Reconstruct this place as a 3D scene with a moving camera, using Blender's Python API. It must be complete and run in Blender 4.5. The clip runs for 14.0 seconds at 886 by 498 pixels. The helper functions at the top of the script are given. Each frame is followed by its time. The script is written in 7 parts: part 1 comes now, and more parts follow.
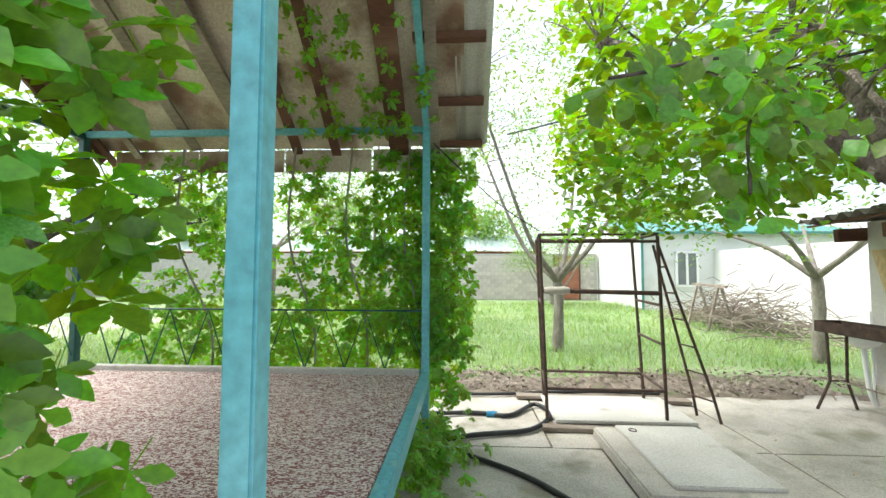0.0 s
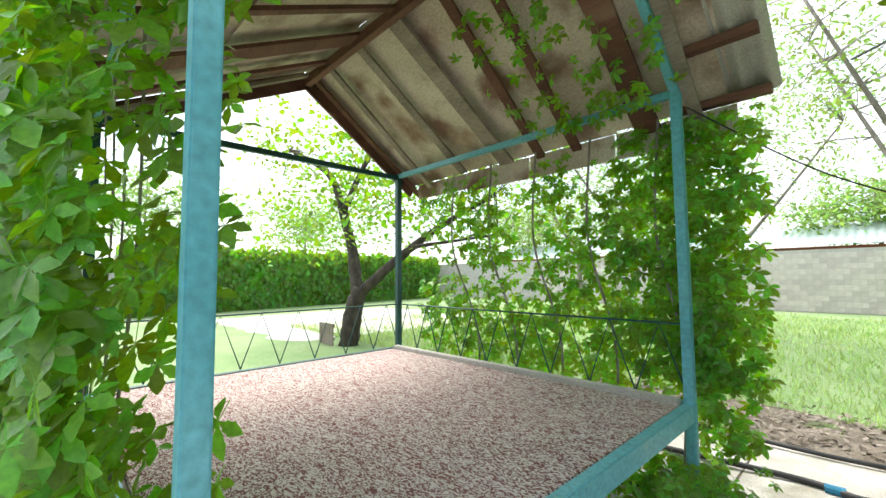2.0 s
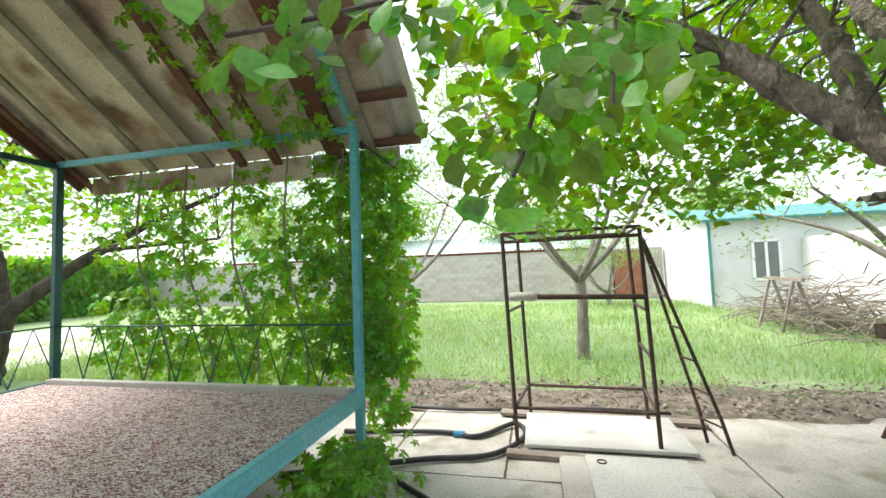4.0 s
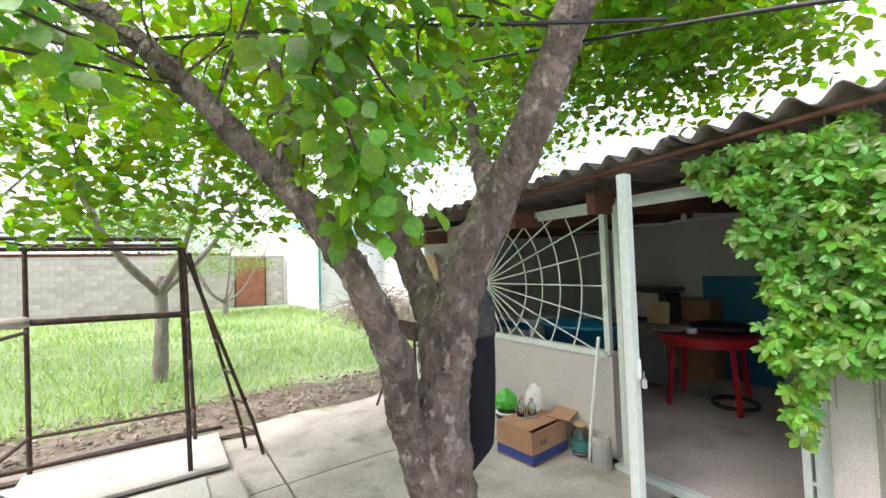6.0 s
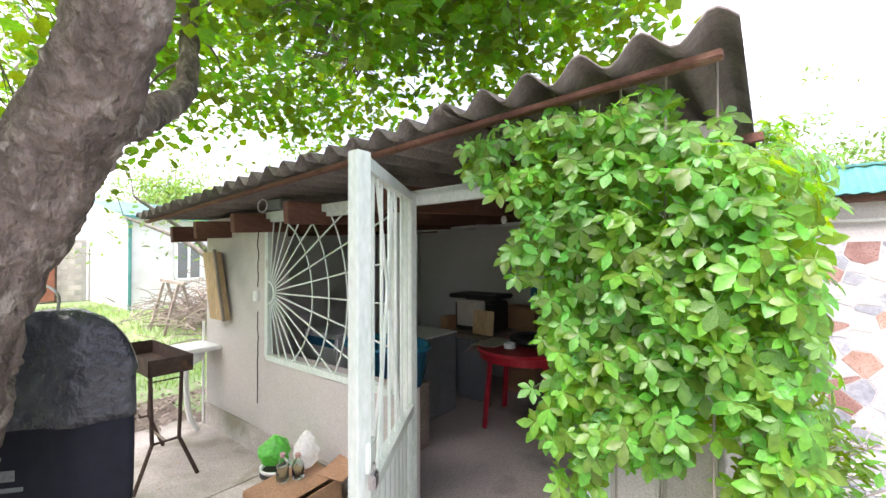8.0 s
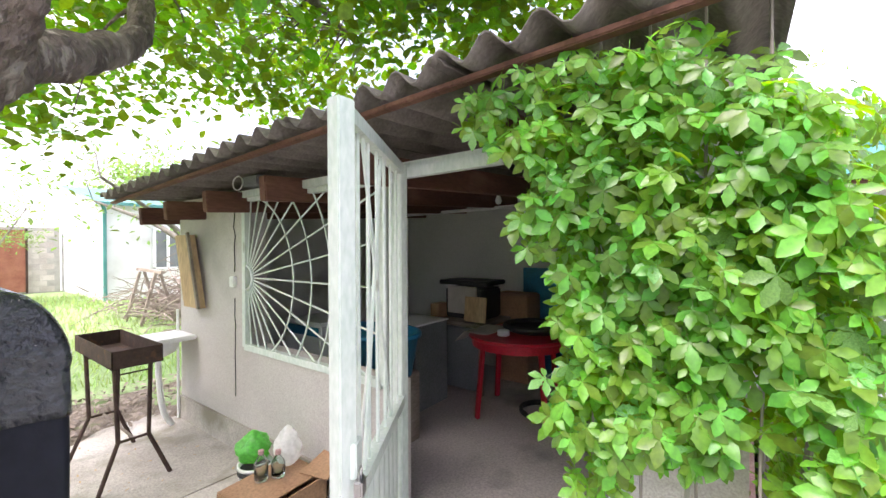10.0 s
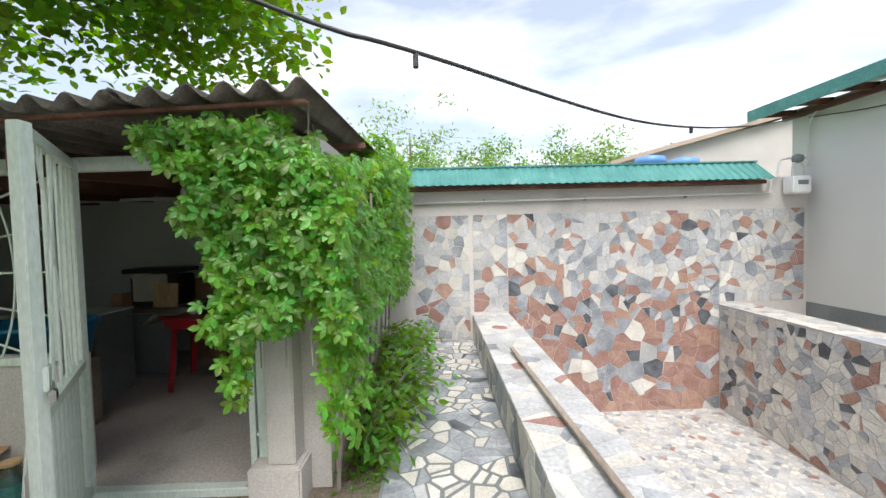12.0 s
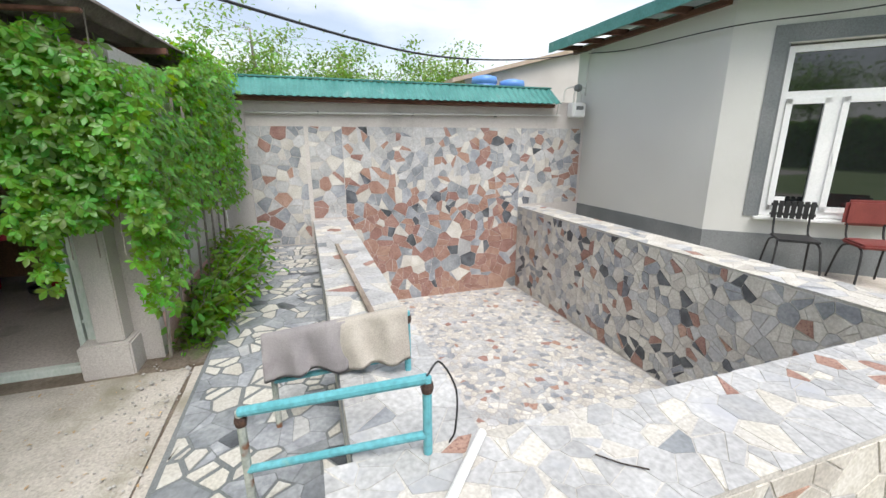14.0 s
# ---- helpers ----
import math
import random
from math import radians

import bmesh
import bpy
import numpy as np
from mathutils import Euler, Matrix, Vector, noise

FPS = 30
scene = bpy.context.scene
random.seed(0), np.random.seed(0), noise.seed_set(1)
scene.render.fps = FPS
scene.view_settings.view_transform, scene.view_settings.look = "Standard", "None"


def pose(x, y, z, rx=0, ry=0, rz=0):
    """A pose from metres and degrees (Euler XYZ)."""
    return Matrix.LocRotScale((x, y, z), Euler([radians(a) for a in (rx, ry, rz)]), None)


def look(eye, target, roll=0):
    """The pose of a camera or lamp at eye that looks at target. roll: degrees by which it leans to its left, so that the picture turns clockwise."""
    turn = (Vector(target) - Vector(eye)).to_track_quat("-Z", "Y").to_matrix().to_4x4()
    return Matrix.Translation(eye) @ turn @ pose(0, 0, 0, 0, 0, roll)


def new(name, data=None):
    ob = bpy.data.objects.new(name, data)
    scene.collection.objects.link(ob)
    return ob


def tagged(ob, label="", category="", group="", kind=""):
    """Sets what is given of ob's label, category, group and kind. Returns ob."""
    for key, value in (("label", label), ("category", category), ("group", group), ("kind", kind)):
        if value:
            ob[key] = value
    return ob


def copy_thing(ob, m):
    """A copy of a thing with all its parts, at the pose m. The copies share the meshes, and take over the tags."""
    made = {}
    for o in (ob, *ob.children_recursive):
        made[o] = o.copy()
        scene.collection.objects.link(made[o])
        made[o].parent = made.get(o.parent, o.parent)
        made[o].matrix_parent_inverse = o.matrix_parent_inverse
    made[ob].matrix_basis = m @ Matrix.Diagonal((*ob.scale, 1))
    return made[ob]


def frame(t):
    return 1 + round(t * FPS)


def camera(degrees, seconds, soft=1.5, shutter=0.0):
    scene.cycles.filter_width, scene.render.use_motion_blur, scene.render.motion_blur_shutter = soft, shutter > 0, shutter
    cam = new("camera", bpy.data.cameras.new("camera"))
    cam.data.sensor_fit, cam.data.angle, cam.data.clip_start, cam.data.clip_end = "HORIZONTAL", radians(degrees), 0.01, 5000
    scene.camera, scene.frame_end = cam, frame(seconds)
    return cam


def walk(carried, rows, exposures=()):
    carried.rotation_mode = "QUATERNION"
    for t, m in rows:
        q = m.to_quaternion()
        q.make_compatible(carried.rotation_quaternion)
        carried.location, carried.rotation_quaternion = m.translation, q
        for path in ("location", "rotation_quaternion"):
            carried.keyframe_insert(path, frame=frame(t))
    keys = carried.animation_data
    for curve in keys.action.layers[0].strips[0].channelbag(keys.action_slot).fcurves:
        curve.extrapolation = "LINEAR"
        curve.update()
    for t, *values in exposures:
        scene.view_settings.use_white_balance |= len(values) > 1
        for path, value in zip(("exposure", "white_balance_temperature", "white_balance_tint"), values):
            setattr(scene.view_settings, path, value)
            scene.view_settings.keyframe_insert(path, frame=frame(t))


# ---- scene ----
cam = camera(94.6, 14.0)
PATH = [
    (0, (-0.687, -0.147, 1.438), (-0.792, 1.847, 1.543), 0.2),
    (0.5, (-0.543, -0.035, 1.478), (-1.272, 1.825, 1.577), 0.0),
    (1, (-0.404, 0.022, 1.466), (-1.548, 1.66, 1.58), 0.0),
    (1.5, (-0.27, 0.152, 1.436), (-1.656, 1.587, 1.565), -0.1),
    (2, (-0.168, 0.28, 1.421), (-1.616, 1.653, 1.556), -0.5),
    (2.2, (-0.119, 0.3, 1.416), (-1.544, 1.697, 1.555), -0.7),
    (4.3, (0.381, 0.299, 1.49), (0.196, 2.287, 1.597), -2.0),
    (4.5, (0.417, 0.296, 1.498), (0.41, 2.293, 1.601), -2.0),
    (5, (0.556, 0.257, 1.508), (1.003, 2.204, 1.599), -2.3),
    (5.5, (0.771, 0.22, 1.51), (1.613, 2.032, 1.596), -1.9),
    (6, (1.009, 0.148, 1.528), (2.147, 1.791, 1.615), -1.7),
    (6.5, (1.246, 0.118, 1.506), (2.591, 1.595, 1.6), -1.5),
    (7, (1.525, 0.194, 1.516), (3.002, 1.539, 1.606), -0.5),
    (7.5, (1.827, 0.271, 1.536), (3.373, 1.538, 1.617), -0.7),
    (8, (2.111, 0.297, 1.634), (3.679, 1.538, 1.669), -0.2),
    (8.2, (2.209, 0.333, 1.625), (3.782, 1.568, 1.659), -0.3),
    (9.25, (2.36, 0.47, 1.61), (3.95, 1.69, 1.61), -0.3),
    (10.3, (2.135, 0.407, 1.566), (3.771, 1.556, 1.528), -0.2),
    (10.5, (2.035, 0.314, 1.6), (3.707, 1.409, 1.531), -0.1),
    (11, (1.829, 0.114, 1.524), (3.64, 0.962, 1.502), -0.9),
    (11.5, (1.616, -0.022, 1.545), (3.568, 0.411, 1.503), -1.3),
    (12, (1.394, -0.225, 1.519), (3.392, -0.261, 1.438), -1.4),
    (12.5, (1.2, -0.404, 1.527), (3.154, -0.775, 1.32), -1.2),
    (13, (0.998, -0.517, 1.521), (2.896, -1.018, 1.14), -0.6),
    (13.5, (0.774, -0.541, 1.517), (2.632, -1.108, 1.043), -0.3),
    (14, (0.611, -0.631, 1.501), (2.447, -1.248, 1.001), -0.2),
]
walk(cam, [(t, look(e, a, r)) for t, e, a, r in PATH],
     exposures=[(0.0, 1.55, 6500, 8), (2.2, 1.6, 6500, 8), (4.3, 1.55, 6500, 10), (5.5, 1.65, 6500, 15), (7.0, 1.85, 6500, 22), (8.0, 2.05, 6500, 24), (10.5, 2.08, 6500, 24),
                (11.0, 1.64, 6500, 20), (11.5, 1.25, 6500, 14), (12.0, 1.0, 6500, 10), (12.5, 0.86, 6500, 10), (13.2, 0.78, 6500, 10), (14.0, 0.74, 6500, 10)])

# ---- world and sun: a bright, thinly clouded day ----
world = bpy.data.worlds.new("sky")
scene.world = world
world.use_nodes = True
wn, wl = world.node_tree.nodes, world.node_tree.links
wn.clear()
w_out = wn.new("ShaderNodeOutputWorld")
w_bg = wn.new("ShaderNodeBackground")
w_sky = wn.new("ShaderNodeTexSky")
w_sky.sky_type, w_sky.sun_disc = "NISHITA", False
SUN_EL, SUN_AZ = radians(58), radians(274)
w_sky.sun_elevation, w_sky.sun_rotation = SUN_EL, SUN_AZ
w_sky.air_density, w_sky.dust_density = 1.0, 2.0
w_co = wn.new("ShaderNodeTexCoord")
w_map = wn.new("ShaderNodeMapping")
w_map.inputs["Scale"].default_value = (1.0, 1.0, 3.0)
w_noise = wn.new("ShaderNodeTexNoise")
w_noise.inputs["Scale"].default_value, w_noise.inputs["Detail"].default_value = 2.2, 6
w_ramp = wn.new("ShaderNodeValToRGB")
w_ramp.color_ramp.elements[0].position, w_ramp.color_ramp.elements[1].position = 0.4, 0.72
w_ramp.color_ramp.elements[0].color = (0.28, 0.28, 0.28, 1)
w_mix = wn.new("ShaderNodeMix")
w_mix.data_type = "RGBA"
w_mix.inputs["B"].default_value = (8.6, 8.8, 9.2, 1)
wl.new(w_co.outputs["Generated"], w_map.inputs["Vector"])
wl.new(w_map.outputs["Vector"], w_noise.inputs["Vector"])
wl.new(w_noise.outputs["Fac"], w_ramp.inputs["Fac"])
wl.new(w_ramp.outputs["Color"], w_mix.inputs["Factor"])
wl.new(w_sky.outputs["Color"], w_mix.inputs["A"])
wl.new(w_mix.outputs["Result"], w_bg.inputs["Color"])
w_bg.inputs["Strength"].default_value = 0.1
wl.new(w_bg.outputs["Background"], w_out.inputs["Surface"])

sun = new("sun", bpy.data.lights.new("sun", "SUN"))
sun.data.energy, sun.data.angle, sun.data.color = 2.3, radians(35), (1.0, 0.965, 0.91)
sun_dir = Vector((math.sin(SUN_AZ) * math.cos(SUN_EL), math.cos(SUN_AZ) * math.cos(SUN_EL), math.sin(SUN_EL)))
sun.matrix_world = look(sun_dir * 40, (0, 0, 0))

# ---- materials ----


def node_mat(name, c1, c2, rough=0.8, scale=6.0, fine=60.0, bump=0.15, metal=0.0, contrast=(0.35, 0.65), c3=None, spots=None,
             stretch=(1, 1, 1), dist=0.01, rand=0.0, spec=0.5, transl=0.0, island=False):
    """Two colours mixed by coarse noise, a third by fine noise, with bump at grain size."""
    m = bpy.data.materials.new(name)
    m.use_nodes = True
    n, l = m.node_tree.nodes, m.node_tree.links
    b = n["Principled BSDF"]
    b.inputs["Roughness"].default_value, b.inputs["Metallic"].default_value = rough, metal
    b.inputs["Specular IOR Level"].default_value = spec
    co, mp = n.new("ShaderNodeTexCoord"), n.new("ShaderNodeMapping")
    mp.inputs["Scale"].default_value = stretch
    l.new(co.outputs["Object"], mp.inputs["Vector"])
    na, nb = n.new("ShaderNodeTexNoise"), n.new("ShaderNodeTexNoise")
    na.inputs["Scale"].default_value, na.inputs["Detail"].default_value = scale, 5
    nb.inputs["Scale"].default_value, nb.inputs["Detail"].default_value = fine, 4
    l.new(mp.outputs["Vector"], na.inputs["Vector"]), l.new(mp.outputs["Vector"], nb.inputs["Vector"])
    r = n.new("ShaderNodeValToRGB")
    e = r.color_ramp.elements
    e[0].position, e[1].position = contrast
    e[0].color, e[1].color = (*c1, 1), (*c2, 1)
    l.new(na.outputs["Fac"], r.inputs["Fac"])
    col = r.outputs["Color"]
    # grain
    g = n.new("ShaderNodeMix")
    g.data_type, g.blend_type = "RGBA", "OVERLAY"
    g.inputs["Factor"].default_value = 0.5
    l.new(col, g.inputs["A"]), l.new(nb.outputs["Fac"], g.inputs["B"])
    col = g.outputs["Result"]
    if c3:
        nc, rc, mx = n.new("ShaderNodeTexNoise"), n.new("ShaderNodeValToRGB"), n.new("ShaderNodeMix")
        nc.inputs["Scale"].default_value, nc.inputs["Detail"].default_value = spots[0], 6
        l.new(mp.outputs["Vector"], nc.inputs["Vector"])
        rc.color_ramp.elements[0].position, rc.color_ramp.elements[1].position = spots[1], spots[1] + spots[2]
        mx.data_type = "RGBA"
        mx.inputs["B"].default_value = (*c3, 1)
        l.new(nc.outputs["Fac"], rc.inputs["Fac"]), l.new(rc.outputs["Color"], mx.inputs["Factor"]), l.new(col, mx.inputs["A"])
        col = mx.outputs["Result"]
    if rand:
        hsv = n.new("ShaderNodeHueSaturation")
        src = n.new("ShaderNodeNewGeometry") if island else n.new("ShaderNodeObjectInfo")
        out = src.outputs["Random Per Island"] if island else src.outputs["Random"]
        mr = n.new("ShaderNodeMapRange")
        mr.inputs["To Min"].default_value, mr.inputs["To Max"].default_value = 1 - rand, 1 + rand
        l.new(out, mr.inputs["Value"]), l.new(mr.outputs["Result"], hsv.inputs["Value"]), l.new(col, hsv.inputs["Color"])
        mh = n.new("ShaderNodeMapRange")
        mh.inputs["To Min"].default_value, mh.inputs["To Max"].default_value = 0.5 - rand * 0.08, 0.5 + rand * 0.08
        l.new(out, mh.inputs["Value"]), l.new(mh.outputs["Result"], hsv.inputs["Hue"])
        col = hsv.outputs["Color"]
    l.new(col, b.inputs["Base Color"])
    if bump:
        bp = n.new("ShaderNodeBump")
        bp.inputs["Strength"].default_value, bp.inputs["Distance"].default_value = bump, dist
        l.new(nb.outputs["Fac"], bp.inputs["Height"]), l.new(bp.outputs["Normal"], b.inputs["Normal"])
    if transl:
        t, ad, o = n.new("ShaderNodeBsdfTranslucent"), n.new("ShaderNodeMixShader"), n["Material Output"]
        ad.inputs["Fac"].default_value = transl
        hs = n.new("ShaderNodeHueSaturation")
        hs.inputs["Hue"].default_value, hs.inputs["Saturation"].default_value, hs.inputs["Value"].default_value = 0.464, 1.2, 2.25
        l.new(col, hs.inputs["Color"]), l.new(hs.outputs["Color"], t.inputs["Color"])
        l.new(b.outputs["BSDF"], ad.inputs[1]), l.new(t.outputs["BSDF"], ad.inputs[2]), l.new(ad.outputs["Shader"], o.inputs["Surface"])
    return m


M = {}
M["stucco"] = node_mat("stucco_grey", (0.5, 0.465, 0.445), (0.565, 0.53, 0.505), 0.92, 1.2, 140, 0.35, c3=(0.27, 0.26, 0.24), spots=(0.9, 0.62, 0.2))
M["stucco_in"] = node_mat("limewash", (0.62, 0.63, 0.6), (0.7, 0.71, 0.68), 0.9, 1.0, 90, 0.2, c3=(0.36, 0.36, 0.34), spots=(1.5, 0.62, 0.15))
M["stucco_house"] = node_mat("stucco_house", (0.56, 0.56, 0.535), (0.61, 0.61, 0.585), 0.9, 0.7, 160, 0.3)
M["plinth"] = node_mat("plinth_grey", (0.15, 0.165, 0.17), (0.2, 0.21, 0.215), 0.85, 2, 80, 0.3)
M["concrete"] = node_mat("concrete_ground", (0.38, 0.345, 0.305), (0.53, 0.49, 0.445), 0.9, 2.1, 70, 0.6, c3=(0.27, 0.25, 0.19), spots=(2.6, 0.53, 0.16))
M["concrete_in"] = node_mat("concrete_floor", (0.45, 0.4, 0.375), (0.54, 0.49, 0.46), 0.8, 1.1, 60, 0.25, c3=(0.22, 0.205, 0.185), spots=(1.4, 0.6, 0.15))
M["slab"] = node_mat("pale_slab", (0.46, 0.44, 0.41), (0.56, 0.54, 0.51), 0.85, 2.0, 90, 0.3, c3=(0.3, 0.28, 0.25), spots=(3.5, 0.64, 0.12))
M["mortar"] = node_mat("mortar_grey", (0.38, 0.36, 0.345), (0.47, 0.45, 0.43), 0.95, 5, 120, 0.5)
M["dirt"] = node_mat("dirt", (0.13, 0.1, 0.075), (0.23, 0.19, 0.15), 0.95, 4, 45, 0.9, c3=(0.09, 0.14, 0.04), spots=(2.2, 0.58, 0.1), dist=0.03)
M["lawn"] = node_mat("lawn_ground", (0.17, 0.265, 0.1), (0.26, 0.345, 0.16), 0.95, 0.5, 30, 0.8, c3=(0.31, 0.34, 0.19), spots=(0.6, 0.58, 0.2), dist=0.04)
M["grass"] = node_mat("grass_blades", (0.17, 0.275, 0.1), (0.27, 0.37, 0.17), 0.7, 0.6, 20, 0.0, transl=0.45, rand=0.25, island=True)
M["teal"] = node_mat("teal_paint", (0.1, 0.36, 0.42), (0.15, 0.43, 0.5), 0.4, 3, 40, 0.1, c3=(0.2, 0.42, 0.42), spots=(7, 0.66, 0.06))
# Darker teal tone of the platform's left posts and rails and its railing rods
M["teal_dark"] = node_mat("dark_teal_steel", (0.012, 0.06, 0.06), (0.02, 0.09, 0.085), 0.5, 6, 60, 0.1)
M["rust"] = node_mat("rusty_steel", (0.05, 0.03, 0.025), (0.09, 0.055, 0.045), 0.8, 12, 120, 0.4, metal=0.2, c3=(0.14, 0.07, 0.04), spots=(15, 0.6, 0.1))
M["white_steel"] = node_mat("white_green_paint", (0.6, 0.68, 0.63), (0.68, 0.73, 0.69), 0.5, 5, 60, 0.15, c3=(0.42, 0.43, 0.38), spots=(9, 0.67, 0.06), stretch=(1, 1, 0.4))
M["wood_red"] = node_mat("red_brown_timber", (0.1, 0.042, 0.03), (0.17, 0.078, 0.052), 0.85, 5, 70, 0.4, stretch=(0.25, 1, 1), c3=(0.24, 0.15, 0.1), spots=(5, 0.6, 0.15))
M["wood_tan"] = node_mat("tan_timber", (0.24, 0.13, 0.085), (0.36, 0.22, 0.15), 0.85, 5, 70, 0.4, stretch=(0.25, 1, 1), c3=(0.15, 0.07, 0.045), spots=(4, 0.6, 0.15))
M["wood_pale"] = node_mat("pale_board", (0.42, 0.28, 0.15), (0.52, 0.37, 0.21), 0.7, 4, 50, 0.2, stretch=(1, 1, 0.3))
M["wood_old"] = node_mat("grey_timber", (0.2, 0.16, 0.13), (0.31, 0.26, 0.22), 0.9, 4, 60, 0.4, stretch=(0.3, 1, 1))
M["slate"] = node_mat("asbestos_cement", (0.14, 0.12, 0.11), (0.22, 0.195, 0.18), 0.95, 3, 60, 0.5, c3=(0.08, 0.075, 0.06), spots=(2.5, 0.55, 0.15))
M["sheet"] = node_mat("pale_cement_sheet", (0.44, 0.34, 0.27), (0.6, 0.53, 0.45), 0.9, 1.8, 60, 0.3, c3=(0.22, 0.13, 0.09), spots=(2.2, 0.52, 0.14))
M["green_metal"] = node_mat("green_metal_sheet", (0.045, 0.19, 0.175), (0.075, 0.25, 0.23), 0.4, 3, 50, 0.05, metal=0.1, c3=(0.16, 0.3, 0.28), spots=(5, 0.64, 0.1))
M["pale_metal"] = node_mat("pale_zinc_sheet", (0.42, 0.5, 0.52), (0.5, 0.58, 0.6), 0.5, 2, 40, 0.05, metal=0.1)
M["bark"] = node_mat("bark", (0.085, 0.064, 0.054), (0.23, 0.185, 0.158), 0.95, 9, 42, 1.0, stretch=(1, 1, 0.6), c3=(0.32, 0.28, 0.245), spots=(22, 0.57, 0.08), dist=0.05)
M["bark_dark"] = node_mat("dark_bark", (0.035, 0.027, 0.022), (0.085, 0.066, 0.055), 0.95, 9, 40, 0.9, stretch=(1, 1, 0.4), dist=0.02)
M["bark_grey"] = node_mat("grey_bark", (0.19, 0.165, 0.14), (0.3, 0.27, 0.24), 0.95, 9, 40, 0.6, stretch=(1, 1, 0.4))
M["leaf"] = node_mat("creeper_leaf", (0.085, 0.25, 0.052), (0.15, 0.35, 0.085), 0.3, 25, 80, 0.15, transl=0.28, rand=0.26)
M["leaf_m"] = node_mat("creeper_leaves", (0.082, 0.23, 0.034), (0.168, 0.345, 0.05), 0.34, 3, 60, 0.1, transl=0.44, rand=0.38, island=True)
M["leaf_t"] = node_mat("tree_leaves", (0.068, 0.178, 0.028), (0.128, 0.265, 0.04), 0.42, 2, 60, 0.1, transl=0.52, rand=0.4, island=True)
M["leaf_far"] = node_mat("pale_leaves", (0.1, 0.2, 0.055), (0.17, 0.29, 0.09), 0.6, 2, 60, 0.0, transl=0.45, rand=0.35, island=True)
M["block"] = node_mat("concrete_block", (0.46, 0.41, 0.39), (0.58, 0.53, 0.51), 0.95, 3, 70, 0.4, rand=0.12)
M["block_m"] = node_mat("concrete_blocks", (0.46, 0.41, 0.39), (0.58, 0.53, 0.51), 0.95, 3, 70, 0.4, rand=0.12, island=True)
M["white"] = node_mat("white_plastic", (0.78, 0.79, 0.79), (0.82, 0.82, 0.82), 0.35, 2, 50, 0.02)
M["whitewash"] = node_mat("whitewash", (0.62, 0.62, 0.62), (0.7, 0.7, 0.7), 0.9, 0.8, 60, 0.2, c3=(0.5, 0.48, 0.46), spots=(1, 0.6, 0.2))
M["red"] = node_mat("red_plastic", (0.42, 0.012, 0.03), (0.5, 0.02, 0.04), 0.35, 4, 60, 0.03)
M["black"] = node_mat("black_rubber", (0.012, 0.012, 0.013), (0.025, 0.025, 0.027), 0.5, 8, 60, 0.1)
M["coat"] = node_mat("dark_navy_cloth", (0.007, 0.008, 0.013), (0.014, 0.016, 0.026), 0.7, 4, 14, 0.5, dist=0.015, spec=0.25)
M["coat_film"] = node_mat("clear_film_on_black", (0.02, 0.022, 0.03), (0.05, 0.055, 0.065), 0.14, 7, 30, 0.9, dist=0.02)
M["carton"] = node_mat("brown_carton", (0.36, 0.2, 0.115), (0.43, 0.26, 0.155), 0.8, 3, 70, 0.1)
M["blue"] = node_mat("blue_plastic", (0.01, 0.16, 0.3), (0.015, 0.2, 0.36), 0.4, 4, 50, 0.03)
M["blue_print"] = node_mat("blue_print", (0.03, 0.05, 0.2), (0.05, 0.07, 0.26), 0.8, 5, 60, 0.05)
M["towel"] = node_mat("grey_towel", (0.29, 0.27, 0.285), (0.39, 0.365, 0.375), 0.98, 5, 260, 0.9, c3=(0.27, 0.24, 0.25), spots=(4, 0.58, 0.1))
M["rag"] = node_mat("beige_rag", (0.42, 0.38, 0.34), (0.54, 0.5, 0.45), 0.98, 5, 200, 0.7, c3=(0.3, 0.26, 0.22), spots=(5, 0.62, 0.1))
M["roof_tan"] = node_mat("tan_roof", (0.38, 0.29, 0.22), (0.46, 0.37, 0.3), 0.9, 2, 40, 0.2)
M["brick"] = node_mat("red_brick", (0.28, 0.1, 0.07), (0.36, 0.15, 0.1), 0.9, 3, 60, 0.3)
M["chrome"] = node_mat("steel", (0.45, 0.45, 0.46), (0.55, 0.55, 0.56), 0.3, 4, 40, 0.05, metal=1.0)
M["maroon"] = node_mat("maroon_leatherette", (0.16, 0.03, 0.03), (0.21, 0.045, 0.04), 0.4, 5, 80, 0.1)
M["green_plastic"] = node_mat("thin_green_plastic", (0.1, 0.45, 0.08), (0.16, 0.55, 0.12), 0.3, 5, 40, 0.3, transl=0.3)
M["clear_bag"] = node_mat("thin_clear_plastic", (0.6, 0.6, 0.6), (0.75, 0.74, 0.74), 0.2, 8, 40, 0.4, transl=0.4)
M["pink"] = node_mat("pink_paint", (0.5, 0.27, 0.27), (0.58, 0.4, 0.38), 0.85, 5, 60, 0.2)
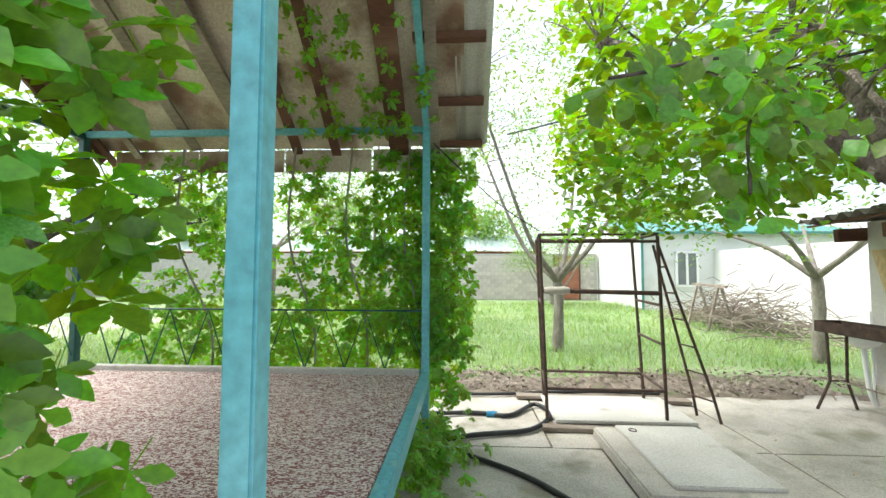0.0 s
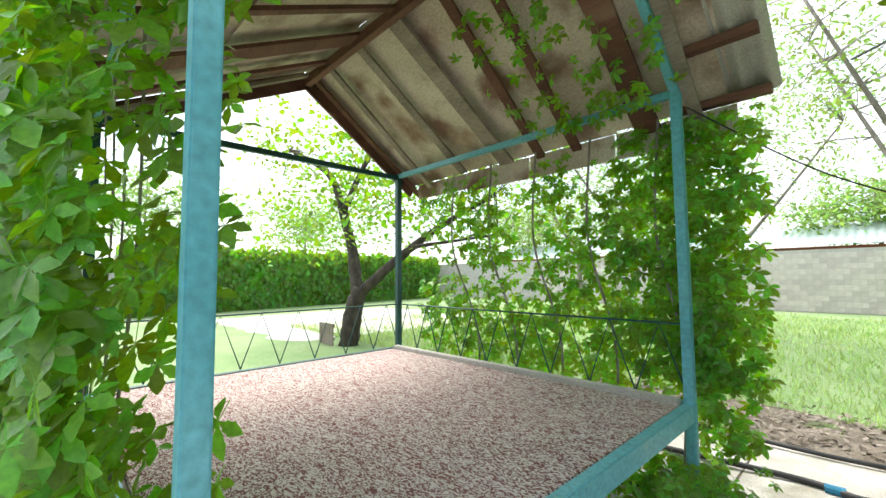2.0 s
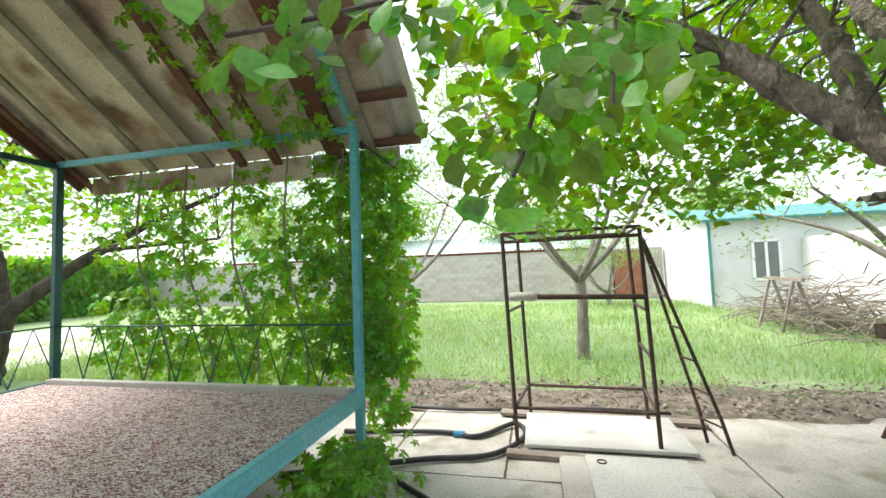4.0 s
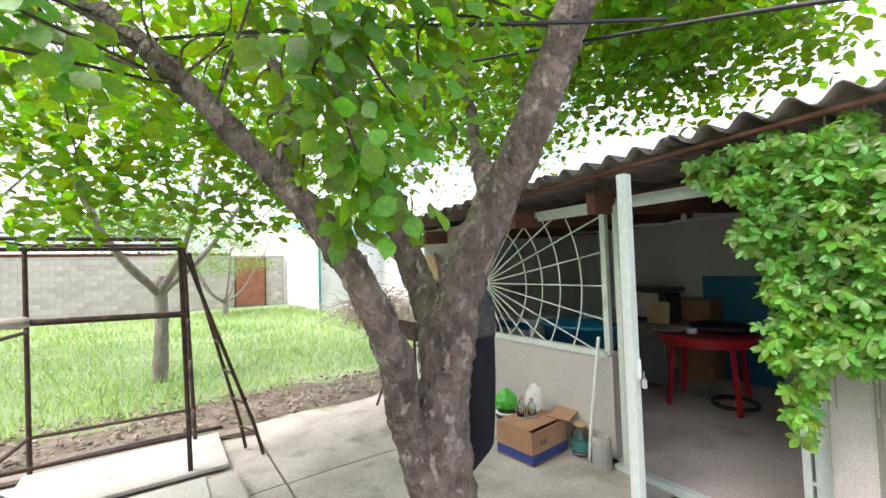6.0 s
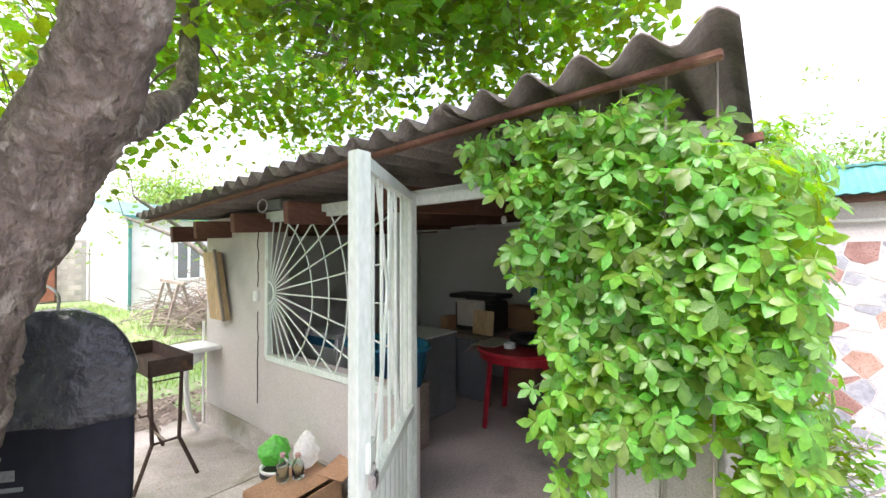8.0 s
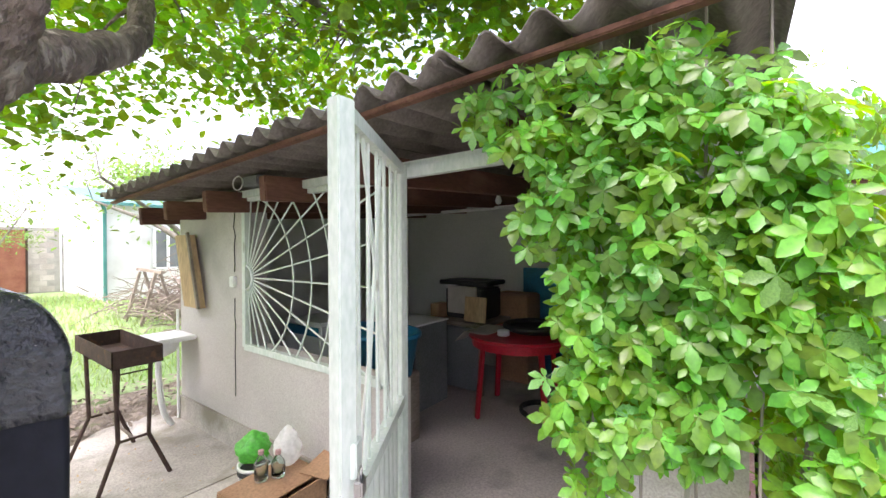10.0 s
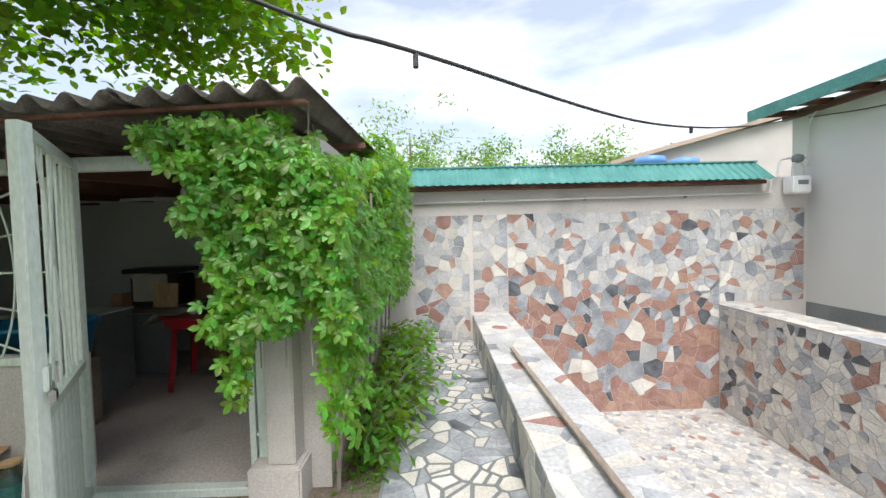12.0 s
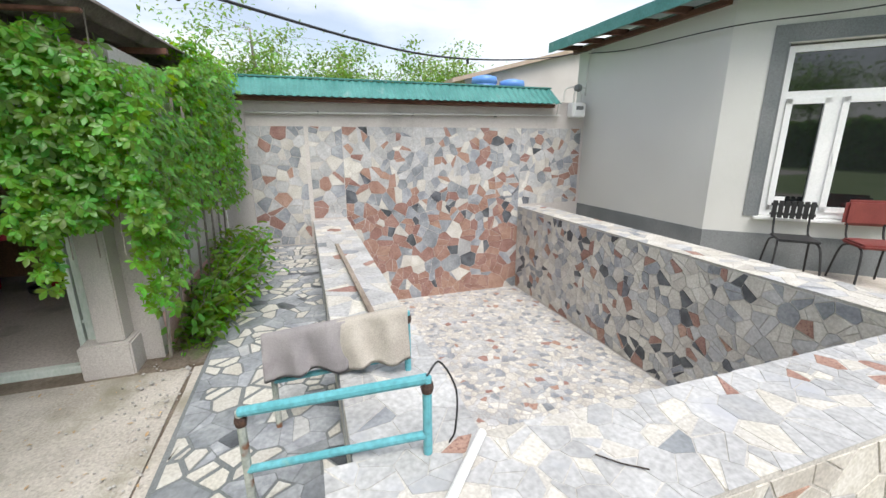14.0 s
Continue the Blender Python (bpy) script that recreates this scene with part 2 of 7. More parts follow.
# stones of the crazy paving
M["st_white"] = node_mat("cream_marble", (0.48, 0.455, 0.41), (0.58, 0.56, 0.525), 0.55, 5, 60, 0.1, rand=0.12)
M["st_pale"] = node_mat("pale_grey_marble", (0.37, 0.37, 0.375), (0.47, 0.47, 0.475), 0.5, 4, 40, 0.1, rand=0.12, c3=(0.38, 0.39, 0.42), spots=(6, 0.55, 0.2))
M["st_grey"] = node_mat("blue_grey_marble", (0.2, 0.215, 0.24), (0.34, 0.355, 0.38), 0.5, 4, 40, 0.1, rand=0.18, c3=(0.42, 0.43, 0.45), spots=(7, 0.62, 0.12))
M["st_red"] = node_mat("red_granite", (0.28, 0.16, 0.125), (0.37, 0.235, 0.195), 0.6, 8, 90, 0.2, rand=0.15, c3=(0.2, 0.1, 0.08), spots=(60, 0.55, 0.1))
M["st_black"] = node_mat("black_granite", (0.05, 0.055, 0.065), (0.13, 0.14, 0.155), 0.45, 8, 90, 0.1, rand=0.3)

for k, (ca, cb, cc, sp) in {"st_white": ((0.48, 0.455, 0.41), (0.58, 0.56, 0.525), None, None), "st_pale": ((0.37, 0.37, 0.375), (0.47, 0.47, 0.475), (0.38, 0.39, 0.42), (6, 0.55, 0.2)),
                          "st_grey": ((0.2, 0.215, 0.24), (0.34, 0.355, 0.38), (0.5, 0.51, 0.53), (7, 0.6, 0.12)), "st_red": ((0.28, 0.16, 0.125), (0.37, 0.235, 0.195), (0.2, 0.1, 0.08), (60, 0.55, 0.1)),
                          "st_black": ((0.05, 0.055, 0.065), (0.13, 0.14, 0.155), None, None)}.items():
    M[k + "_m"] = node_mat(k[3:] + "_stones", ca, cb, 0.55, 5, 50, 0.1, rand=0.15, c3=cc, spots=sp, island=True)
M["rust_pale"] = node_mat("peeling_pipe_paint", (0.3, 0.33, 0.3), (0.42, 0.44, 0.4), 0.7, 9, 60, 0.3, c3=(0.2, 0.09, 0.05), spots=(11, 0.55, 0.08))
M["tank_blue"] = node_mat("blue_tank_plastic", (0.1, 0.25, 0.6), (0.13, 0.3, 0.66), 0.4, 3, 40, 0.05)
M["pane"] = node_mat("dark_glass", (0.012, 0.014, 0.014), (0.016, 0.018, 0.018), 0.03, 2, 20, 0.0, spec=1.0)


def glass_mat(name, tint=(0.9, 0.95, 0.95)):
    m = bpy.data.materials.new(name)
    m.use_nodes = True
    b = m.node_tree.nodes["Principled BSDF"]
    b.inputs["Base Color"].default_value = (*tint, 1)
    b.inputs["Roughness"].default_value, b.inputs["Transmission Weight"].default_value, b.inputs["IOR"].default_value = 0.02, 1.0, 1.45
    return m


M["glass"] = glass_mat("window_glass")
M["bottle"] = glass_mat("clear_bottle", (0.85, 0.92, 0.9))


def rug_mat():
    """A maroon felt rug woven with short pale flecks."""
    m = node_mat("flecked_rug", (0.19, 0.07, 0.066), (0.27, 0.115, 0.105), 0.98, 2, 150, 0.8)
    n, l = m.node_tree.nodes, m.node_tree.links
    b = n["Principled BSDF"]
    old = b.inputs["Base Color"].links[0].from_socket
    co, mp, no = n.new("ShaderNodeTexCoord"), n.new("ShaderNodeMapping"), n.new("ShaderNodeTexNoise")
    mp.inputs["Scale"].default_value = (1, 1.9, 1)
    no.inputs["Scale"].default_value, no.inputs["Detail"].default_value, no.inputs["Distortion"].default_value = 30, 1, 2.2
    ra, mx = n.new("ShaderNodeValToRGB"), n.new("ShaderNodeMix")
    ra.color_ramp.elements[0].position, ra.color_ramp.elements[1].position = 0.475, 0.52
    mx.data_type = "RGBA"
    mx.inputs["B"].default_value = (0.68, 0.6, 0.57, 1)
    l.new(co.outputs["Object"], mp.inputs["Vector"]), l.new(mp.outputs["Vector"], no.inputs["Vector"])
    l.new(no.outputs["Fac"], ra.inputs["Fac"]), l.new(ra.outputs["Color"], mx.inputs["Factor"])
    l.new(old, mx.inputs["A"]), l.new(mx.outputs["Result"], b.inputs["Base Color"])
    return m


M["rug"] = rug_mat()

# ---- mesh helpers ----


def part(name, bm, material, parent=None, label="", smooth=False):
    me = bpy.data.meshes.new(name)
    bm.normal_update()
    bm.to_mesh(me)
    bm.free()
    me.materials.append(M[material] if isinstance(material, str) else material)
    if smooth:
        me.polygons.foreach_set("use_smooth", [True] * len(me.polygons))
    ob = new(name, me)
    if parent:
        ob.parent = parent
    if label:
        tagged(ob, label)
    return ob


def thing(name, label, category, at=(0, 0, 0), group="", kind=""):
    ob = new(name)
    ob.location = at
    ob.empty_display_size = 0.1
    return tagged(ob, label, category, group, kind)


def base(ob):
    """Parents keep the world's axes: parts are written in world metres minus the base."""
    return Vector(ob.location)


def box(bm, a, b, bev=0.0, m=None):
    x0, y0, z0 = a
    x1, y1, z1 = b
    v = [bm.verts.new(p) for p in ((x0, y0, z0), (x1, y0, z0), (x1, y1, z0), (x0, y1, z0), (x0, y0, z1), (x1, y0, z1), (x1, y1, z1), (x0, y1, z1))]
    f = [bm.faces.new([v[i] for i in q]) for q in ((3, 2, 1, 0), (4, 5, 6, 7), (0, 1, 5, 4), (1, 2, 6, 5), (2, 3, 7, 6), (3, 0, 4, 7))]
    if bev:
        ed = {e for q in f for e in q.edges}
        r = bmesh.ops.bevel(bm, geom=list(ed), offset=bev, segments=2, affect="EDGES")
        v = list({w for q in r["faces"] for w in q.verts} | {w for w in v if w.is_valid})
    if m is not None:
        for w in v:
            w.co = m @ w.co
    return bm


def beam(bm, p, q, w, h, up=(0, 0, 1), bev=0.0):
    """A bar of w by h from p to q."""
    p, q = Vector(p), Vector(q)
    d = q - p
    u = Vector(up)
    if abs(d.normalized().dot(u)) > 0.98:
        u = Vector((0, 1, 0))
    s = d.cross(u).normalized()
    u = s.cross(d).normalized()
    m = Matrix((s, d.normalized(), u)).transposed().to_4x4()
    m.translation = p
    return box(bm, (-w / 2, 0, -h / 2), (w / 2, d.length, h / 2), bev, m)


def tube(bm, pts, rad, seg=8, cap=True, wob=0.0):
    """A swept tube through pts; rad is one radius or one for each point."""
    pts = [Vector(p) for p in pts]
    if isinstance(rad, (int, float)):
        rad = [rad] * len(pts)
    rings, ref = [], None
    for i, p in enumerate(pts):
        d = (pts[min(i + 1, len(pts) - 1)] - pts[max(i - 1, 0)]).normalized()
        if ref is None:
            ref = d.orthogonal().normalized()
        ref = (ref - d * ref.dot(d)).normalized()
        s = d.cross(ref)
        ring = []
        for k in range(seg):
            a = 2 * math.pi * k / seg
            r = rad[i] * (1 + wob * noise.noise(p * 6 + Vector((math.cos(a) * 1.7, math.sin(a) * 1.7, i))))
            ring.append(bm.verts.new(p + ref * (r * math.cos(a)) + s * (r * math.sin(a))))
        rings.append(ring)
    for a, b in zip(rings, rings[1:]):
        for k in range(seg):
            bm.faces.new((a[k], a[(k + 1) % seg], b[(k + 1) % seg], b[k]))
    if cap:
        bm.faces.new(rings[0][::-1]), bm.faces.new(rings[-1])
    return bm


def curve_pts(pts, n=6):
    """A smooth line (Catmull-Rom) through pts."""
    p = [Vector(q) for q in pts]
    p = [2 * p[0] - p[1], *p, 2 * p[-1] - p[-2]]
    out = []
    for i in range(1, len(p) - 2):
        for k in range(n):
            t = k / n
            a, b, c, d = p[i - 1:i + 3]
            out.append(0.5 * (2 * b + (c - a) * t + (2 * a - 5 * b + 4 * c - d) * t * t + (3 * b - a - 3 * c + d) * t ** 3))
    return out + [p[-2]]


def lathe(bm, prof, seg=20, at=(0, 0, 0)):
    """A turned shape from (radius, height) pairs."""
    rings = []
    for r, z in prof:
        rings.append([bm.verts.new((at[0] + r * math.cos(2 * math.pi * k / seg), at[1] + r * math.sin(2 * math.pi * k / seg), at[2] + z)) for k in range(seg)])
    for a, b in zip(rings, rings[1:]):
        for k in range(seg):
            bm.faces.new((a[k], a[(k + 1) % seg], b[(k + 1) % seg], b[k]))
    bm.faces.new(rings[0][::-1]), bm.faces.new(rings[-1])
    return bm


def structure(name, bm, material, label, category, smooth=False):
    ob = part(name, bm, material, None, "", smooth)
    return tagged(ob, label, category, kind="structure")


def sheet_wave(bm, p0, pu, pv, pitch, amp, thick=0.008, n=None, rows=2):
    """A corrugated sheet: p0 a corner, pu the edge across the waves, pv the edge along them."""
    p0, pu, pv = Vector(p0), Vector(pu), Vector(pv)
    nrm = pu.cross(pv).normalized()
    n = n or max(8, int(pu.length / pitch * 8))
    grid = []
    for side in (0, 1):
        g = []
        for j in range(rows):
            row = []
            for i in range(n + 1):
                u = i / n
                h = amp * math.sin(2 * math.pi * u * pu.length / pitch)
                row.append(bm.verts.new(p0 + pu * u + pv * (j / (rows - 1)) + nrm * (h + side * thick)))
            g.append(row)
        grid.append(g)
    for side in (0, 1):
        for j in range(rows - 1):
            for i in range(n):
                q = [grid[side][j][i], grid[side][j][i + 1], grid[side][j + 1][i + 1], grid[side][j + 1][i]]
                bm.faces.new(q if side else q[::-1])
    for i in range(n):
        for j in (0, rows - 1):
            q = [grid[0][j][i], grid[0][j][i + 1], grid[1][j][i + 1], grid[1][j][i]]
            bm.faces.new(q if j == 0 else q[::-1])
    for j in range(rows - 1):
        for i in (0, n):
            q = [grid[0][j][i], grid[1][j][i], grid[1][j + 1][i], grid[0][j + 1][i]]
            bm.faces.new(q if i == 0 else q[::-1])
    return bm


def bmn():
    return bmesh.new()

# ---- ground ----
bm = bmn()
# one sheet to the horizon, with a hole for the basin (x 1.85..7, y -4.2..-1.2)
gx = [-400, -60, -20, 1.6, 7.1, 20, 60, 400]
gy = [-400, -60, -20, -4.4, -1.0, 20, 60, 400]
gv = [[bm.verts.new((x, y, -0.02)) for y in gy] for x in gx]
for i in range(len(gx) - 1):
    for j in range(len(gy) - 1):
        if not (gx[i] == 1.6 and gy[j] == -4.4):
            bm.faces.new((gv[i][j], gv[i + 1][j], gv[i + 1][j + 1], gv[i][j + 1]))
structure("ground", bm, "lawn", "flat green lawn reaching out to the far walls", "ground")


def rough_patch(name, x0, x1, y0, y1, z, mat, label, step=0.25, amp=0.012, edge=0.2, cat="ground"):
    """A slightly uneven ground layer with a ragged edge."""
    bm = bmn()
    nx, ny = max(2, int((x1 - x0) / step)), max(2, int((y1 - y0) / step))
    g = []
    for i in range(nx + 1):
        row = []
        for j in range(ny + 1):
            x, y = x0 + (x1 - x0) * i / nx, y0 + (y1 - y0) * j / ny
            if edge and (i in (0, nx) or j in (0, ny)):
                x += edge * noise.noise((x * 1.3, y * 1.3, 3.0))
                y += edge * noise.noise((x * 1.3, y * 1.3, 9.0))
                zz = -0.03
            else:
                zz = z + amp * noise.noise((x * 1.1, y * 1.1, z))
            row.append(bm.verts.new((x, y, zz)))
        g.append(row)
    for i in range(nx):
        for j in range(ny):
            bm.faces.new((g[i][j], g[i + 1][j], g[i + 1][j + 1], g[i][j + 1]))
    return structure(name, bm, mat, label, cat, smooth=True)


rough_patch("ground_dirt", -3.0, 4.6, 4.6, 6.0, 0.0, "dirt", "bare brown soil with leaf litter beside the paving", 0.15, 0.05, 0.35)

# cast concrete yard: large slabs with open joints
YARD = [(-0.9, 0.45, -0.2, 1.55), (0.47, 1.75, -0.2, 1.55), (1.77, 3.6, 0.22, 1.55),
        (-0.9, 0.42, 1.57, 3.3), (0.44, 1.75, 1.57, 3.3), (1.77, 3.84, 1.57, 3.3),
        (-0.9, 0.02, 3.32, 4.75), (0.04, 1.75, 3.32, 4.7), (1.77, 3.84, 3.32, 4.95),
        (-0.9, 1.3, -2.4, -0.22), (-0.9, 1.3, -5.0, -2.42), (-4.6, -0.92, -5.0, 0.42), (-4.6, -0.92, 0.44, 4.6), (1.32, 1.75, -0.6, -0.22), (1.77, 3.6, 0.13, 0.2)]
yard = tagged(new("pavement_yard"), "cracked grey concrete yard slabs with mossy joints", "pavement", kind="structure")
for x0, x1, y0, y1 in YARD:
    bm = bmn()
    nx, ny = max(1, int((x1 - x0) / 0.3)), max(1, int((y1 - y0) / 0.3))
    tilt = random.uniform(-0.004, 0.004)
    g = [[bm.verts.new((x0 + (x1 - x0) * i / nx + (0.012 * noise.noise((i * 2.1, j * 2.3, x0)) if 0 < i < nx else 0.01 * noise.noise((j * 1.7, x0, y0))),
                        y0 + (y1 - y0) * j / ny + 0.01 * noise.noise((i * 1.9, y1, x0)),
                        0.006 + tilt * (i / nx - 0.5) + 0.006 * noise.noise((x0 + i * 0.4, y0 + j * 0.4, 5.0)) - (0.012 if i in (0, nx) or j in (0, ny) else 0)))
          for j in range(ny + 1)] for i in range(nx + 1)]
    for i in range(nx):
        for j in range(ny):
            bm.faces.new((g[i][j], g[i + 1][j], g[i + 1][j + 1], g[i][j + 1]))
    r = bmesh.ops.extrude_face_region(bm, geom=bm.faces[:])
    for v in [e for e in r["geom"] if isinstance(e, bmesh.types.BMVert)]:
        v.co.z -= 0.06
    bmesh.ops.recalc_face_normals(bm, faces=bm.faces[:])
    part("slab", bm, "concrete", yard, smooth=False)
# soil under the joints
bm = box(bmn(), (-4.6, -5.0, -0.03), (1.28, 4.5, -0.014))
box(bm, (1.28, 0.14, -0.03), (3.85, 4.9, -0.014))
structure("ground_subsoil", bm, "dirt", "dark soil in the joints of the yard", "ground")

# ---- shed ----
SX, SB = 3.86, 6.98            # outer faces, front and back
bm = box(bmn(), (SX, 0.62, -0.1), (SB, 4.7, 0.03))
structure("floor_shed", bm, "concrete_in", "worn grey concrete floor of the shed", "floor")
bm = bmn()
W = 0.2
box(bm, (SX, 3.56, -0.1), (SX + W, 4.7, 2.0))                 # left of the window
box(bm, (SX, 2.03, -0.1), (SX + W, 3.56, 0.8))                # under the window
structure("wall_shed_front", bm, "stucco", "grey stucco shed front wall with a grilled window opening", "wall")
structure("wall_shed_left", box(bmn(), (SX + W, 4.5, -0.1), (SB, 4.7, 2.15)), "stucco_in", "grey plastered side wall of the shed", "wall")
structure("wall_shed_back", box(bmn(), (SB - 0.12, 0.62, -0.1), (SB, 4.5, 2.25)), "stucco_in", "pale plastered back wall inside the shed", "wall")
bm = box(bmn(), (SX - 0.02, 0.44, -0.1), (SB, 0.6, 2.1))
structure("wall_shed_side", bm, "stucco", "stained grey stucco shed wall under creeper", "wall")
bm = box(bmn(), (3.68, 0.6, 0.22), (3.86, 0.76, 1.98), 0.008)
structure("wall_shed_pier", bm, "stucco", "square grey plastered door pier", "pier")
structure("wall_shed_pier_base", box(bmn(), (3.64, 0.56, -0.05), (3.92, 0.86, 0.22), 0.012), "stucco", "rough grey concrete pier base", "pier")
structure("baseboard_pink", box(bmn(), (3.925, 0.41, -0.05), (6.9, 0.437, 0.3)), "pink", "faded pink painted wall base", "baseboard")
structure("door_sill", box(bmn(), (3.78, 0.86, -0.02), (3.855, 2.0, 0.035), 0.006), "white_steel", "low worn concrete door sill", "sill")
bm = bmn()
box(bm, (3.835, 2.1, -0.05), (3.858, 4.69, 0.2))
structure("baseboard_shed", bm, "concrete", "rough unpainted cement wall base", "baseboard")

# ---- stone yard: rear wall, strip of paving, low walls and sunken basin ----
WX = 7.04
structure("wall_stone_rear", box(bmn(), (WX, -7.5, -1.3), (WX + 0.28, 0.44, 2.18)), "stucco", "grey rendered boundary wall above the stone facing", "wall")
structure("wall_rear_return", box(bmn(), (WX - 0.035, 0.075, -0.05), (WX - 0.002, 0.43, 2.1)), "stucco", "plain grey rendered strip of wall", "wall")
structure("wall_basin_left", box(bmn(), (1.87, -1.22, -1.3), (WX, -0.72, 0.368)), "slab", "low basin wall faced with broken stone", "wall")
structure("wall_basin_right", box(bmn(), (1.42, -4.66, -1.3), (WX, -4.2, 0.41)), "slab", "low basin wall faced with broken stone", "wall")
structure("wall_basin_near", box(bmn(), (1.36, -4.2, -1.3), (1.87, -0.62, 0.40)), "slab", "low basin wall faced with broken stone", "wall")
structure("floor_basin", box(bmn(), (1.82, -4.2, -1.3), (WX, -1.22, -1.07)), "mortar", "sunken basin floor of broken marble", "floor")
structure("pavement_strip", box(bmn(), (1.6, -0.74, -0.1), (WX, 0.14, 0.012)), "plinth", "strip of crazy paving beside the shed", "pavement")
structure("ground_bed", box(bmn(), (3.6, 0.14, -0.1), (WX, 0.42, 0.02)), "dirt", "narrow soil bed along the shed wall", "ground")
structure("pavement_house", box(bmn(), (1.42, -9.0, -0.1), (WX, -4.66, 0.02)), "concrete", "plain concrete terrace before the house", "pavement")

# ---- house ----
HZ = 3.15
structure("wall_house_side", box(bmn(), (4.45, -5.65, 0.0), (7.3, -5.45, HZ)), "stucco_house", "smooth pale grey stucco house wall", "wall")
structure("baseboard_house", box(bmn(), (4.43, -5.452, 0.0), (7.035, -5.435, 0.42)), "plinth", "dark grey house plinth", "baseboard")
# chamfered bay wall with the window: runs from (4.45, -5.45) at 45 degrees
BAY = Matrix.Translation((4.45, -5.45, 0)) @ Matrix.Rotation(radians(225), 4, "Z")   # local x runs along the wall, local +y into the house
bm = bmn()
for a, b in (((0, 0, 0), (0.54, 0.22, HZ)), ((0.54, 0, 0), (1.98, 0.22, 0.62)), ((0.54, 0, 2.56), (1.98, 0.22, HZ)), ((1.98, 0, 0), (3.6, 0.22, HZ))):
    box(bm, a, b, 0, BAY)
structure("wall_house_bay", bm, "stucco_house", "smooth pale grey stucco bay wall around a window", "wall")
structure("baseboard_bay", box(bmn(), (0.0, -0.016, 0.0), (3.6, -0.001, 0.42), 0, BAY), "plinth", "dark grey house plinth", "baseboard")
structure("trim_reveal", box(bmn(), (0.541, -0.01, 0.64), (0.556, 0.1, 2.56), 0, BAY), "plinth", "dark grey window surround", "trim")
bm = box(bmn(), (0.4, -0.012, 2.57), (2.15, -0.002, 2.75), 0, BAY)
box(bm, (0.4, -0.012, 0.63), (0.538, -0.002, 2.57), 0, BAY)
structure("trim_surround", bm, "plinth", "grey painted band round the window", "trim")
bm = bmn()
box(bm, (1.2, -16, 0), (1.4, -9.0, 3.2)), box(bm, (1.9, -8.3, 0), (2.1, -7.9, 3.2))
box(bm, (-10, -9.2, 0), (7.3, -9.0, 3.15))
structure("wall_house_rear", bm, "stucco_house", "plain grey house wall", "wall")
structure("wall_house_core", box(bmn(), (4.9, -9.0, 0), (7.3, -5.67, HZ)), "stucco_in", "pale room wall behind the window", "wall")
# roof of the house: green metal with an overhanging eave
bm = bmn()
prof = [Vector((7.5, -4.95, 3.13)), Vector((4.3, -4.95, 3.13)), Vector((1.2, -8.1, 3.13)), Vector((1.2, -12, 4.6)), Vector((7.5, -12, 4.9))]
v0 = [bm.verts.new(p) for p in prof]
v1 = [bm.verts.new(p + Vector((0, 0, 0.05))) for p in prof]
bm.faces.new(v0[::-1]), bm.faces.new(v1)
for i in range(5):
    bm.faces.new((v0[i], v0[(i + 1) % 5], v1[(i + 1) % 5], v1[i]))
structure("roof_house", bm, "green_metal", "green sheet metal house roof with wide eaves", "roof")
bm = bmn()
for p, q in zip(prof[:2], prof[1:3]):
    beam(bm, p + Vector((0, 0, 0.0)), q + Vector((0, 0, 0.0)), 0.03, 0.16)
structure("trim_fascia", bm, "green_metal", "green metal eave fascia", "trim")
bm = bmn()
for i in range(6):
    x = 4.5 + 0.55 * i
    beam(bm, (x, -4.97, 3.09), (x, -5.6, 3.12), 0.05, 0.08)
box(bm, (4.5, -5.44, 3.03), (7.4, -5.38, 3.1))
structure("trim_rafters_house", bm, "wood_red", "dark brown rafters under the house eave", "trim")

# ---- far boundary of the garden ----
structure("wall_garden_back", box(bmn(), (-26, 20.6, -0.1), (5.9, 20.85, 2.3)), "mortar", "long grey concrete block garden wall", "wall")
structure("wall_garden_left", box(bmn(), (-26.2, -9, -0.1), (-26, 20.85, 2.2)), "mortar", "grey garden wall", "wall")
structure("wall_yard_behind", box(bmn(), (-26, -9.2, -0.1), (-10.0, -9.0, 2.4)), "stucco", "plain grey yard wall", "wall")
bm = box(bmn(), (6.0, 15.6, -0.1), (14, 24, 2.9))
structure("wall_outbuilding", bm, "whitewash", "whitewashed outbuilding with a small window", "wall")
structure("wall_side_far", box(bmn(), (8.6, 0.2, -0.1), (8.8, 15.6, 2.2)), "whitewash", "pale plastered boundary wall", "wall")

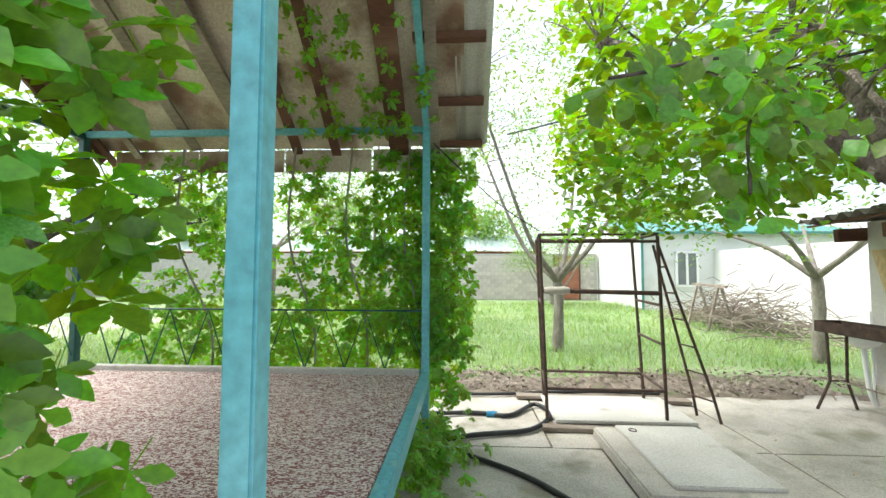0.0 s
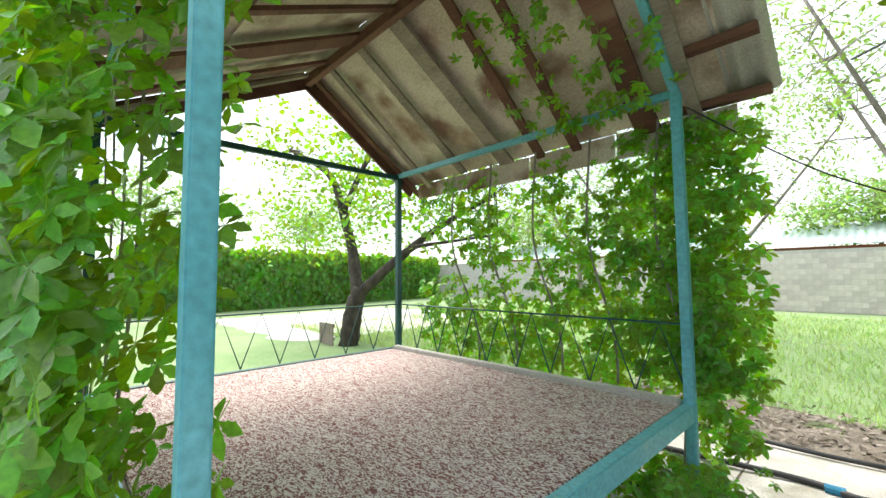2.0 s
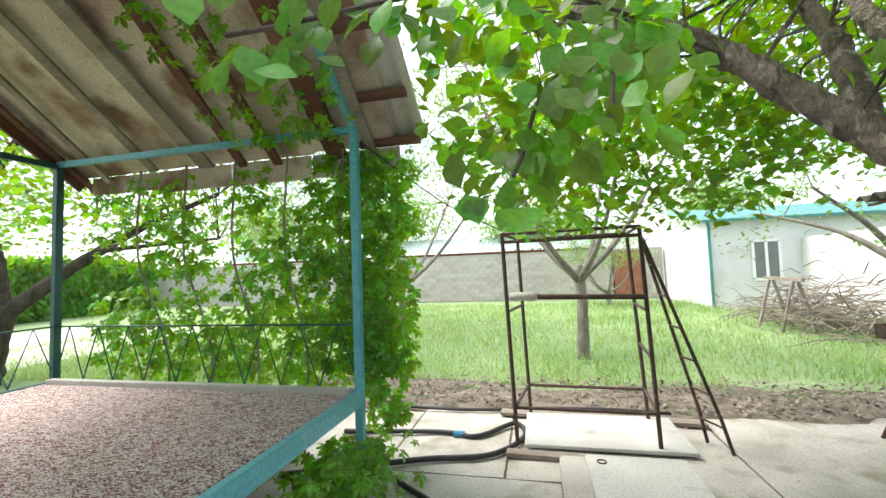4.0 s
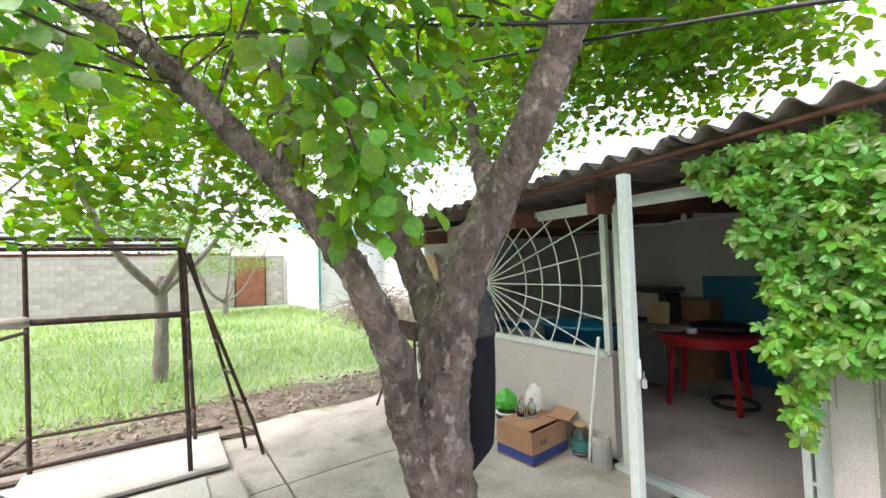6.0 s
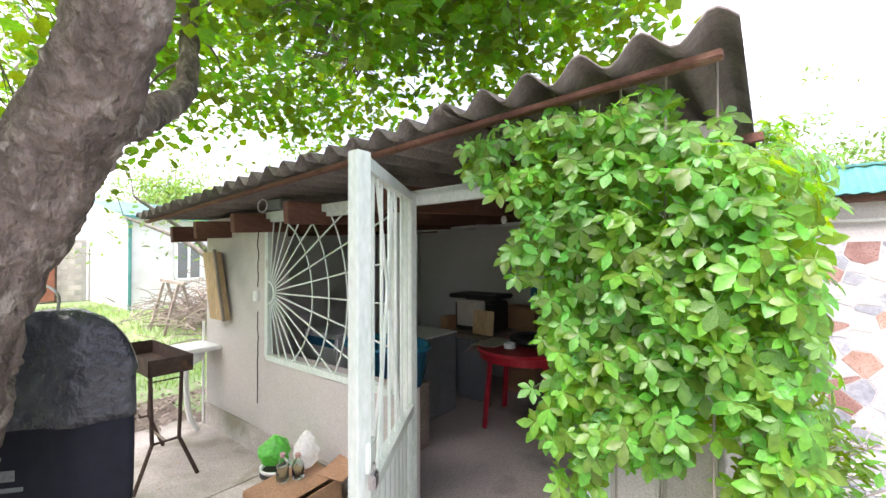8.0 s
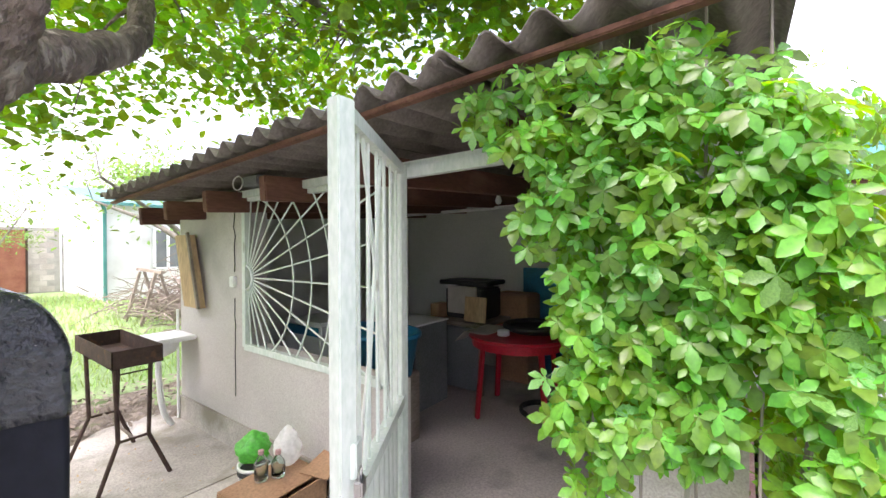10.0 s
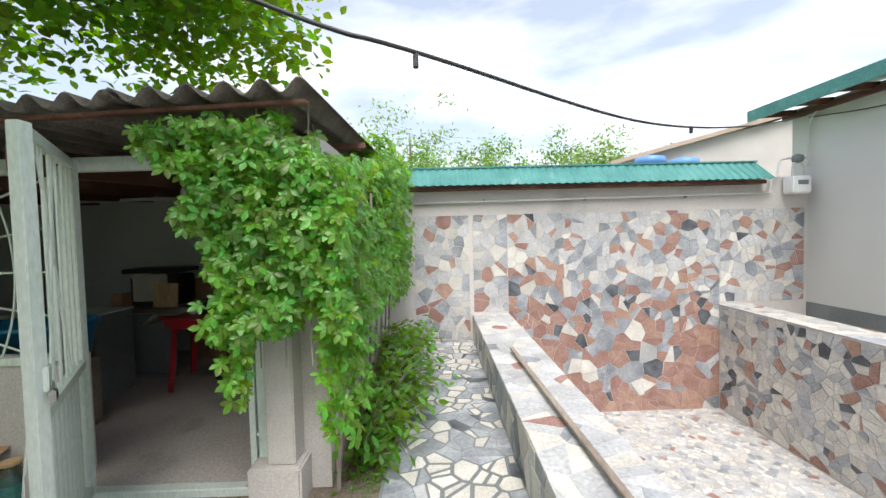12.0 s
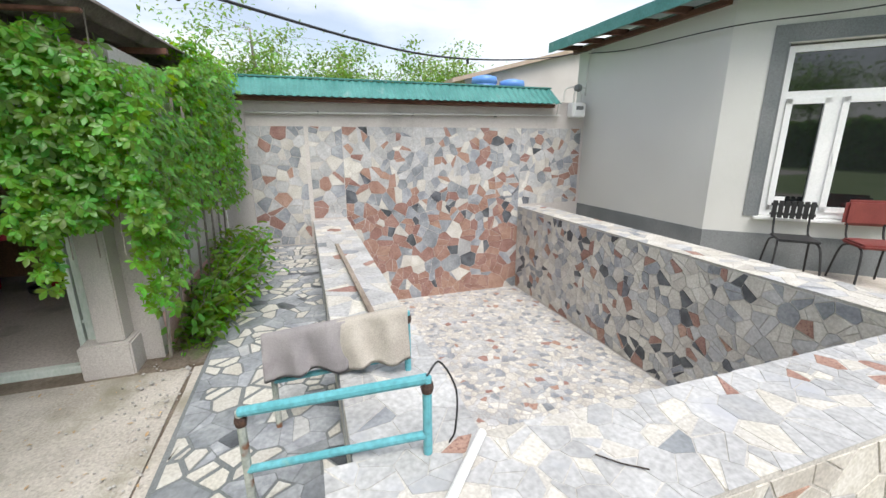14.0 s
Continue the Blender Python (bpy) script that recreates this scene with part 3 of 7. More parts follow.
# ---- shed roof and timber ----
def shed_roof():
    t = thing("shed_roof", "weathered corrugated asbestos-cement roof on brown timber", "roof", kind="structure")
    # five overlapping sheets, waves running from front to back, the roof falling gently to the left
    for k in range(5):
        y0, y1 = 0.34 + k * 0.92, 0.34 + (k + 1) * 0.92 + 0.05
        z0, z1 = 2.225 - 0.042 * k, 2.225 - 0.042 * (k + 1)
        bm = sheet_wave(bmn(), (3.34 + 0.02 * (k % 2), y1, z1 + 0.004 * (k % 2)), (0, y0 - y1, z0 - z1), (3.8, 0, 0.2), 0.175, 0.034, 0.008, rows=4)
        part("sheet", bm, "slate", t, smooth=True)
    for y in (0.56, 1.15, 1.95, 2.75, 3.5, 4.2, 4.75):
        z = 2.02 - 0.036 * y
        bm = beam(bmn(), (3.56, y, z), (7.0, y, z + 0.2), 0.07, 0.15, bev=0.006)
        part("joist", bm, "wood_red", t)
    bm = beam(bmn(), (3.42, 0.38, 2.17), (3.42, 4.95, 1.97), 0.04, 0.022, bev=0.004)
    part("batten", bm, "wood_red", t)
    for x in (4.6, 5.8, 6.8):
        part("batten", beam(bmn(), (x, 0.3, 2.14 + 0.059 * (x - 3.5)), (x, 4.95, 1.97 + 0.059 * (x - 3.5)), 0.05, 0.04), "wood_red", t)
    return t


shed_roof()

# head beam of painted steel over window and door
tagged(part("trim_lintel", beam(beam(bmn(), (3.84, 3.62, 1.965), (3.84, 0.70, 1.985), 0.06, 0.05), (3.80, 1.9, 1.94), (3.80, 0.76, 1.95), 0.04, 0.05), "white_steel"),
       "whitish green painted steel lintel", "lintel", kind="structure")


def sunburst_window():
    t = thing("window_shed", "white painted steel window grille with rays and arcs", "window", (SX, 2.8, 0.8), kind="structure")
    o = base(t)
    x = 3.87
    y0, y1, z0, z1 = 2.06, 3.53, 0.81, 1.94
    for a, b in (((y0, z0), (y1, z0)), ((y0, z1), (y1, z1)), ((y0, z0), (y0, z1)), ((y1, z0), (y1, z1))):
        part("frame", beam(bmn(), Vector((x, *a)) - o, Vector((x, *b)) - o, 0.045, 0.045), "white_steel", t)
    cy, cz = y1 - 0.01, 1.34

    def inside(y, z):
        return y0 < y < y1 and z0 < z < z1

    for k in range(17):
        a = radians(-84 + 168 * k / 16)
        dy, dz = -math.cos(a), math.sin(a)
        ends = []
        if abs(dy) > 1e-4:
            ends.append((y0 - cy) / dy)
        if dz > 1e-4:
            ends.append((z1 - cz) / dz)
        if dz < -1e-4:
            ends.append((z0 - cz) / dz)
        r1 = min(e for e in ends if e > 0)
        p, q = Vector((x + 0.004, cy + 0.09 * dy, cz + 0.09 * dz)), Vector((x + 0.004, cy + r1 * dy, cz + r1 * dz))
        part("ray", tube(bmn(), [p - o, q - o], 0.0065, 6), "white_steel", t)
    for r in (0.09, 0.62, 0.82, 1.02, 1.24):
        run = []
        for k in range(61):
            a = radians(-90 + 3 * k)
            y, z = cy - r * math.cos(a), cz + r * math.sin(a)
            if inside(y, z):
                run.append(Vector((x - 0.006, y, z)) - o)
            else:
                if len(run) > 2:
                    part("arc", tube(bmn(), run, 0.0065 if r > 0.1 else 0.012, 6), "white_steel", t)
                run = []
        if len(run) > 2:
            part("arc", tube(bmn(), run, 0.0065 if r > 0.1 else 0.012, 6), "white_steel", t)


sunburst_window()


def grille_gate():
    t = thing("grille_gate", "open white-green steel grille gate with a padlock", "gate", (3.78, 1.84, 0.0))
    ang = math.atan2(1.33 - 1.84, 2.97 - 3.78)
    m = Matrix.Rotation(ang, 4, "Z")
    L, H = 0.96, 1.98

    def P(u, z, w=0.0):
        return m @ Vector((u, w, z))
    for u, wd in ((0.03, 0.05), (L - 0.03, 0.06)):
        part("stile", beam(bmn(), P(u, 0.05), P(u, H), wd, 0.05, bev=0.004), "white_steel", t)
    for z in (0.08, 0.82, H - 0.03):
        part("rail", beam(bmn(), P(0.055, z), P(L - 0.06, z), 0.045, 0.045), "white_steel", t)
    for k in range(6):
        u = 0.15 + k * 0.125
        part("bar", tube(bmn(), [P(u, 0.84), P(u, H - 0.05)], 0.008, 6), "white_steel", t)
    part("bar", tube(bmn(), [P(0.3, 0.84), P(0.72, H - 0.05)], 0.008, 6), "white_steel", t)
    part("bar", tube(bmn(), [P(0.72, 0.84), P(0.45, H - 0.05)], 0.008, 6), "white_steel", t)
    bm = sheet_wave(bmn(), P(0.06, 0.1, -0.012), P(L - 0.06, 0.1, -0.012) - P(0.06, 0.1, -0.012), (0, 0, 0.7), 0.09, 0.009, 0.003)
    part("panel", bm, "white_steel", t, "ribbed painted steel panel")
    plate = part("lock_plate", box(bmn(), (-0.03, -0.035, -0.05), (0.03, 0.03, 0.05), 0.004, m @ Matrix.Translation((L - 0.05, 0.01, 0.98))), "white_steel", t)
    bm = box(bmn(), (-0.024, -0.012, -0.07), (0.024, 0.012, -0.02), 0.005, m @ Matrix.Translation((L - 0.02, 0.05, 0.96)))
    tube(bm, [m @ Vector((L - 0.02 + 0.016 * math.cos(a), 0.05, 0.94 + 0.03 * math.sin(a))) for a in [math.pi * k / 8 for k in range(9)]], 0.004, 6)
    part("padlock", bm, "chrome", plate, "steel padlock")
    for z in (0.4, 1.6):
        part("hinge", tube(bmn(), [P(-0.012, z - 0.05), P(-0.012, z + 0.05)], 0.012, 8), "white_steel", t)


grille_gate()

# door jamb posts of the shed
for y, nm in ((1.90, "trim_jamb_left"), (0.80, "trim_jamb_right")):
    bm = beam(bmn(), (3.80, y, 0.03), (3.80, y, 1.95), 0.05 if y > 1 else 0.09, 0.05, up=(1, 0, 0), bev=0.004)
    if y < 1:
        beam(bm, (3.80, 0.88, 0.03), (3.80, 0.88, 1.95), 0.035, 0.035)
        beam(bm, (3.80, 0.80, 0.35), (3.80, 0.88, 0.35), 0.02, 0.02)
    structure(nm, bm, "white_steel", "whitish green painted steel door jamb", "jamb")


def red_table():
    t = thing("round_table", "red plastic round table standing in the shed", "table", (5.72, 2.15, 0.03))
    bm = lathe(bmn(), [(0.40, 0.0), (0.455, 0.0), (0.465, 0.012), (0.455, 0.03), (0.2, 0.034), (0.02, 0.034)], 36, (0, 0, 0.70))
    part("tabletop", bm, "red", t, smooth=False)
    bm = bmn()
    lathe(bm, [(0.415, 0.0), (0.43, 0.0), (0.44, 0.075), (0.425, 0.075)], 36, (0, 0, 0.63))
    part("apron", bm, "red", t)
    for k in range(4):
        a = radians(45 + 90 * k + 12)
        c, s = math.cos(a), math.sin(a)
        bm = beam(bmn(), (0.43 * c, 0.43 * s, 0.0), (0.36 * c, 0.36 * s, 0.7), 0.05, 0.035, up=(c, s, 0), bev=0.008)
        part("leg", bm, "red", t)


red_table()


def table_clutter():
    z = 0.766
    t = thing("oil_cloth", "stained beige cloth hanging over the red table", "cloth", (5.6, 2.45, z))
    bm = bmn()
    g = []
    for i in range(10):
        row = []
        for j in range(8):
            u, v = -0.2 + 0.05 * i, -0.15 + 0.05 * j
            r = math.hypot(u - 0.12, v - 0.3 + 0.0)
            zz = 0.004 + 0.01 * noise.noise((u * 9, v * 9, 1)) + (0 if j < 6 else -0.05 * (j - 5))
            row.append(bm.verts.new((u, v, zz + 0.012)))
        g.append(row)
    for i in range(9):
        for j in range(7):
            bm.faces.new((g[i][j], g[i + 1][j], g[i + 1][j + 1], g[i][j + 1]))
    r = bmesh.ops.extrude_face_region(bm, geom=bm.faces[:])
    for v in [e for e in r["geom"] if isinstance(e, bmesh.types.BMVert)]:
        v.co.z -= 0.004
    bmesh.ops.recalc_face_normals(bm, faces=bm.faces[:])
    part("cloth", bm, "rag", t, smooth=True)
    t = thing("steering_ring", "black round basin lying on the red table", "basin", (5.85, 2.05, z))
    bm = bmn()
    tube(bm, [(0.27 * math.cos(a), 0.27 * math.sin(a), 0.055) for a in [2 * math.pi * k / 28 for k in range(29)]], 0.028, 8, cap=False)
    lathe(bm, [(0.2, 0.0), (0.26, 0.02), (0.275, 0.055), (0.265, 0.055), (0.2, 0.012), (0.01, 0.012)], 28)
    part("bowl", bm, "black", t, smooth=True)
    t = thing("ash_tray", "small white round tin on the red table", "tin", (5.52, 2.2, z + 0.002))
    part("cup", lathe(bmn(), [(0.05, 0), (0.055, 0.005), (0.055, 0.045), (0.05, 0.05), (0.045, 0.03), (0.01, 0.028)], 20), "white", t, smooth=True)
    t = thing("hose_coil", "black rubber hose coil on the shed floor", "hose", (5.8, 1.95, 0.03))
    pts = [(0.2 * math.cos(a) * (1 + 0.03 * math.sin(3 * a)), 0.2 * math.sin(a), 0.018 + 0.012 * k / 16) for k, a in enumerate([2 * math.pi * k / 16 for k in range(40)])]
    part("coil", tube(bmn(), pts, 0.014, 8), "black", t, smooth=True)


table_clutter()


def stove_corner():
    # gas stove by the window
    t = thing("gas_stove", "white enamel gas stove with dark knobs", "stove", (5.35, 3.15, 0.03))
    part("body", box(bmn(), (-0.25, -0.27, 0), (0.25, 0.27, 0.80), 0.01), "plinth", t)
    pan = part("control_panel", box(bmn(), (-0.265, -0.27, 0.66), (-0.25, 0.27, 0.80), 0.004), "white", t, "white enamel control panel")
    for k in range(4):
        part("knob", tube(bmn(), [(-0.266, -0.19 + 0.12 * k, 0.73), (-0.295, -0.19 + 0.12 * k, 0.73)], 0.022, 12), "black", pan)
    part("oven_door", box(bmn(), (-0.265, -0.25, 0.1), (-0.25, 0.25, 0.62), 0.006), "black", t)
    part("hob", box(bmn(), (-0.27, -0.28, 0.80), (0.26, 0.28, 0.815), 0.004), "white", t)
    # worktable with cloth and cartons
    t = thing("work_table", "dark wooden side table with panelled front", "table", (6.2, 2.95, 0.03))
    part("tabletop", box(bmn(), (-0.4, -0.35, 0.70), (0.4, 0.35, 0.74), 0.006), "wood_old", t)
    for sx in (-0.36, 0.36):
        for sy in (-0.31, 0.31):
            part("leg", box(bmn(), (sx - 0.025, sy - 0.025, 0), (sx + 0.025, sy + 0.025, 0.70), 0.004), "wood_old", t)
    part("side_panel", box(bmn(), (-0.39, -0.30, 0.05), (-0.37, 0.30, 0.69)), "plinth", t)
    t = thing("oven_box", "old table-top oven under a patterned cloth", "oven", (6.2, 2.95, 0.772))
    part("body", box(bmn(), (-0.2, -0.25, 0), (0.2, 0.25, 0.34), 0.02), "black", t)
    part("cover", box(bmn(), (-0.225, -0.18, 0.06), (-0.205, 0.2, 0.36), 0.006), "rag", t, "pale patterned cloth cover")
    part("lid", box(bmn(), (-0.21, -0.3, 0.37), (0.21, 0.33, 0.42), 0.01), "black", t)
    t = thing("carton", "small brown carton on the side table", "box", (5.95, 3.24, 0.772))
    part("carton_body", box(bmn(), (-0.1, -0.06, 0), (0.1, 0.06, 0.16), 0.004), "carton", t)
    t = thing("carton", "brown cartons stacked against the back wall", "box", (6.62, 2.6, 0.03))
    part("carton_body", box(bmn(), (-0.18, -0.2, 0), (0.18, 0.2, 0.98), 0.008), "carton", t)
    part("carton_flap", box(bmn(), (-0.2, -0.2, 0.99), (0.1, 0.2, 1.0)), "carton", t)
    t = thing("cutting_board", "pale board leaning on the oven", "board", (5.86, 2.72, 0.78))
    part("board", box(bmn(), (-0.01, -0.13, 0), (0.01, 0.13, 0.26), 0.004, Matrix.Rotation(radians(6), 4, "Y")), "wood_pale", t)
    t = thing("blue_panel", "dark blue board leaning on the back wall", "board", (6.82, 2.2, 0.03))
    part("board", box(bmn(), (-0.015, -0.38, 0), (0.015, 0.42, 1.28), 0.004), "blue", t)
    # blue tub and white washer under the window
    t = thing("wash_tub", "blue plastic tub on a low stand", "tub", (4.55, 2.85, 0.03))
    part("stand", box(bmn(), (-0.22, -0.3, 0), (0.22, 0.3, 0.55), 0.01), "wood_old", t)
    bm = bmn()
    tubm = [(0.24, 0.0), (0.28, 0.3), (0.3, 0.3), (0.3, 0.33), (0.27, 0.33), (0.23, 0.03), (0.01, 0.02)]
    lathe(bm, tubm, 24, (0, 0, 0.552))
    for v in bm.verts:
        v.co.y *= 1.45
    part("tub", bm, "blue", t, "bright blue plastic tub", smooth=True)
    t = thing("washing_machine", "white washing machine beside the tub", "washer", (4.75, 3.75, 0.03))
    part("body", box(bmn(), (-0.25, -0.28, 0), (0.25, 0.28, 0.84), 0.02), "white", t)
    part("lid", box(bmn(), (-0.24, -0.27, 0.842), (0.24, 0.27, 0.86), 0.006), "white", t)
    part("control_strip", box(bmn(), (-0.262, -0.26, 0.74), (-0.252, 0.26, 0.82)), "blue", t)
    t = thing("small_fridge", "white refrigerator standing at the door side", "fridge", (5.4, 0.95, 0.03))
    part("body", box(bmn(), (-0.27, -0.28, 0.03), (0.27, 0.28, 1.18), 0.015), "white", t)
    d = part("door", box(bmn(), (-0.26, 0.285, 0.05), (0.26, 0.32, 1.17), 0.012), "white", t)
    part("handle", beam(bmn(), (-0.22, 0.335, 0.7), (-0.22, 0.335, 0.95), 0.02, 0.02), "chrome", d)
    t = thing("hanging_bulb", "bare light bulb hanging from the shed ceiling", "lamp", (5.2, 2.07, 1.95))
    part("cord", tube(bmn(), [(0, 0, 0.14), (0, 0, 0.06)], 0.004, 6), "black", t)
    part("socket", lathe(bmn(), [(0.012, 0.03), (0.018, 0.035), (0.018, 0.065), (0.008, 0.07)], 12), "white", t)
    part("bulb", lathe(bmn(), [(0.004, -0.04), (0.02, -0.03), (0.028, -0.01), (0.02, 0.02), (0.013, 0.03)], 14), "white", t, smooth=True)
    t = thing("ceiling_pipe", "white pipe under the shed roof", "pipe", (6.3, 2.3, 2.0))
    part("pipe", tube(bmn(), [(0, -1.6, 0.03), (0, 1.9, -0.02)], 0.02, 8), "white", t)


stove_corner()


def yellow_cabinet():
    t = thing("yellow_board", "yellow pine board and green sheet hung on the shed corner", "board", (3.80, 4.3, 1.06))
    bm = bmn()
    p = [(-0.0, -0.18, 0.0), (-0.0, 0.02, 0.62), (0.0, 0.28, 0.62), (0.0, 0.1, 0.0)]
    a = [bm.verts.new((x - 0.03, y, z)) for x, y, z in p]
    b = [bm.verts.new((x + 0.03, y, z)) for x, y, z in p]
    bm.faces.new(a), bm.faces.new(b[::-1])
    for i in range(4):
        bm.faces.new((a[i], b[i], b[(i + 1) % 4], a[(i + 1) % 4]))
    part("board", bm, "wood_pale", t)
    part("side_strip", beam(bmn(), (-0.035, -0.19, 0.0), (-0.035, 0.01, 0.64), 0.02, 0.03), "wood_old", t)
    t = thing("wall_switch", "small white wall switch on the shed front", "switch", (SX - 0.001, 3.68, 1.30))
    part("plate", box(bmn(), (-0.03, -0.035, -0.04), (0, 0.035, 0.045), 0.005), "white", t)
    part("rocker", box(bmn(), (-0.034, -0.012, -0.02), (-0.03, 0.012, 0.02)), "white", t)
    # Wall crack below and above the switch, drawn as thin black tubes
    t = thing("wall_crack_cable", "dark crack line running down the shed front", "cable", (SX - 0.004, 3.68, 0.4))
    bm = tube(bmn(), [(0, 0.025 * noise.noise((k * 0.7, 2, 1)), 0.07 * k) for k in range(12)], 0.0035, 5)
    tube(bm, [(0, 0.025 * noise.noise((k * 0.7, 2, 1)), 0.07 * k) for k in range(14, 23)], 0.0035, 5)
    part("cable", bm, "black", t)
    # wash basin on the end of the shed
    t = thing("wash_basin", "white enamel washbasin on a pipe by the shed corner", "washbasin", (3.62, 4.55, 0.0))
    part("bowl", box(bmn(), (-0.24, -0.2, 0.76), (0.24, 0.2, 0.80), 0.012), "white", t)
    part("basin", lathe(bmn(), [(0.05, 0.62), (0.13, 0.66), (0.17, 0.76), (0.16, 0.76), (0.1, 0.68), (0.01, 0.66)], 18), "white", t, smooth=True)
    part("drain_pipe", tube(bmn(), curve_pts([(0, 0, 0.62), (0.0, -0.02, 0.4), (0.03, -0.02, 0.15), (0.1, 0.0, 0.005)]), 0.025, 8), "white", t)
    part("tap_pipe", tube(bmn(), [(0.2, 0.12, 0.0), (0.2, 0.12, 1.0)], 0.012, 8), "white", t)
    t = thing("electric_box", "white electric cable reel under the shed eave", "cable box", (3.80, 3.25, 2.003))
    part("box", box(bmn(), (-0.05, -0.1, 0), (0.05, 0.1, 0.07), 0.006), "plinth", t)
    part("cable", tube(bmn(), [(-0.06 + 0.0 * k, 0.14 + 0.07 * math.cos(0.4 * k), 0.03 + 0.05 * math.sin(0.4 * k)) for k in range(17)], 0.005, 6), "white", t)
    t = thing("drain_hose", "white plastic pipe leaning at the shed door", "pipe", (3.78, 2.12, 0.0))
    part("pipe", tube(bmn(), curve_pts([(-0.05, 0.06, 0.0), (-0.03, 0.04, 0.3), (0.0, 0.0, 0.7), (0.02, -0.02, 0.95)]), 0.013, 8), "white", t, smooth=True)
    t = thing("drain_stub", "grey concrete drain stub at the shed door", "drain", (3.72, 2.06, 0.0))
    part("stub", lathe(bmn(), [(0.07, 0), (0.07, 0.2), (0.055, 0.23), (0.045, 0.2), (0.01, 0.15)], 12), "mortar", t)


yellow_cabinet()


def floor_clutter():
    t = thing("carton", "brown cardboard box with open flaps and a blue print band", "box", (3.51, 2.56, 0.008))
    w, l, h = 0.44, 0.36, 0.245
    m = Matrix.Rotation(radians(5), 4, "Z")
    body = bmn()
    for a, b in (((-w / 2 - 0.0, -l / 2, 0), (-w / 2 + 0.008, l / 2, h)), ((w / 2 - 0.008, -l / 2, 0), (w / 2, l / 2, h)),
                 ((-w / 2, -l / 2, 0), (w / 2, -l / 2 + 0.008, h)), ((-w / 2, l / 2 - 0.008, 0), (w / 2, l / 2, h)), ((-w / 2, -l / 2, 0), (w / 2, l / 2, 0.01))):
        box(body, a, b, 0, m)
    part("carton_body", body, "carton", t)
    part("flap", box(bmn(), (-w / 2, -l / 2 + 0.05, 0), (w / 2 + 0.02, l / 2 - 0.004, 0.006), 0, m @ Matrix.Translation((0, 0, h)) @ Matrix.Rotation(radians(2), 4, "X")), "carton", t)
    part("flap", box(bmn(), (-0.03, -0.16, 0), (0.2, 0.04, 0.006), 0, m @ Matrix.Translation((w / 2 - 0.05, -l / 2 + 0.1, h + 0.012)) @ Matrix.Rotation(radians(-9), 4, "Y") @ Matrix.Rotation(radians(8), 4, "Z")), "carton", t)
    bm = box(bmn(), (-w / 2 - 0.002, -l / 2 - 0.002, 0.012), (-w / 2, l / 2, 0.08), 0, m)
    box(bm, (-w / 2, -l / 2 - 0.002, 0.012), (w / 2, -l / 2, 0.08), 0, m)
    part("print_band", bm, "blue_print", t, "dark blue printed band")
    bm = bmn()
    for k in range(5):
        box(bm, (-w / 2 + 0.1 + 0.018 * k, -l / 2 - 0.002, 0.13), (-w / 2 + 0.105 + 0.018 * k, -l / 2 - 0.0005, 0.17), 0, m)
    part("print_marks", bm, "black", t, "small dark printed marks")
    # glass jar with a green label
    t = thing("glass_jar", "large glass jar with a yellow lid and green label", "jar", (3.77, 2.28, 0.008))
    part("jar", lathe(bmn(), [(0.07, 0), (0.075, 0.01), (0.075, 0.17), (0.045, 0.21), (0.045, 0.225), (0.04, 0.225), (0.04, 0.21), (0.068, 0.165), (0.068, 0.012), (0.01, 0.01)], 20), "bottle", t, smooth=True)
    part("lid", lathe(bmn(), [(0.048, 0.222), (0.05, 0.226), (0.05, 0.243), (0.01, 0.245)], 20), "wood_pale", t, "yellow metal lid")
    part("label", lathe(bmn(), [(0.0762, 0.04), (0.0768, 0.04), (0.0768, 0.12), (0.0762, 0.12)], 20), "green_metal", t, "green paper label")
    # bags on the ground behind and upon the carton

    def bag(nm, label, mat, at, r, hgt, top=None):
        t = thing(nm, label, "bag", at)
        bm = bmn()
        bmesh.ops.create_icosphere(bm, subdivisions=4, radius=1.0)
        for v in bm.verts:
            n = v.co.normalized()
            k = 1 + 0.3 * noise.noise(n * 2.3 + Vector(at)) + 0.22 * abs(noise.noise(n * 5 + Vector(at))) + 0.12 * abs(noise.noise(n * 11 + Vector(at)))
            zz = (n.z * 0.5 + 0.5)
            pinch = 1 - 0.55 * max(0, zz - 0.55) / 0.45
            v.co = Vector((n.x * r * k * pinch, n.y * r * k * pinch, max(0, zz * hgt * (0.9 + 0.1 * k))))
        part("bag", bm, mat, t, smooth=True)
        return t
    b = bag("plastic_bag", "green thin plastic bag on the ground by the shed", "green_plastic", (3.62, 2.98, 0.2), 0.1, 0.2)
    t = thing("bucket", "small white plastic bucket beside the shed wall", "bucket", (3.62, 2.96, 0.006))
    part("bucket", lathe(bmn(), [(0.085, 0), (0.1, 0.18), (0.108, 0.18), (0.108, 0.195), (0.095, 0.195), (0.08, 0.02), (0.01, 0.015)], 20), "white", t, smooth=True)
    part("tie", lathe(bmn(), [(0.101, 0.14), (0.106, 0.145), (0.106, 0.165), (0.101, 0.17)], 20), "black", t, "black band")
    bag("plastic_bag", "crumpled white plastic bag on the carton", "clear_bag", (3.66, 2.66, 0.262), 0.075, 0.24)
    t = thing("plastic_bottle", "clear plastic bottle with a pink cap on the carton", "bottle", (3.48, 2.64, 0.262))
    part("bottle", lathe(bmn(), [(0.035, 0), (0.038, 0.01), (0.038, 0.1), (0.014, 0.14), (0.014, 0.15), (0.01, 0.15), (0.01, 0.14), (0.033, 0.1), (0.033, 0.01), (0.004, 0.008)], 16), "bottle", t, smooth=True)
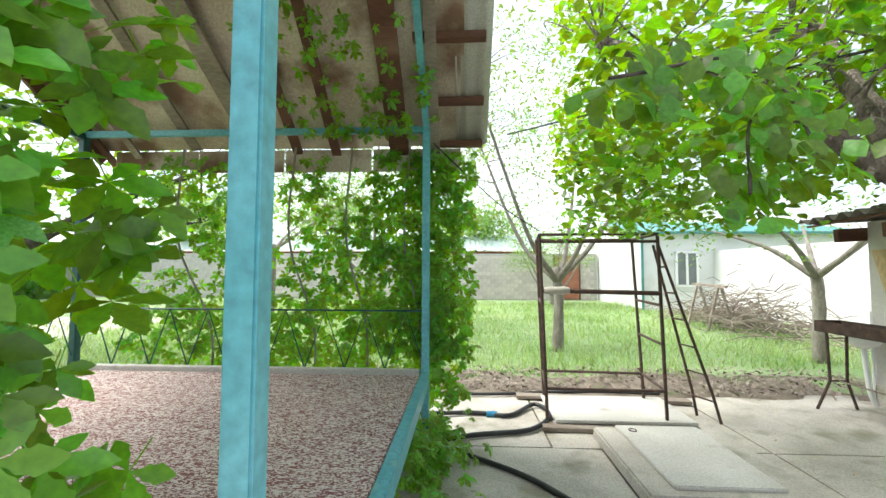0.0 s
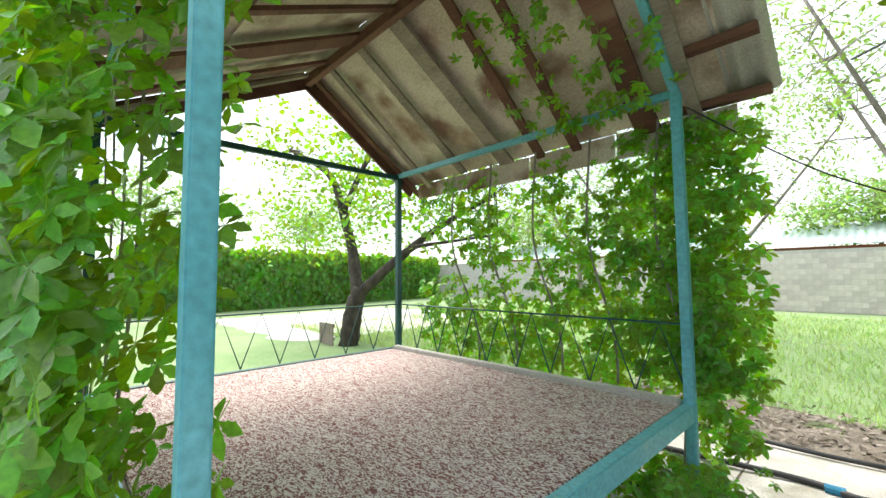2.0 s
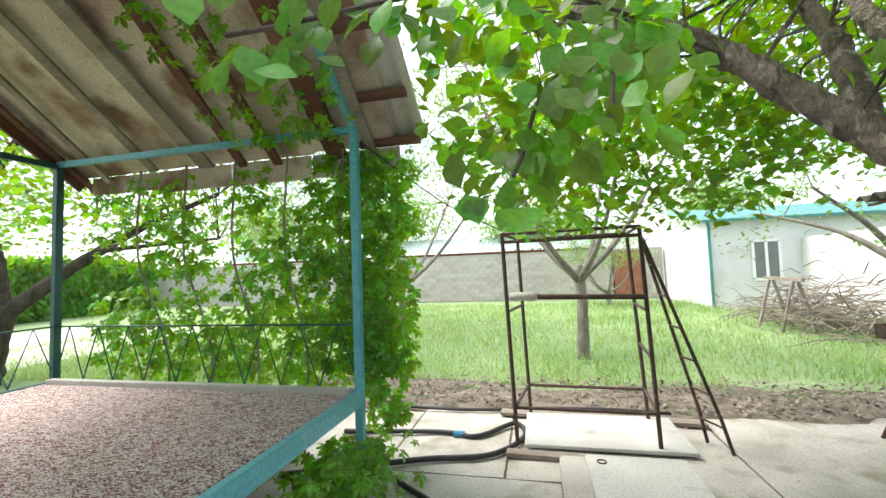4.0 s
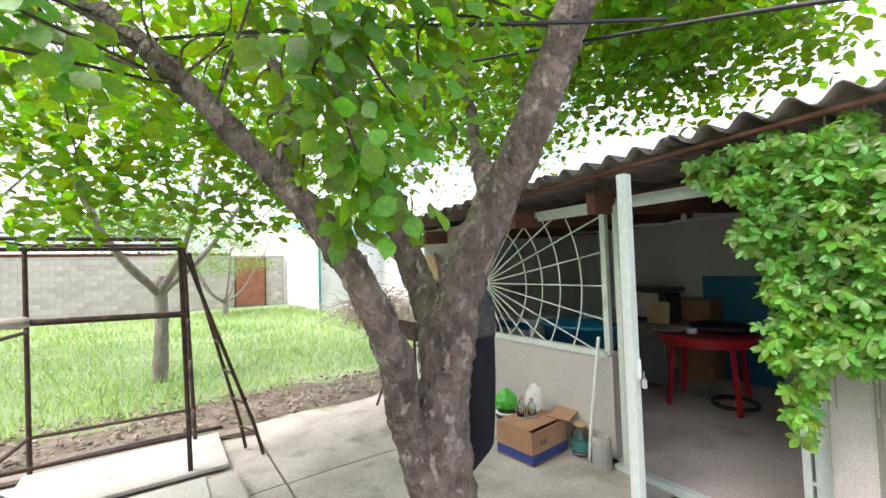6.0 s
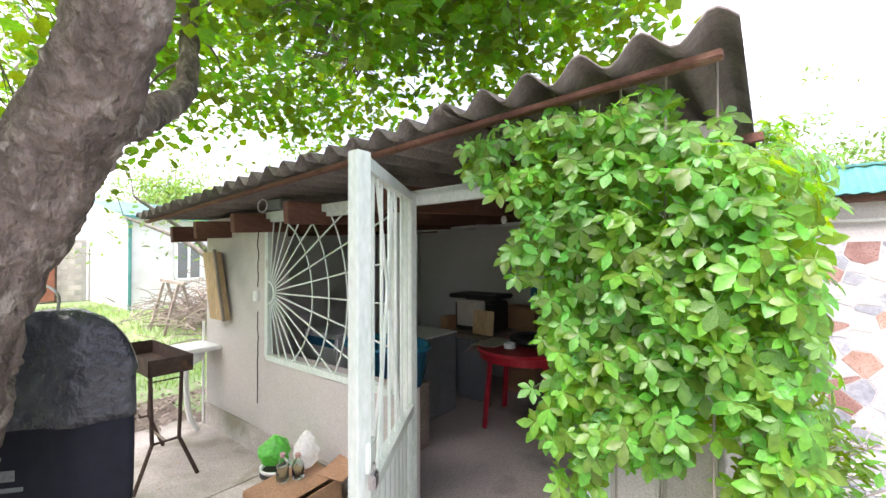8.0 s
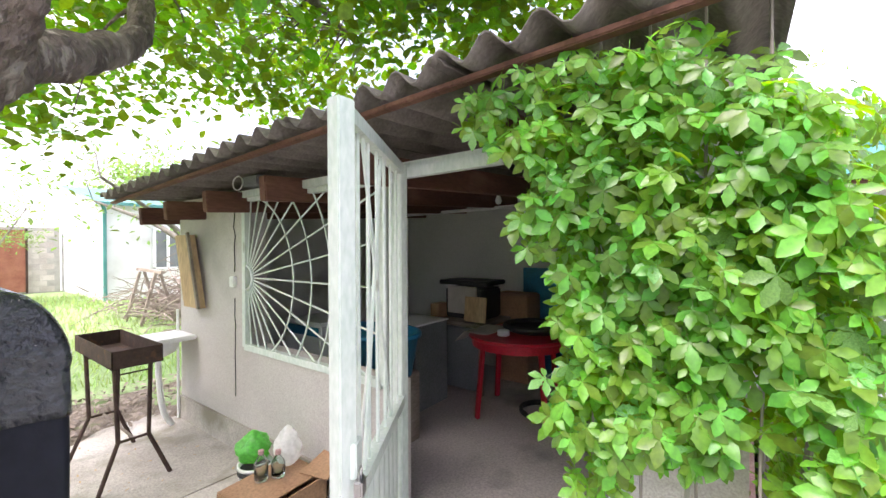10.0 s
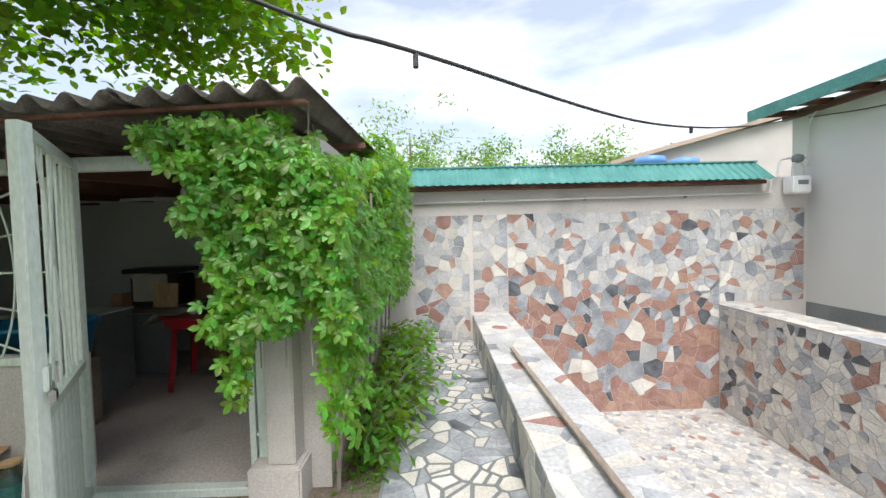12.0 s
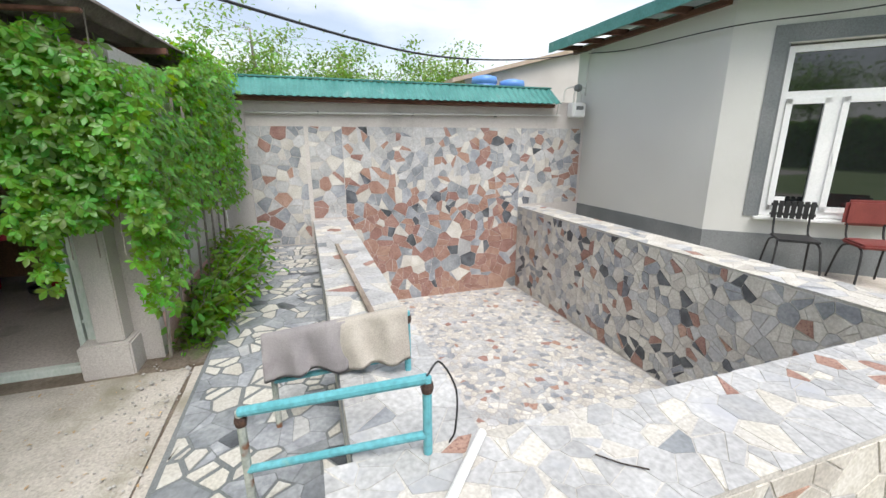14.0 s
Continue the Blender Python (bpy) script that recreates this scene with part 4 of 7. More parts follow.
    part("cap", lathe(bmn(), [(0.016, 0.148), (0.016, 0.168), (0.004, 0.17)], 14), "pink", t)
    t = thing("plastic_bottle", "clear plastic bottle with a pink cap on the carton", "bottle", (3.56, 2.6, 0.262))
    part("bottle", lathe(bmn(), [(0.035, 0), (0.038, 0.01), (0.038, 0.08), (0.014, 0.12), (0.014, 0.13), (0.01, 0.13), (0.01, 0.12), (0.033, 0.08), (0.033, 0.01), (0.004, 0.008)], 16), "bottle", t, smooth=True)
    part("cap", lathe(bmn(), [(0.016, 0.128), (0.016, 0.148), (0.004, 0.15)], 14), "pink", t)


floor_clutter()


def grill():
    t = thing("charcoal_grill", "rusty steel trough grill on four splayed legs", "grill", (3.2, 4.05, 0.006))
    x0, x1, y0, y1, z0, z1 = -0.14, 0.14, -0.43, 0.43, 0.80, 0.915
    bm = bmn()
    for a, b in (((x0, y0, z0), (x1, y1, z0 + 0.006)), ((x0, y0, z0), (x0 + 0.006, y1, z1)), ((x1 - 0.006, y0, z0), (x1, y1, z1)), ((x0, y0, z0), (x1, y0 + 0.006, z1)), ((x0, y1 - 0.006, z0), (x1, y1, z1))):
        box(bm, a, b)
    part("trough", bm, "rust", t)
    for sy in (-1, 1):
        for sx in (-1, 1):
            part("leg", tube(bmn(), [(sx * 0.1, sy * 0.33, 0.80), (sx * 0.085, sy * 0.33, 0.3), (sx * 0.2, sy * 0.36, 0.0)], 0.014, 8), "rust", t)
        part("brace", tube(bmn(), [(-0.09, sy * 0.33, 0.3), (0.09, sy * 0.33, 0.3)], 0.01, 6), "rust", t)
        part("brace", tube(bmn(), [(-0.1, sy * 0.33, 0.74), (0.1, sy * 0.33, 0.74)], 0.006, 6), "rust", t)
    part("stretcher", tube(bmn(), [(0, -0.33, 0.3), (0, 0.33, 0.3)], 0.009, 6), "wood_old", t)


grill()


def coat():
    t = thing("garment_bag", "black garment bag with a clear film top hung on the tree", "garment bag", (2.36, 1.985, 0.42))
    m = Matrix.Rotation(radians(-38), 4, "Z")

    def shape(z):
        # half width and half depth of the bag at height z
        k = z / 1.05
        if k < 0.8:
            w = 0.17 + 0.035 * math.sin(k * 2.6) - 0.1 * max(0.0, 0.12 - k) / 0.12
        else:
            w = 0.2 * math.sqrt(max(0.0, 1 - ((k - 0.8) / 0.21) ** 2)) + 0.008
        return w, 0.045 + 0.02 * math.sin(3.1 * k)

    def shell(z0, z1, grow, n):
        bm = bmn()
        rings = []
        for i in range(n + 1):
            z = z0 + (z1 - z0) * i / n
            w, d = shape(z)
            ring = []
            for k in range(28):
                a = 2 * math.pi * k / 28
                fold = 0.014 * math.sin(5 * a + 1.3 + 0.8 * noise.noise((z * 2, 1, 1))) + 0.02 * noise.noise((3 * a, z * 3.5, 4.0))
                ring.append(bm.verts.new(m @ Vector(((w + grow) * math.cos(a), (d + grow + fold) * math.sin(a), z))))
            rings.append(ring)
        for a, b in zip(rings, rings[1:]):
            for k in range(28):
                bm.faces.new((a[k], a[(k + 1) % 28], b[(k + 1) % 28], b[k]))
        bm.faces.new(rings[0][::-1]), bm.faces.new(rings[-1])
        return bm
    part("bag", shell(0.0, 1.05, 0.0, 30), "coat", t, smooth=True)
    part("film_top", shell(0.72, 1.055, 0.006, 14), "coat_film", t, "shiny clear film cover", smooth=True)
    part("hook", tube(bmn(), curve_pts([(0, 0, 1.05), (0, 0, 1.1), (-0.03, 0.02, 1.13), (-0.07, 0.04, 1.11)], 5), 0.004, 6), "chrome", t)
    bm = bmn()
    box(bm, (-0.13, -0.083, 0.56), (-0.03, -0.081, 0.572), 0, m)
    box(bm, (-0.12, -0.083, 0.59), (-0.05, -0.081, 0.62), 0, m)
    part("print_mark", bm, "plinth", t, "pale printed mark")


coat()

# ---- raised platform with its roof ----
PX0, PX1, PY0, PY1, PZ = -3.97, -1.0, 0.45, 3.17, 0.63


def platform():
    t = thing("platform", "raised teal steel platform with posts and railing", "platform", (0, 0, 0))
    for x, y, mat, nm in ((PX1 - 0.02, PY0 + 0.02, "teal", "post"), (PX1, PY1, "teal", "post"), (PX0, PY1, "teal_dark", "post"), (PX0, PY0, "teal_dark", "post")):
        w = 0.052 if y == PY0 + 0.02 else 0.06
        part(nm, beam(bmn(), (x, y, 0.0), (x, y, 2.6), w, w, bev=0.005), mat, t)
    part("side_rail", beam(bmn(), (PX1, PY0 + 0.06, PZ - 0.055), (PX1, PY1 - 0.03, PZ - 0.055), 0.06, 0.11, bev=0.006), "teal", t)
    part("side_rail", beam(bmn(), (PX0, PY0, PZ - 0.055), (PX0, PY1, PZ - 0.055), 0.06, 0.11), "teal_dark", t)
    part("end_rail", beam(bmn(), (PX0 + 0.03, PY1, PZ - 0.055), (PX1 - 0.03, PY1, PZ - 0.055), 0.06, 0.11), "teal", t)
    part("end_rail", beam(bmn(), (PX0 + 0.03, PY0 + 0.02, PZ - 0.055), (PX1 - 0.04, PY0 + 0.02, PZ - 0.055), 0.06, 0.11), "teal", t)
    part("deck", box(bmn(), (PX0 + 0.03, PY0 + 0.05, PZ - 0.06), (PX1 - 0.03, PY1 - 0.03, PZ - 0.02)), "wood_old", t)
    for k in range(2):
        part("leg", beam(bmn(), (PX1 - 1.0 * (k + 1), PY1, 0), (PX1 - 1.0 * (k + 1), PY1, PZ - 0.11), 0.05, 0.05), "teal", t)
    # head frame
    part("head_rail", beam(bmn(), (PX0, PY1, 2.6), (PX1, PY1, 2.6), 0.04, 0.05), "teal", t)
    part("head_rail", beam(bmn(), (PX0, PY0, 2.6), (PX1, PY0 + 0.02, 2.6), 0.04, 0.05), "teal", t)
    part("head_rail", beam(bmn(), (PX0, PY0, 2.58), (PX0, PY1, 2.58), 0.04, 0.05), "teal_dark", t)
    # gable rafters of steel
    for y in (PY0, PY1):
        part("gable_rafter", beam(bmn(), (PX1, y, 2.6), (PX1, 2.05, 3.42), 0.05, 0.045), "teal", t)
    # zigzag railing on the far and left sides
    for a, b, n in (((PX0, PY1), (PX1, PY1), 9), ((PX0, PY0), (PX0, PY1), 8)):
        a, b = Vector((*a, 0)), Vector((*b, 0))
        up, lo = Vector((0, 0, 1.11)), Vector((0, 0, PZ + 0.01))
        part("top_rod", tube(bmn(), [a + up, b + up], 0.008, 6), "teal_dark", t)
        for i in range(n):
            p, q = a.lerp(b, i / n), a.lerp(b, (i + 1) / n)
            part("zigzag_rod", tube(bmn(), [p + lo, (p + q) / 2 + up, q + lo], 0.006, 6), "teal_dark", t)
    # short brace at the near post
    part("brace", tube(bmn(), [(PX1 - 0.25, PY0 - 0.02, 0.72), (PX1 - 0.04, PY0, 0.6)], 0.012, 8), "teal", t)
    return t


platform()
tagged(part("rug", box(bmn(), (PX0 + 0.05, PY0 + 0.07, PZ - 0.018), (PX1 - 0.035, PY1 - 0.12, PZ - 0.004), 0.004), "rug"), "maroon rug with pale woven flecks on the platform", "rug")
tagged(part("edge_board", box(bmn(), (PX0 + 0.05, PY1 - 0.11, PZ - 0.018), (PX1 - 0.04, PY1 - 0.04, PZ + 0.03), 0.004), "slab"), "pale grey edging board along the platform", "board")


def platform_roof():
    t = thing("platform_roof", "sagging gable roof of pale sheets on brown boards", "roof", (0, 0, 0), kind="structure")
    RY, RZ = 2.05, 3.43
    rnd = random.Random(5)
    for side in (-1, 1):
        slope, run = (0.69, 1.38) if side > 0 else (0.5, 1.86)
        end = Vector((0, side * run, -slope * run))
        # purlins along the roof, their ends standing out of the gable
        for k, f in enumerate((0.12, 0.42, 0.72, 0.97)):
            p = Vector((0, RY + side * run * f, RZ - slope * run * f + 0.05))
            part("purlin", beam(bmn(), p + Vector((-1.05, 0, -0.01)), p + Vector((-0.56 + 0.03 * rnd.random(), 0, -0.01)), 0.07, 0.05), "wood_red", t)
        # boards from ridge to eave
        x = -3.95
        k = 0
        while x < -0.95:
            w = rnd.choice((0.06, 0.08, 0.13, 0.17))
            p = Vector((x + w / 2, RY + side * 0.02, RZ + rnd.uniform(-0.02, 0.0)))
            q = p + end * rnd.uniform(0.94, 1.04) + Vector((rnd.uniform(-0.09, 0.09), 0, rnd.uniform(-0.03, 0.0)))
            part("rafter_board", beam(bmn(), p, q, w, 0.028, up=(rnd.uniform(-0.12, 0.12), 0, 1)), rnd.choice(("wood_red", "wood_red", "wood_old", "wood_tan")), t)
            x += w + rnd.uniform(0.16, 0.42)
        # pale flat sheets laid over the boards
        for k in range(4):
            x0, x1 = -4.05 + 0.83 * k, -4.05 + 0.83 * (k + 1) + 0.04
            for j in range(2):
                f0, f1 = j * 0.5, j * 0.5 + 0.53
                zz = 0.082 + 0.008 * (k % 2) + 0.012 * j
                p0 = Vector((x0, RY + side * run * f0, RZ - slope * run * f0 + zz))
                d = end * (f1 - f0) + Vector((0, 0, rnd.uniform(-0.015, 0.01)))
                if side > 0:
                    bm = sheet_wave(bmn(), p0, (x1 - x0, rnd.uniform(-0.02, 0.02), 0), d, 0.28, 0.003, 0.006, n=16)
                else:
                    bm = sheet_wave(bmn(), p0 + Vector((x1 - x0, 0, 0)), (x0 - x1, 0, 0), d, 0.28, 0.003, 0.006, n=16)
                part("sheet", bm, "sheet", t)
        # a corrugated pale sheet at the open gable
        p0 = Vector((-0.76, RY, RZ + 0.085))
        if side > 0:
            bm = sheet_wave(bmn(), p0, (0.27, 0, 0), end, 0.13, 0.018, 0.006)
        else:
            bm = sheet_wave(bmn(), p0 + Vector((0.27, 0, 0)), (-0.27, 0, 0), end, 0.13, 0.018, 0.006)
        part("corrugated_sheet", bm, "slab", t, "pale grey corrugated sheet", smooth=True)
        # end board of the left gable and a hanging board under the eave
        p = Vector((-4.02, RY, RZ - 0.02))
        part("barge_board", beam(bmn(), p, p + end, 0.03, 0.16), "wood_red", t)
        for k in range(4):
            x0 = -3.9 + 0.8 * k
            y = RY + side * run
            bm = box(bmn(), (x0, y - 0.01, RZ - slope * run - 0.13 + rnd.uniform(-0.05, 0.02)), (x0 + 0.78, y + 0.01, RZ - slope * run + 0.04))
            part("eave_board", bm, "sheet", t)
    part("ridge_beam", beam(bmn(), (-4.0, RY, RZ - 0.04), (-0.56, RY, RZ - 0.04), 0.06, 0.09), "wood_red", t)


platform_roof()

# ---- leaves ----
def leaf_outline(n, length, width, fold=0.12, droop=0.15, saw=0.0, base_w=0.0):
    """A leaf blade lying along +y, folded on its midrib: (verts, faces)."""
    v, f = [], []
    for i in range(n + 1):
        t = i / n
        w = width * 0.5 * (math.sin(math.pi * min(1, t ** 1.35)) ** 0.95 if 0 < t < 1 else 0) + (base_w if i == 0 else 0)
        if saw and 0 < i < n:
            w *= 1 + saw * (0.5 if i % 2 else -0.5)
        z = -droop * length * t * t
        v += [(0, t * length, z), (-w, t * length - (0.03 * length if i % 2 else 0), z + fold * w), (w, t * length - (0.03 * length if i % 2 else 0), z + fold * w)]
    for i in range(n):
        a, b = 3 * i, 3 * i + 3
        f += [(a, b, b + 1, a + 1), (a, a + 2, b + 2, b)]
    return v, f


def creeper_leaf(n, saw, rnd):
    """A palmate leaf of five leaflets on a stalk, about one unit across."""
    V, F = [], []
    for k, (ang, ln) in enumerate(((0, 0.64), (55, 0.56), (-55, 0.56), (116, 0.42), (-116, 0.42))):
        v, f = leaf_outline(n, ln * rnd.uniform(0.92, 1.08), ln * 0.47, 0.25, rnd.uniform(0.05, 0.22), saw)
        m = Matrix.Rotation(radians(-ang + rnd.uniform(-6, 6)), 3, "Z") @ Matrix.Rotation(radians(rnd.uniform(-16, 4)), 3, "X")
        b = len(V)
        V += [tuple(m @ Vector(p) + Vector((0, 0, 0.004 * k))) for p in v]
        F += [tuple(b + i for i in q) for q in f]
    b = len(V)
    V += [(-0.008, 0, 0), (0.008, 0, 0), (0.008, -0.35, 0.12), (-0.008, -0.35, 0.12)]
    F.append((b, b + 1, b + 2, b + 3))
    return V, F


def scatter(name, templates, placed, material, parent=None, label=""):
    """Joins many leaves into one mesh. placed: (template index, 3x3 rotation, scale, place)."""
    VV, FF, off = [], [], 0
    arr = [(np.array(v, dtype=np.float32), f) for v, f in templates]
    for k, rot, s, p in placed:
        v, f = arr[k]
        VV.append(v @ (np.array(rot, dtype=np.float32).T * s) + np.array(p, dtype=np.float32))
        FF += [tuple(i + off for i in q) for q in f]
        off += len(v)
    me = bpy.data.meshes.new(name)
    me.from_pydata(np.concatenate(VV).tolist(), [], FF)
    me.materials.append(M[material])
    me.polygons.foreach_set("use_smooth", [True] * len(me.polygons))
    ob = new(name, me)
    if parent:
        ob.parent = parent
    if label:
        tagged(ob, label)
    return ob


def aim(normal, tip, rnd, loose):
    """Rotation of a leaf whose face looks along normal and whose tip hangs towards tip."""
    n = (Vector(normal) + Vector((rnd.gauss(0, loose), rnd.gauss(0, loose), rnd.gauss(0, loose)))).normalized()
    t = Vector(tip) + Vector((rnd.gauss(0, 0.45), rnd.gauss(0, 0.45), rnd.gauss(0, 0.3)))
    t = (t - n * t.dot(n)).normalized()
    s = t.cross(n)
    return Matrix((s, t, n)).transposed()


RL = random.Random(11)
CREEPER = [creeper_leaf(4, 0.0, RL) for _ in range(5)]
CREEPER_FINE = [creeper_leaf(8, 0.22, RL) for _ in range(5)]
OVATE = [leaf_outline(4, 1.0, RL.uniform(0.62, 0.85), 0.2, RL.uniform(0.1, 0.35)) for _ in range(5)]
NARROW = [leaf_outline(3, 1.0, 0.42, 0.2, 0.25) for _ in range(3)]


def creeper(name, label, zones, count_near, stems, rnd, group="creepers"):
    """zones: (sampler, count, size) where sampler gives place, outward normal. Leaves of the first zone are single parts."""
    t = thing(name, label, "creeper")
    meshes = []
    for k, (v, f) in enumerate(CREEPER_FINE):
        me = bpy.data.meshes.new("leaf")
        me.from_pydata(v, [], f)
        me.materials.append(M["leaf"])
        me.polygons.foreach_set("use_smooth", [True] * len(me.polygons))
        meshes.append(me)
    placed = []
    for zi, (sampler, count, size) in enumerate(zones):
        for i in range(count):
            r = sampler(rnd)
            if r is None:
                continue
            p, n = r
            rot = aim(Vector(n) + Vector((0, 0, 0.5)), (n[0] * 0.3 + rnd.gauss(0, 0.6), n[1] * 0.3, -0.8), rnd, 0.42)
            s = size * rnd.uniform(0.6, 1.25)
            if zi == 0 and i < count_near:
                ob = new("leaf", meshes[rnd.randrange(5)])
                ob.parent = t
                m = rot.to_4x4() @ Matrix.Scale(s, 4)
                m.translation = p
                ob.matrix_basis = m
            else:
                placed.append((rnd.randrange(5), rot, s, p))
    if placed:
        tagged(scatter("foliage", CREEPER if count_near < 1 else CREEPER_FINE, placed, "leaf_m", t), kind="stuff")
    bm = bmn()
    for pts, r in stems:
        tube(bm, curve_pts(pts, 5), r, 5, wob=0.2)
    tagged(part("stem_mass", bm, "bark_grey", t), kind="stuff")
    return t


# creeper on the near long side of the platform, from the ground to the eave
def near_zone(rnd):
    x = -1.13 - 3.9 * rnd.random() ** 1.3
    z = rnd.uniform(0.02, 2.75)
    edge = -1.16 - 0.10 * noise.noise((z * 1.6, 3, 0)) - 0.12 * max(0, z - 1.2) * (z < 2.2)
    if x > edge:
        return None
    y = 0.36 - 0.30 * min(1, max(0, (-1.25 - x) / 0.9)) - 0.16 * rnd.random() ** 1.2 + 0.09 * noise.noise((x * 2, z * 2, 1))
    return (x, y, z), (0.45, -0.9, 0.1)


def near_back(rnd):
    x, z = rnd.uniform(-4.9, -1.22), rnd.uniform(0.02, 2.8)
    return (x, rnd.uniform(0.42, 0.62) - 0.3 * min(1, max(0, (-1.25 - x) / 0.9)), z), (0.3, -0.8, 0.2)


def near_top(rnd):
    # trailing shoots under the eave beside the near post
    x = rnd.uniform(-1.5, -0.96)
    z = 2.05 + rnd.random() ** 0.6 * 0.6
    return (x, rnd.uniform(0.34, 0.6), z), (0.5, -0.8, 0.1)


stems = [([(-1.3 - 0.5 * k, 0.45, 0.0), (-1.25 - 0.5 * k, 0.42, 0.8), (-1.4 - 0.48 * k, 0.48, 1.6), (-1.3 - 0.5 * k, 0.46, 2.6)], 0.006) for k in range(1, 5)]
creeper("creeper_near", "dense green five-leaved creeper climbing the platform side", [(near_zone, 2700, 0.135), (near_back, 1900, 0.15), (near_top, 70, 0.15)], 300, stems, random.Random(2))


# creeper on the far long side and the far corner post
def far_corner(rnd):
    a = rnd.random()
    z = 0.3 + 2.15 * rnd.random()
    w = 0.46 if z > 0.75 else 0.3
    x = -0.95 + rnd.gauss(0, w * 0.5)
    if x > -0.6 or x < -1.9 or (z < 0.7 and (x < -1.0 or rnd.random() < 0.5)):
        return None
    return (x, 3.29 + rnd.uniform(-0.05, 0.25), z), (0.2, -0.9, 0.1)


def far_side(rnd):
    x = rnd.uniform(-3.75, -0.9)
    z = 2.45 - 1.85 * rnd.random() ** 0.85
    keep = 1.3 * noise.noise((x * 1.9, z * 1.5, 7)) + 0.22 * (x + 2.4) + 0.12
    if keep < rnd.uniform(-0.5, 0.35):
        return None
    return (x, 3.3 + rnd.uniform(-0.08, 0.2), z), (0.1, -0.95, 0.1)


def far_foot(rnd):
    return (-1.0 + rnd.gauss(0, 0.17), 2.9 + rnd.gauss(0, 0.28), 0.03 + 0.28 * rnd.random()), (0.5, -0.5, 0.7)


def far_roof(rnd):
    # shoots under the roof sheets
    x = rnd.uniform(-2.0, -1.0)
    f = rnd.random() ** 1.5
    return (x + rnd.gauss(0, 0.08), 3.1 - 1.0 * f, 2.52 + 0.55 * f), (0.2, -0.6, -0.6)


stems = [([(-1.1 - 0.45 * k, 3.3, 0.0), (-1.05 - 0.45 * k, 3.28, 0.9), (-1.2 - 0.5 * k, 3.3, 1.7), (-1.15 - 0.5 * k, 3.28, 2.5)], 0.01) for k in range(5)]
creeper("creeper_far", "green creeper wrapped round the far platform post", [(far_corner, 1350, 0.12), (far_side, 2300, 0.12), (far_foot, 300, 0.12), (far_roof, 110, 0.12)], 0, stems, random.Random(3))


# creeper over the door corner and side wall of the shed
def shed_front(rnd):
    y = rnd.uniform(0.2, 1.25)
    low = (0.72 if y > 0.76 else 1.02) + 0.15 * noise.noise((y * 5, 1, 2))
    z = rnd.uniform(low, 2.08 - 0.26 * min(1, max(0, (0.6 - y) / 0.35)))
    most = 0.84 + 0.13 * (z - 0.7) + 0.07 * noise.noise((z * 4, 0, 5))
    if z > 1.82:
        most += 0.22 * min(1, (z - 1.82) / 0.15)
    if y > most or noise.noise((y * 7, z * 1.4, 9)) < -0.22 - 0.3 * (z - 1.3):
        return None
    return (3.52 - 0.2 * rnd.random() + 0.1 * max(0, 1 - z), y, z), (-0.85, -0.4, 0.1)


def shed_side(rnd):
    x = rnd.uniform(3.4, 6.75)
    z = 0.75 + (1.27 + 0.12 * (x - 3.4)) * rnd.random() ** 0.8 - 0.1 * noise.noise((x * 2.5, 4, 0))
    if x < 4.15 and rnd.random() < 0.3:
        z = rnd.uniform(0.5, 1.0)
    elif z < (1.05 if x < 4.7 else 0.85) and rnd.random() < 0.7:
        return None
    if x < 5.2:
        z -= 0.09 * min(1, (5.2 - x) / 0.9) * max(0, z - 1.2) / 0.8
    if noise.noise((x * 5, z * 1.3, 7)) < -0.2 - 0.25 * (z - 1.3):
        return None
    return (x, 0.38 - (0.22 + 0.12 * max(0, (x - 4.5) / 2.3)) * rnd.random() ** 1.3, z), (-0.3, -0.95, 0.2)


def shed_top(rnd):
    x = rnd.uniform(5.1, 6.7)
    return (x, rnd.uniform(0.16, 0.55), 2.16 + 0.05 * (x - 3.4) + 0.18 * rnd.random()), (-0.2, -0.6, 0.8)


def shed_inner(rnd):
    return (rnd.uniform(3.42, 3.6), rnd.uniform(0.35, 0.92), rnd.uniform(1.1, 2.15)), (-0.8, -0.3, 0.2)


stems = [([(3.75 + 0.35 * k, 0.38, 0.0), (3.8 + 0.36 * k, 0.36, 0.5), (3.7 + 0.33 * k, 0.3, 1.2), (3.85 + 0.3 * k, 0.29, 1.85)], 0.011) for k in range(8)]
stems += [([(3.5, 0.4 + 0.13 * k, 2.2), (3.46, 0.4 + 0.13 * k, 1.7), (3.48, 0.42 + 0.13 * k, 1.1), (3.47, 0.42 + 0.13 * k, 0.85)], 0.004) for k in range(4)]
creeper("creeper_shed", "bright green creeper hanging over the shed door corner", [(shed_front, 2100, 0.096), (shed_side, 4200, 0.1), (shed_top, 260, 0.1), (shed_inner, 260, 0.11)], 280, stems, random.Random(4))


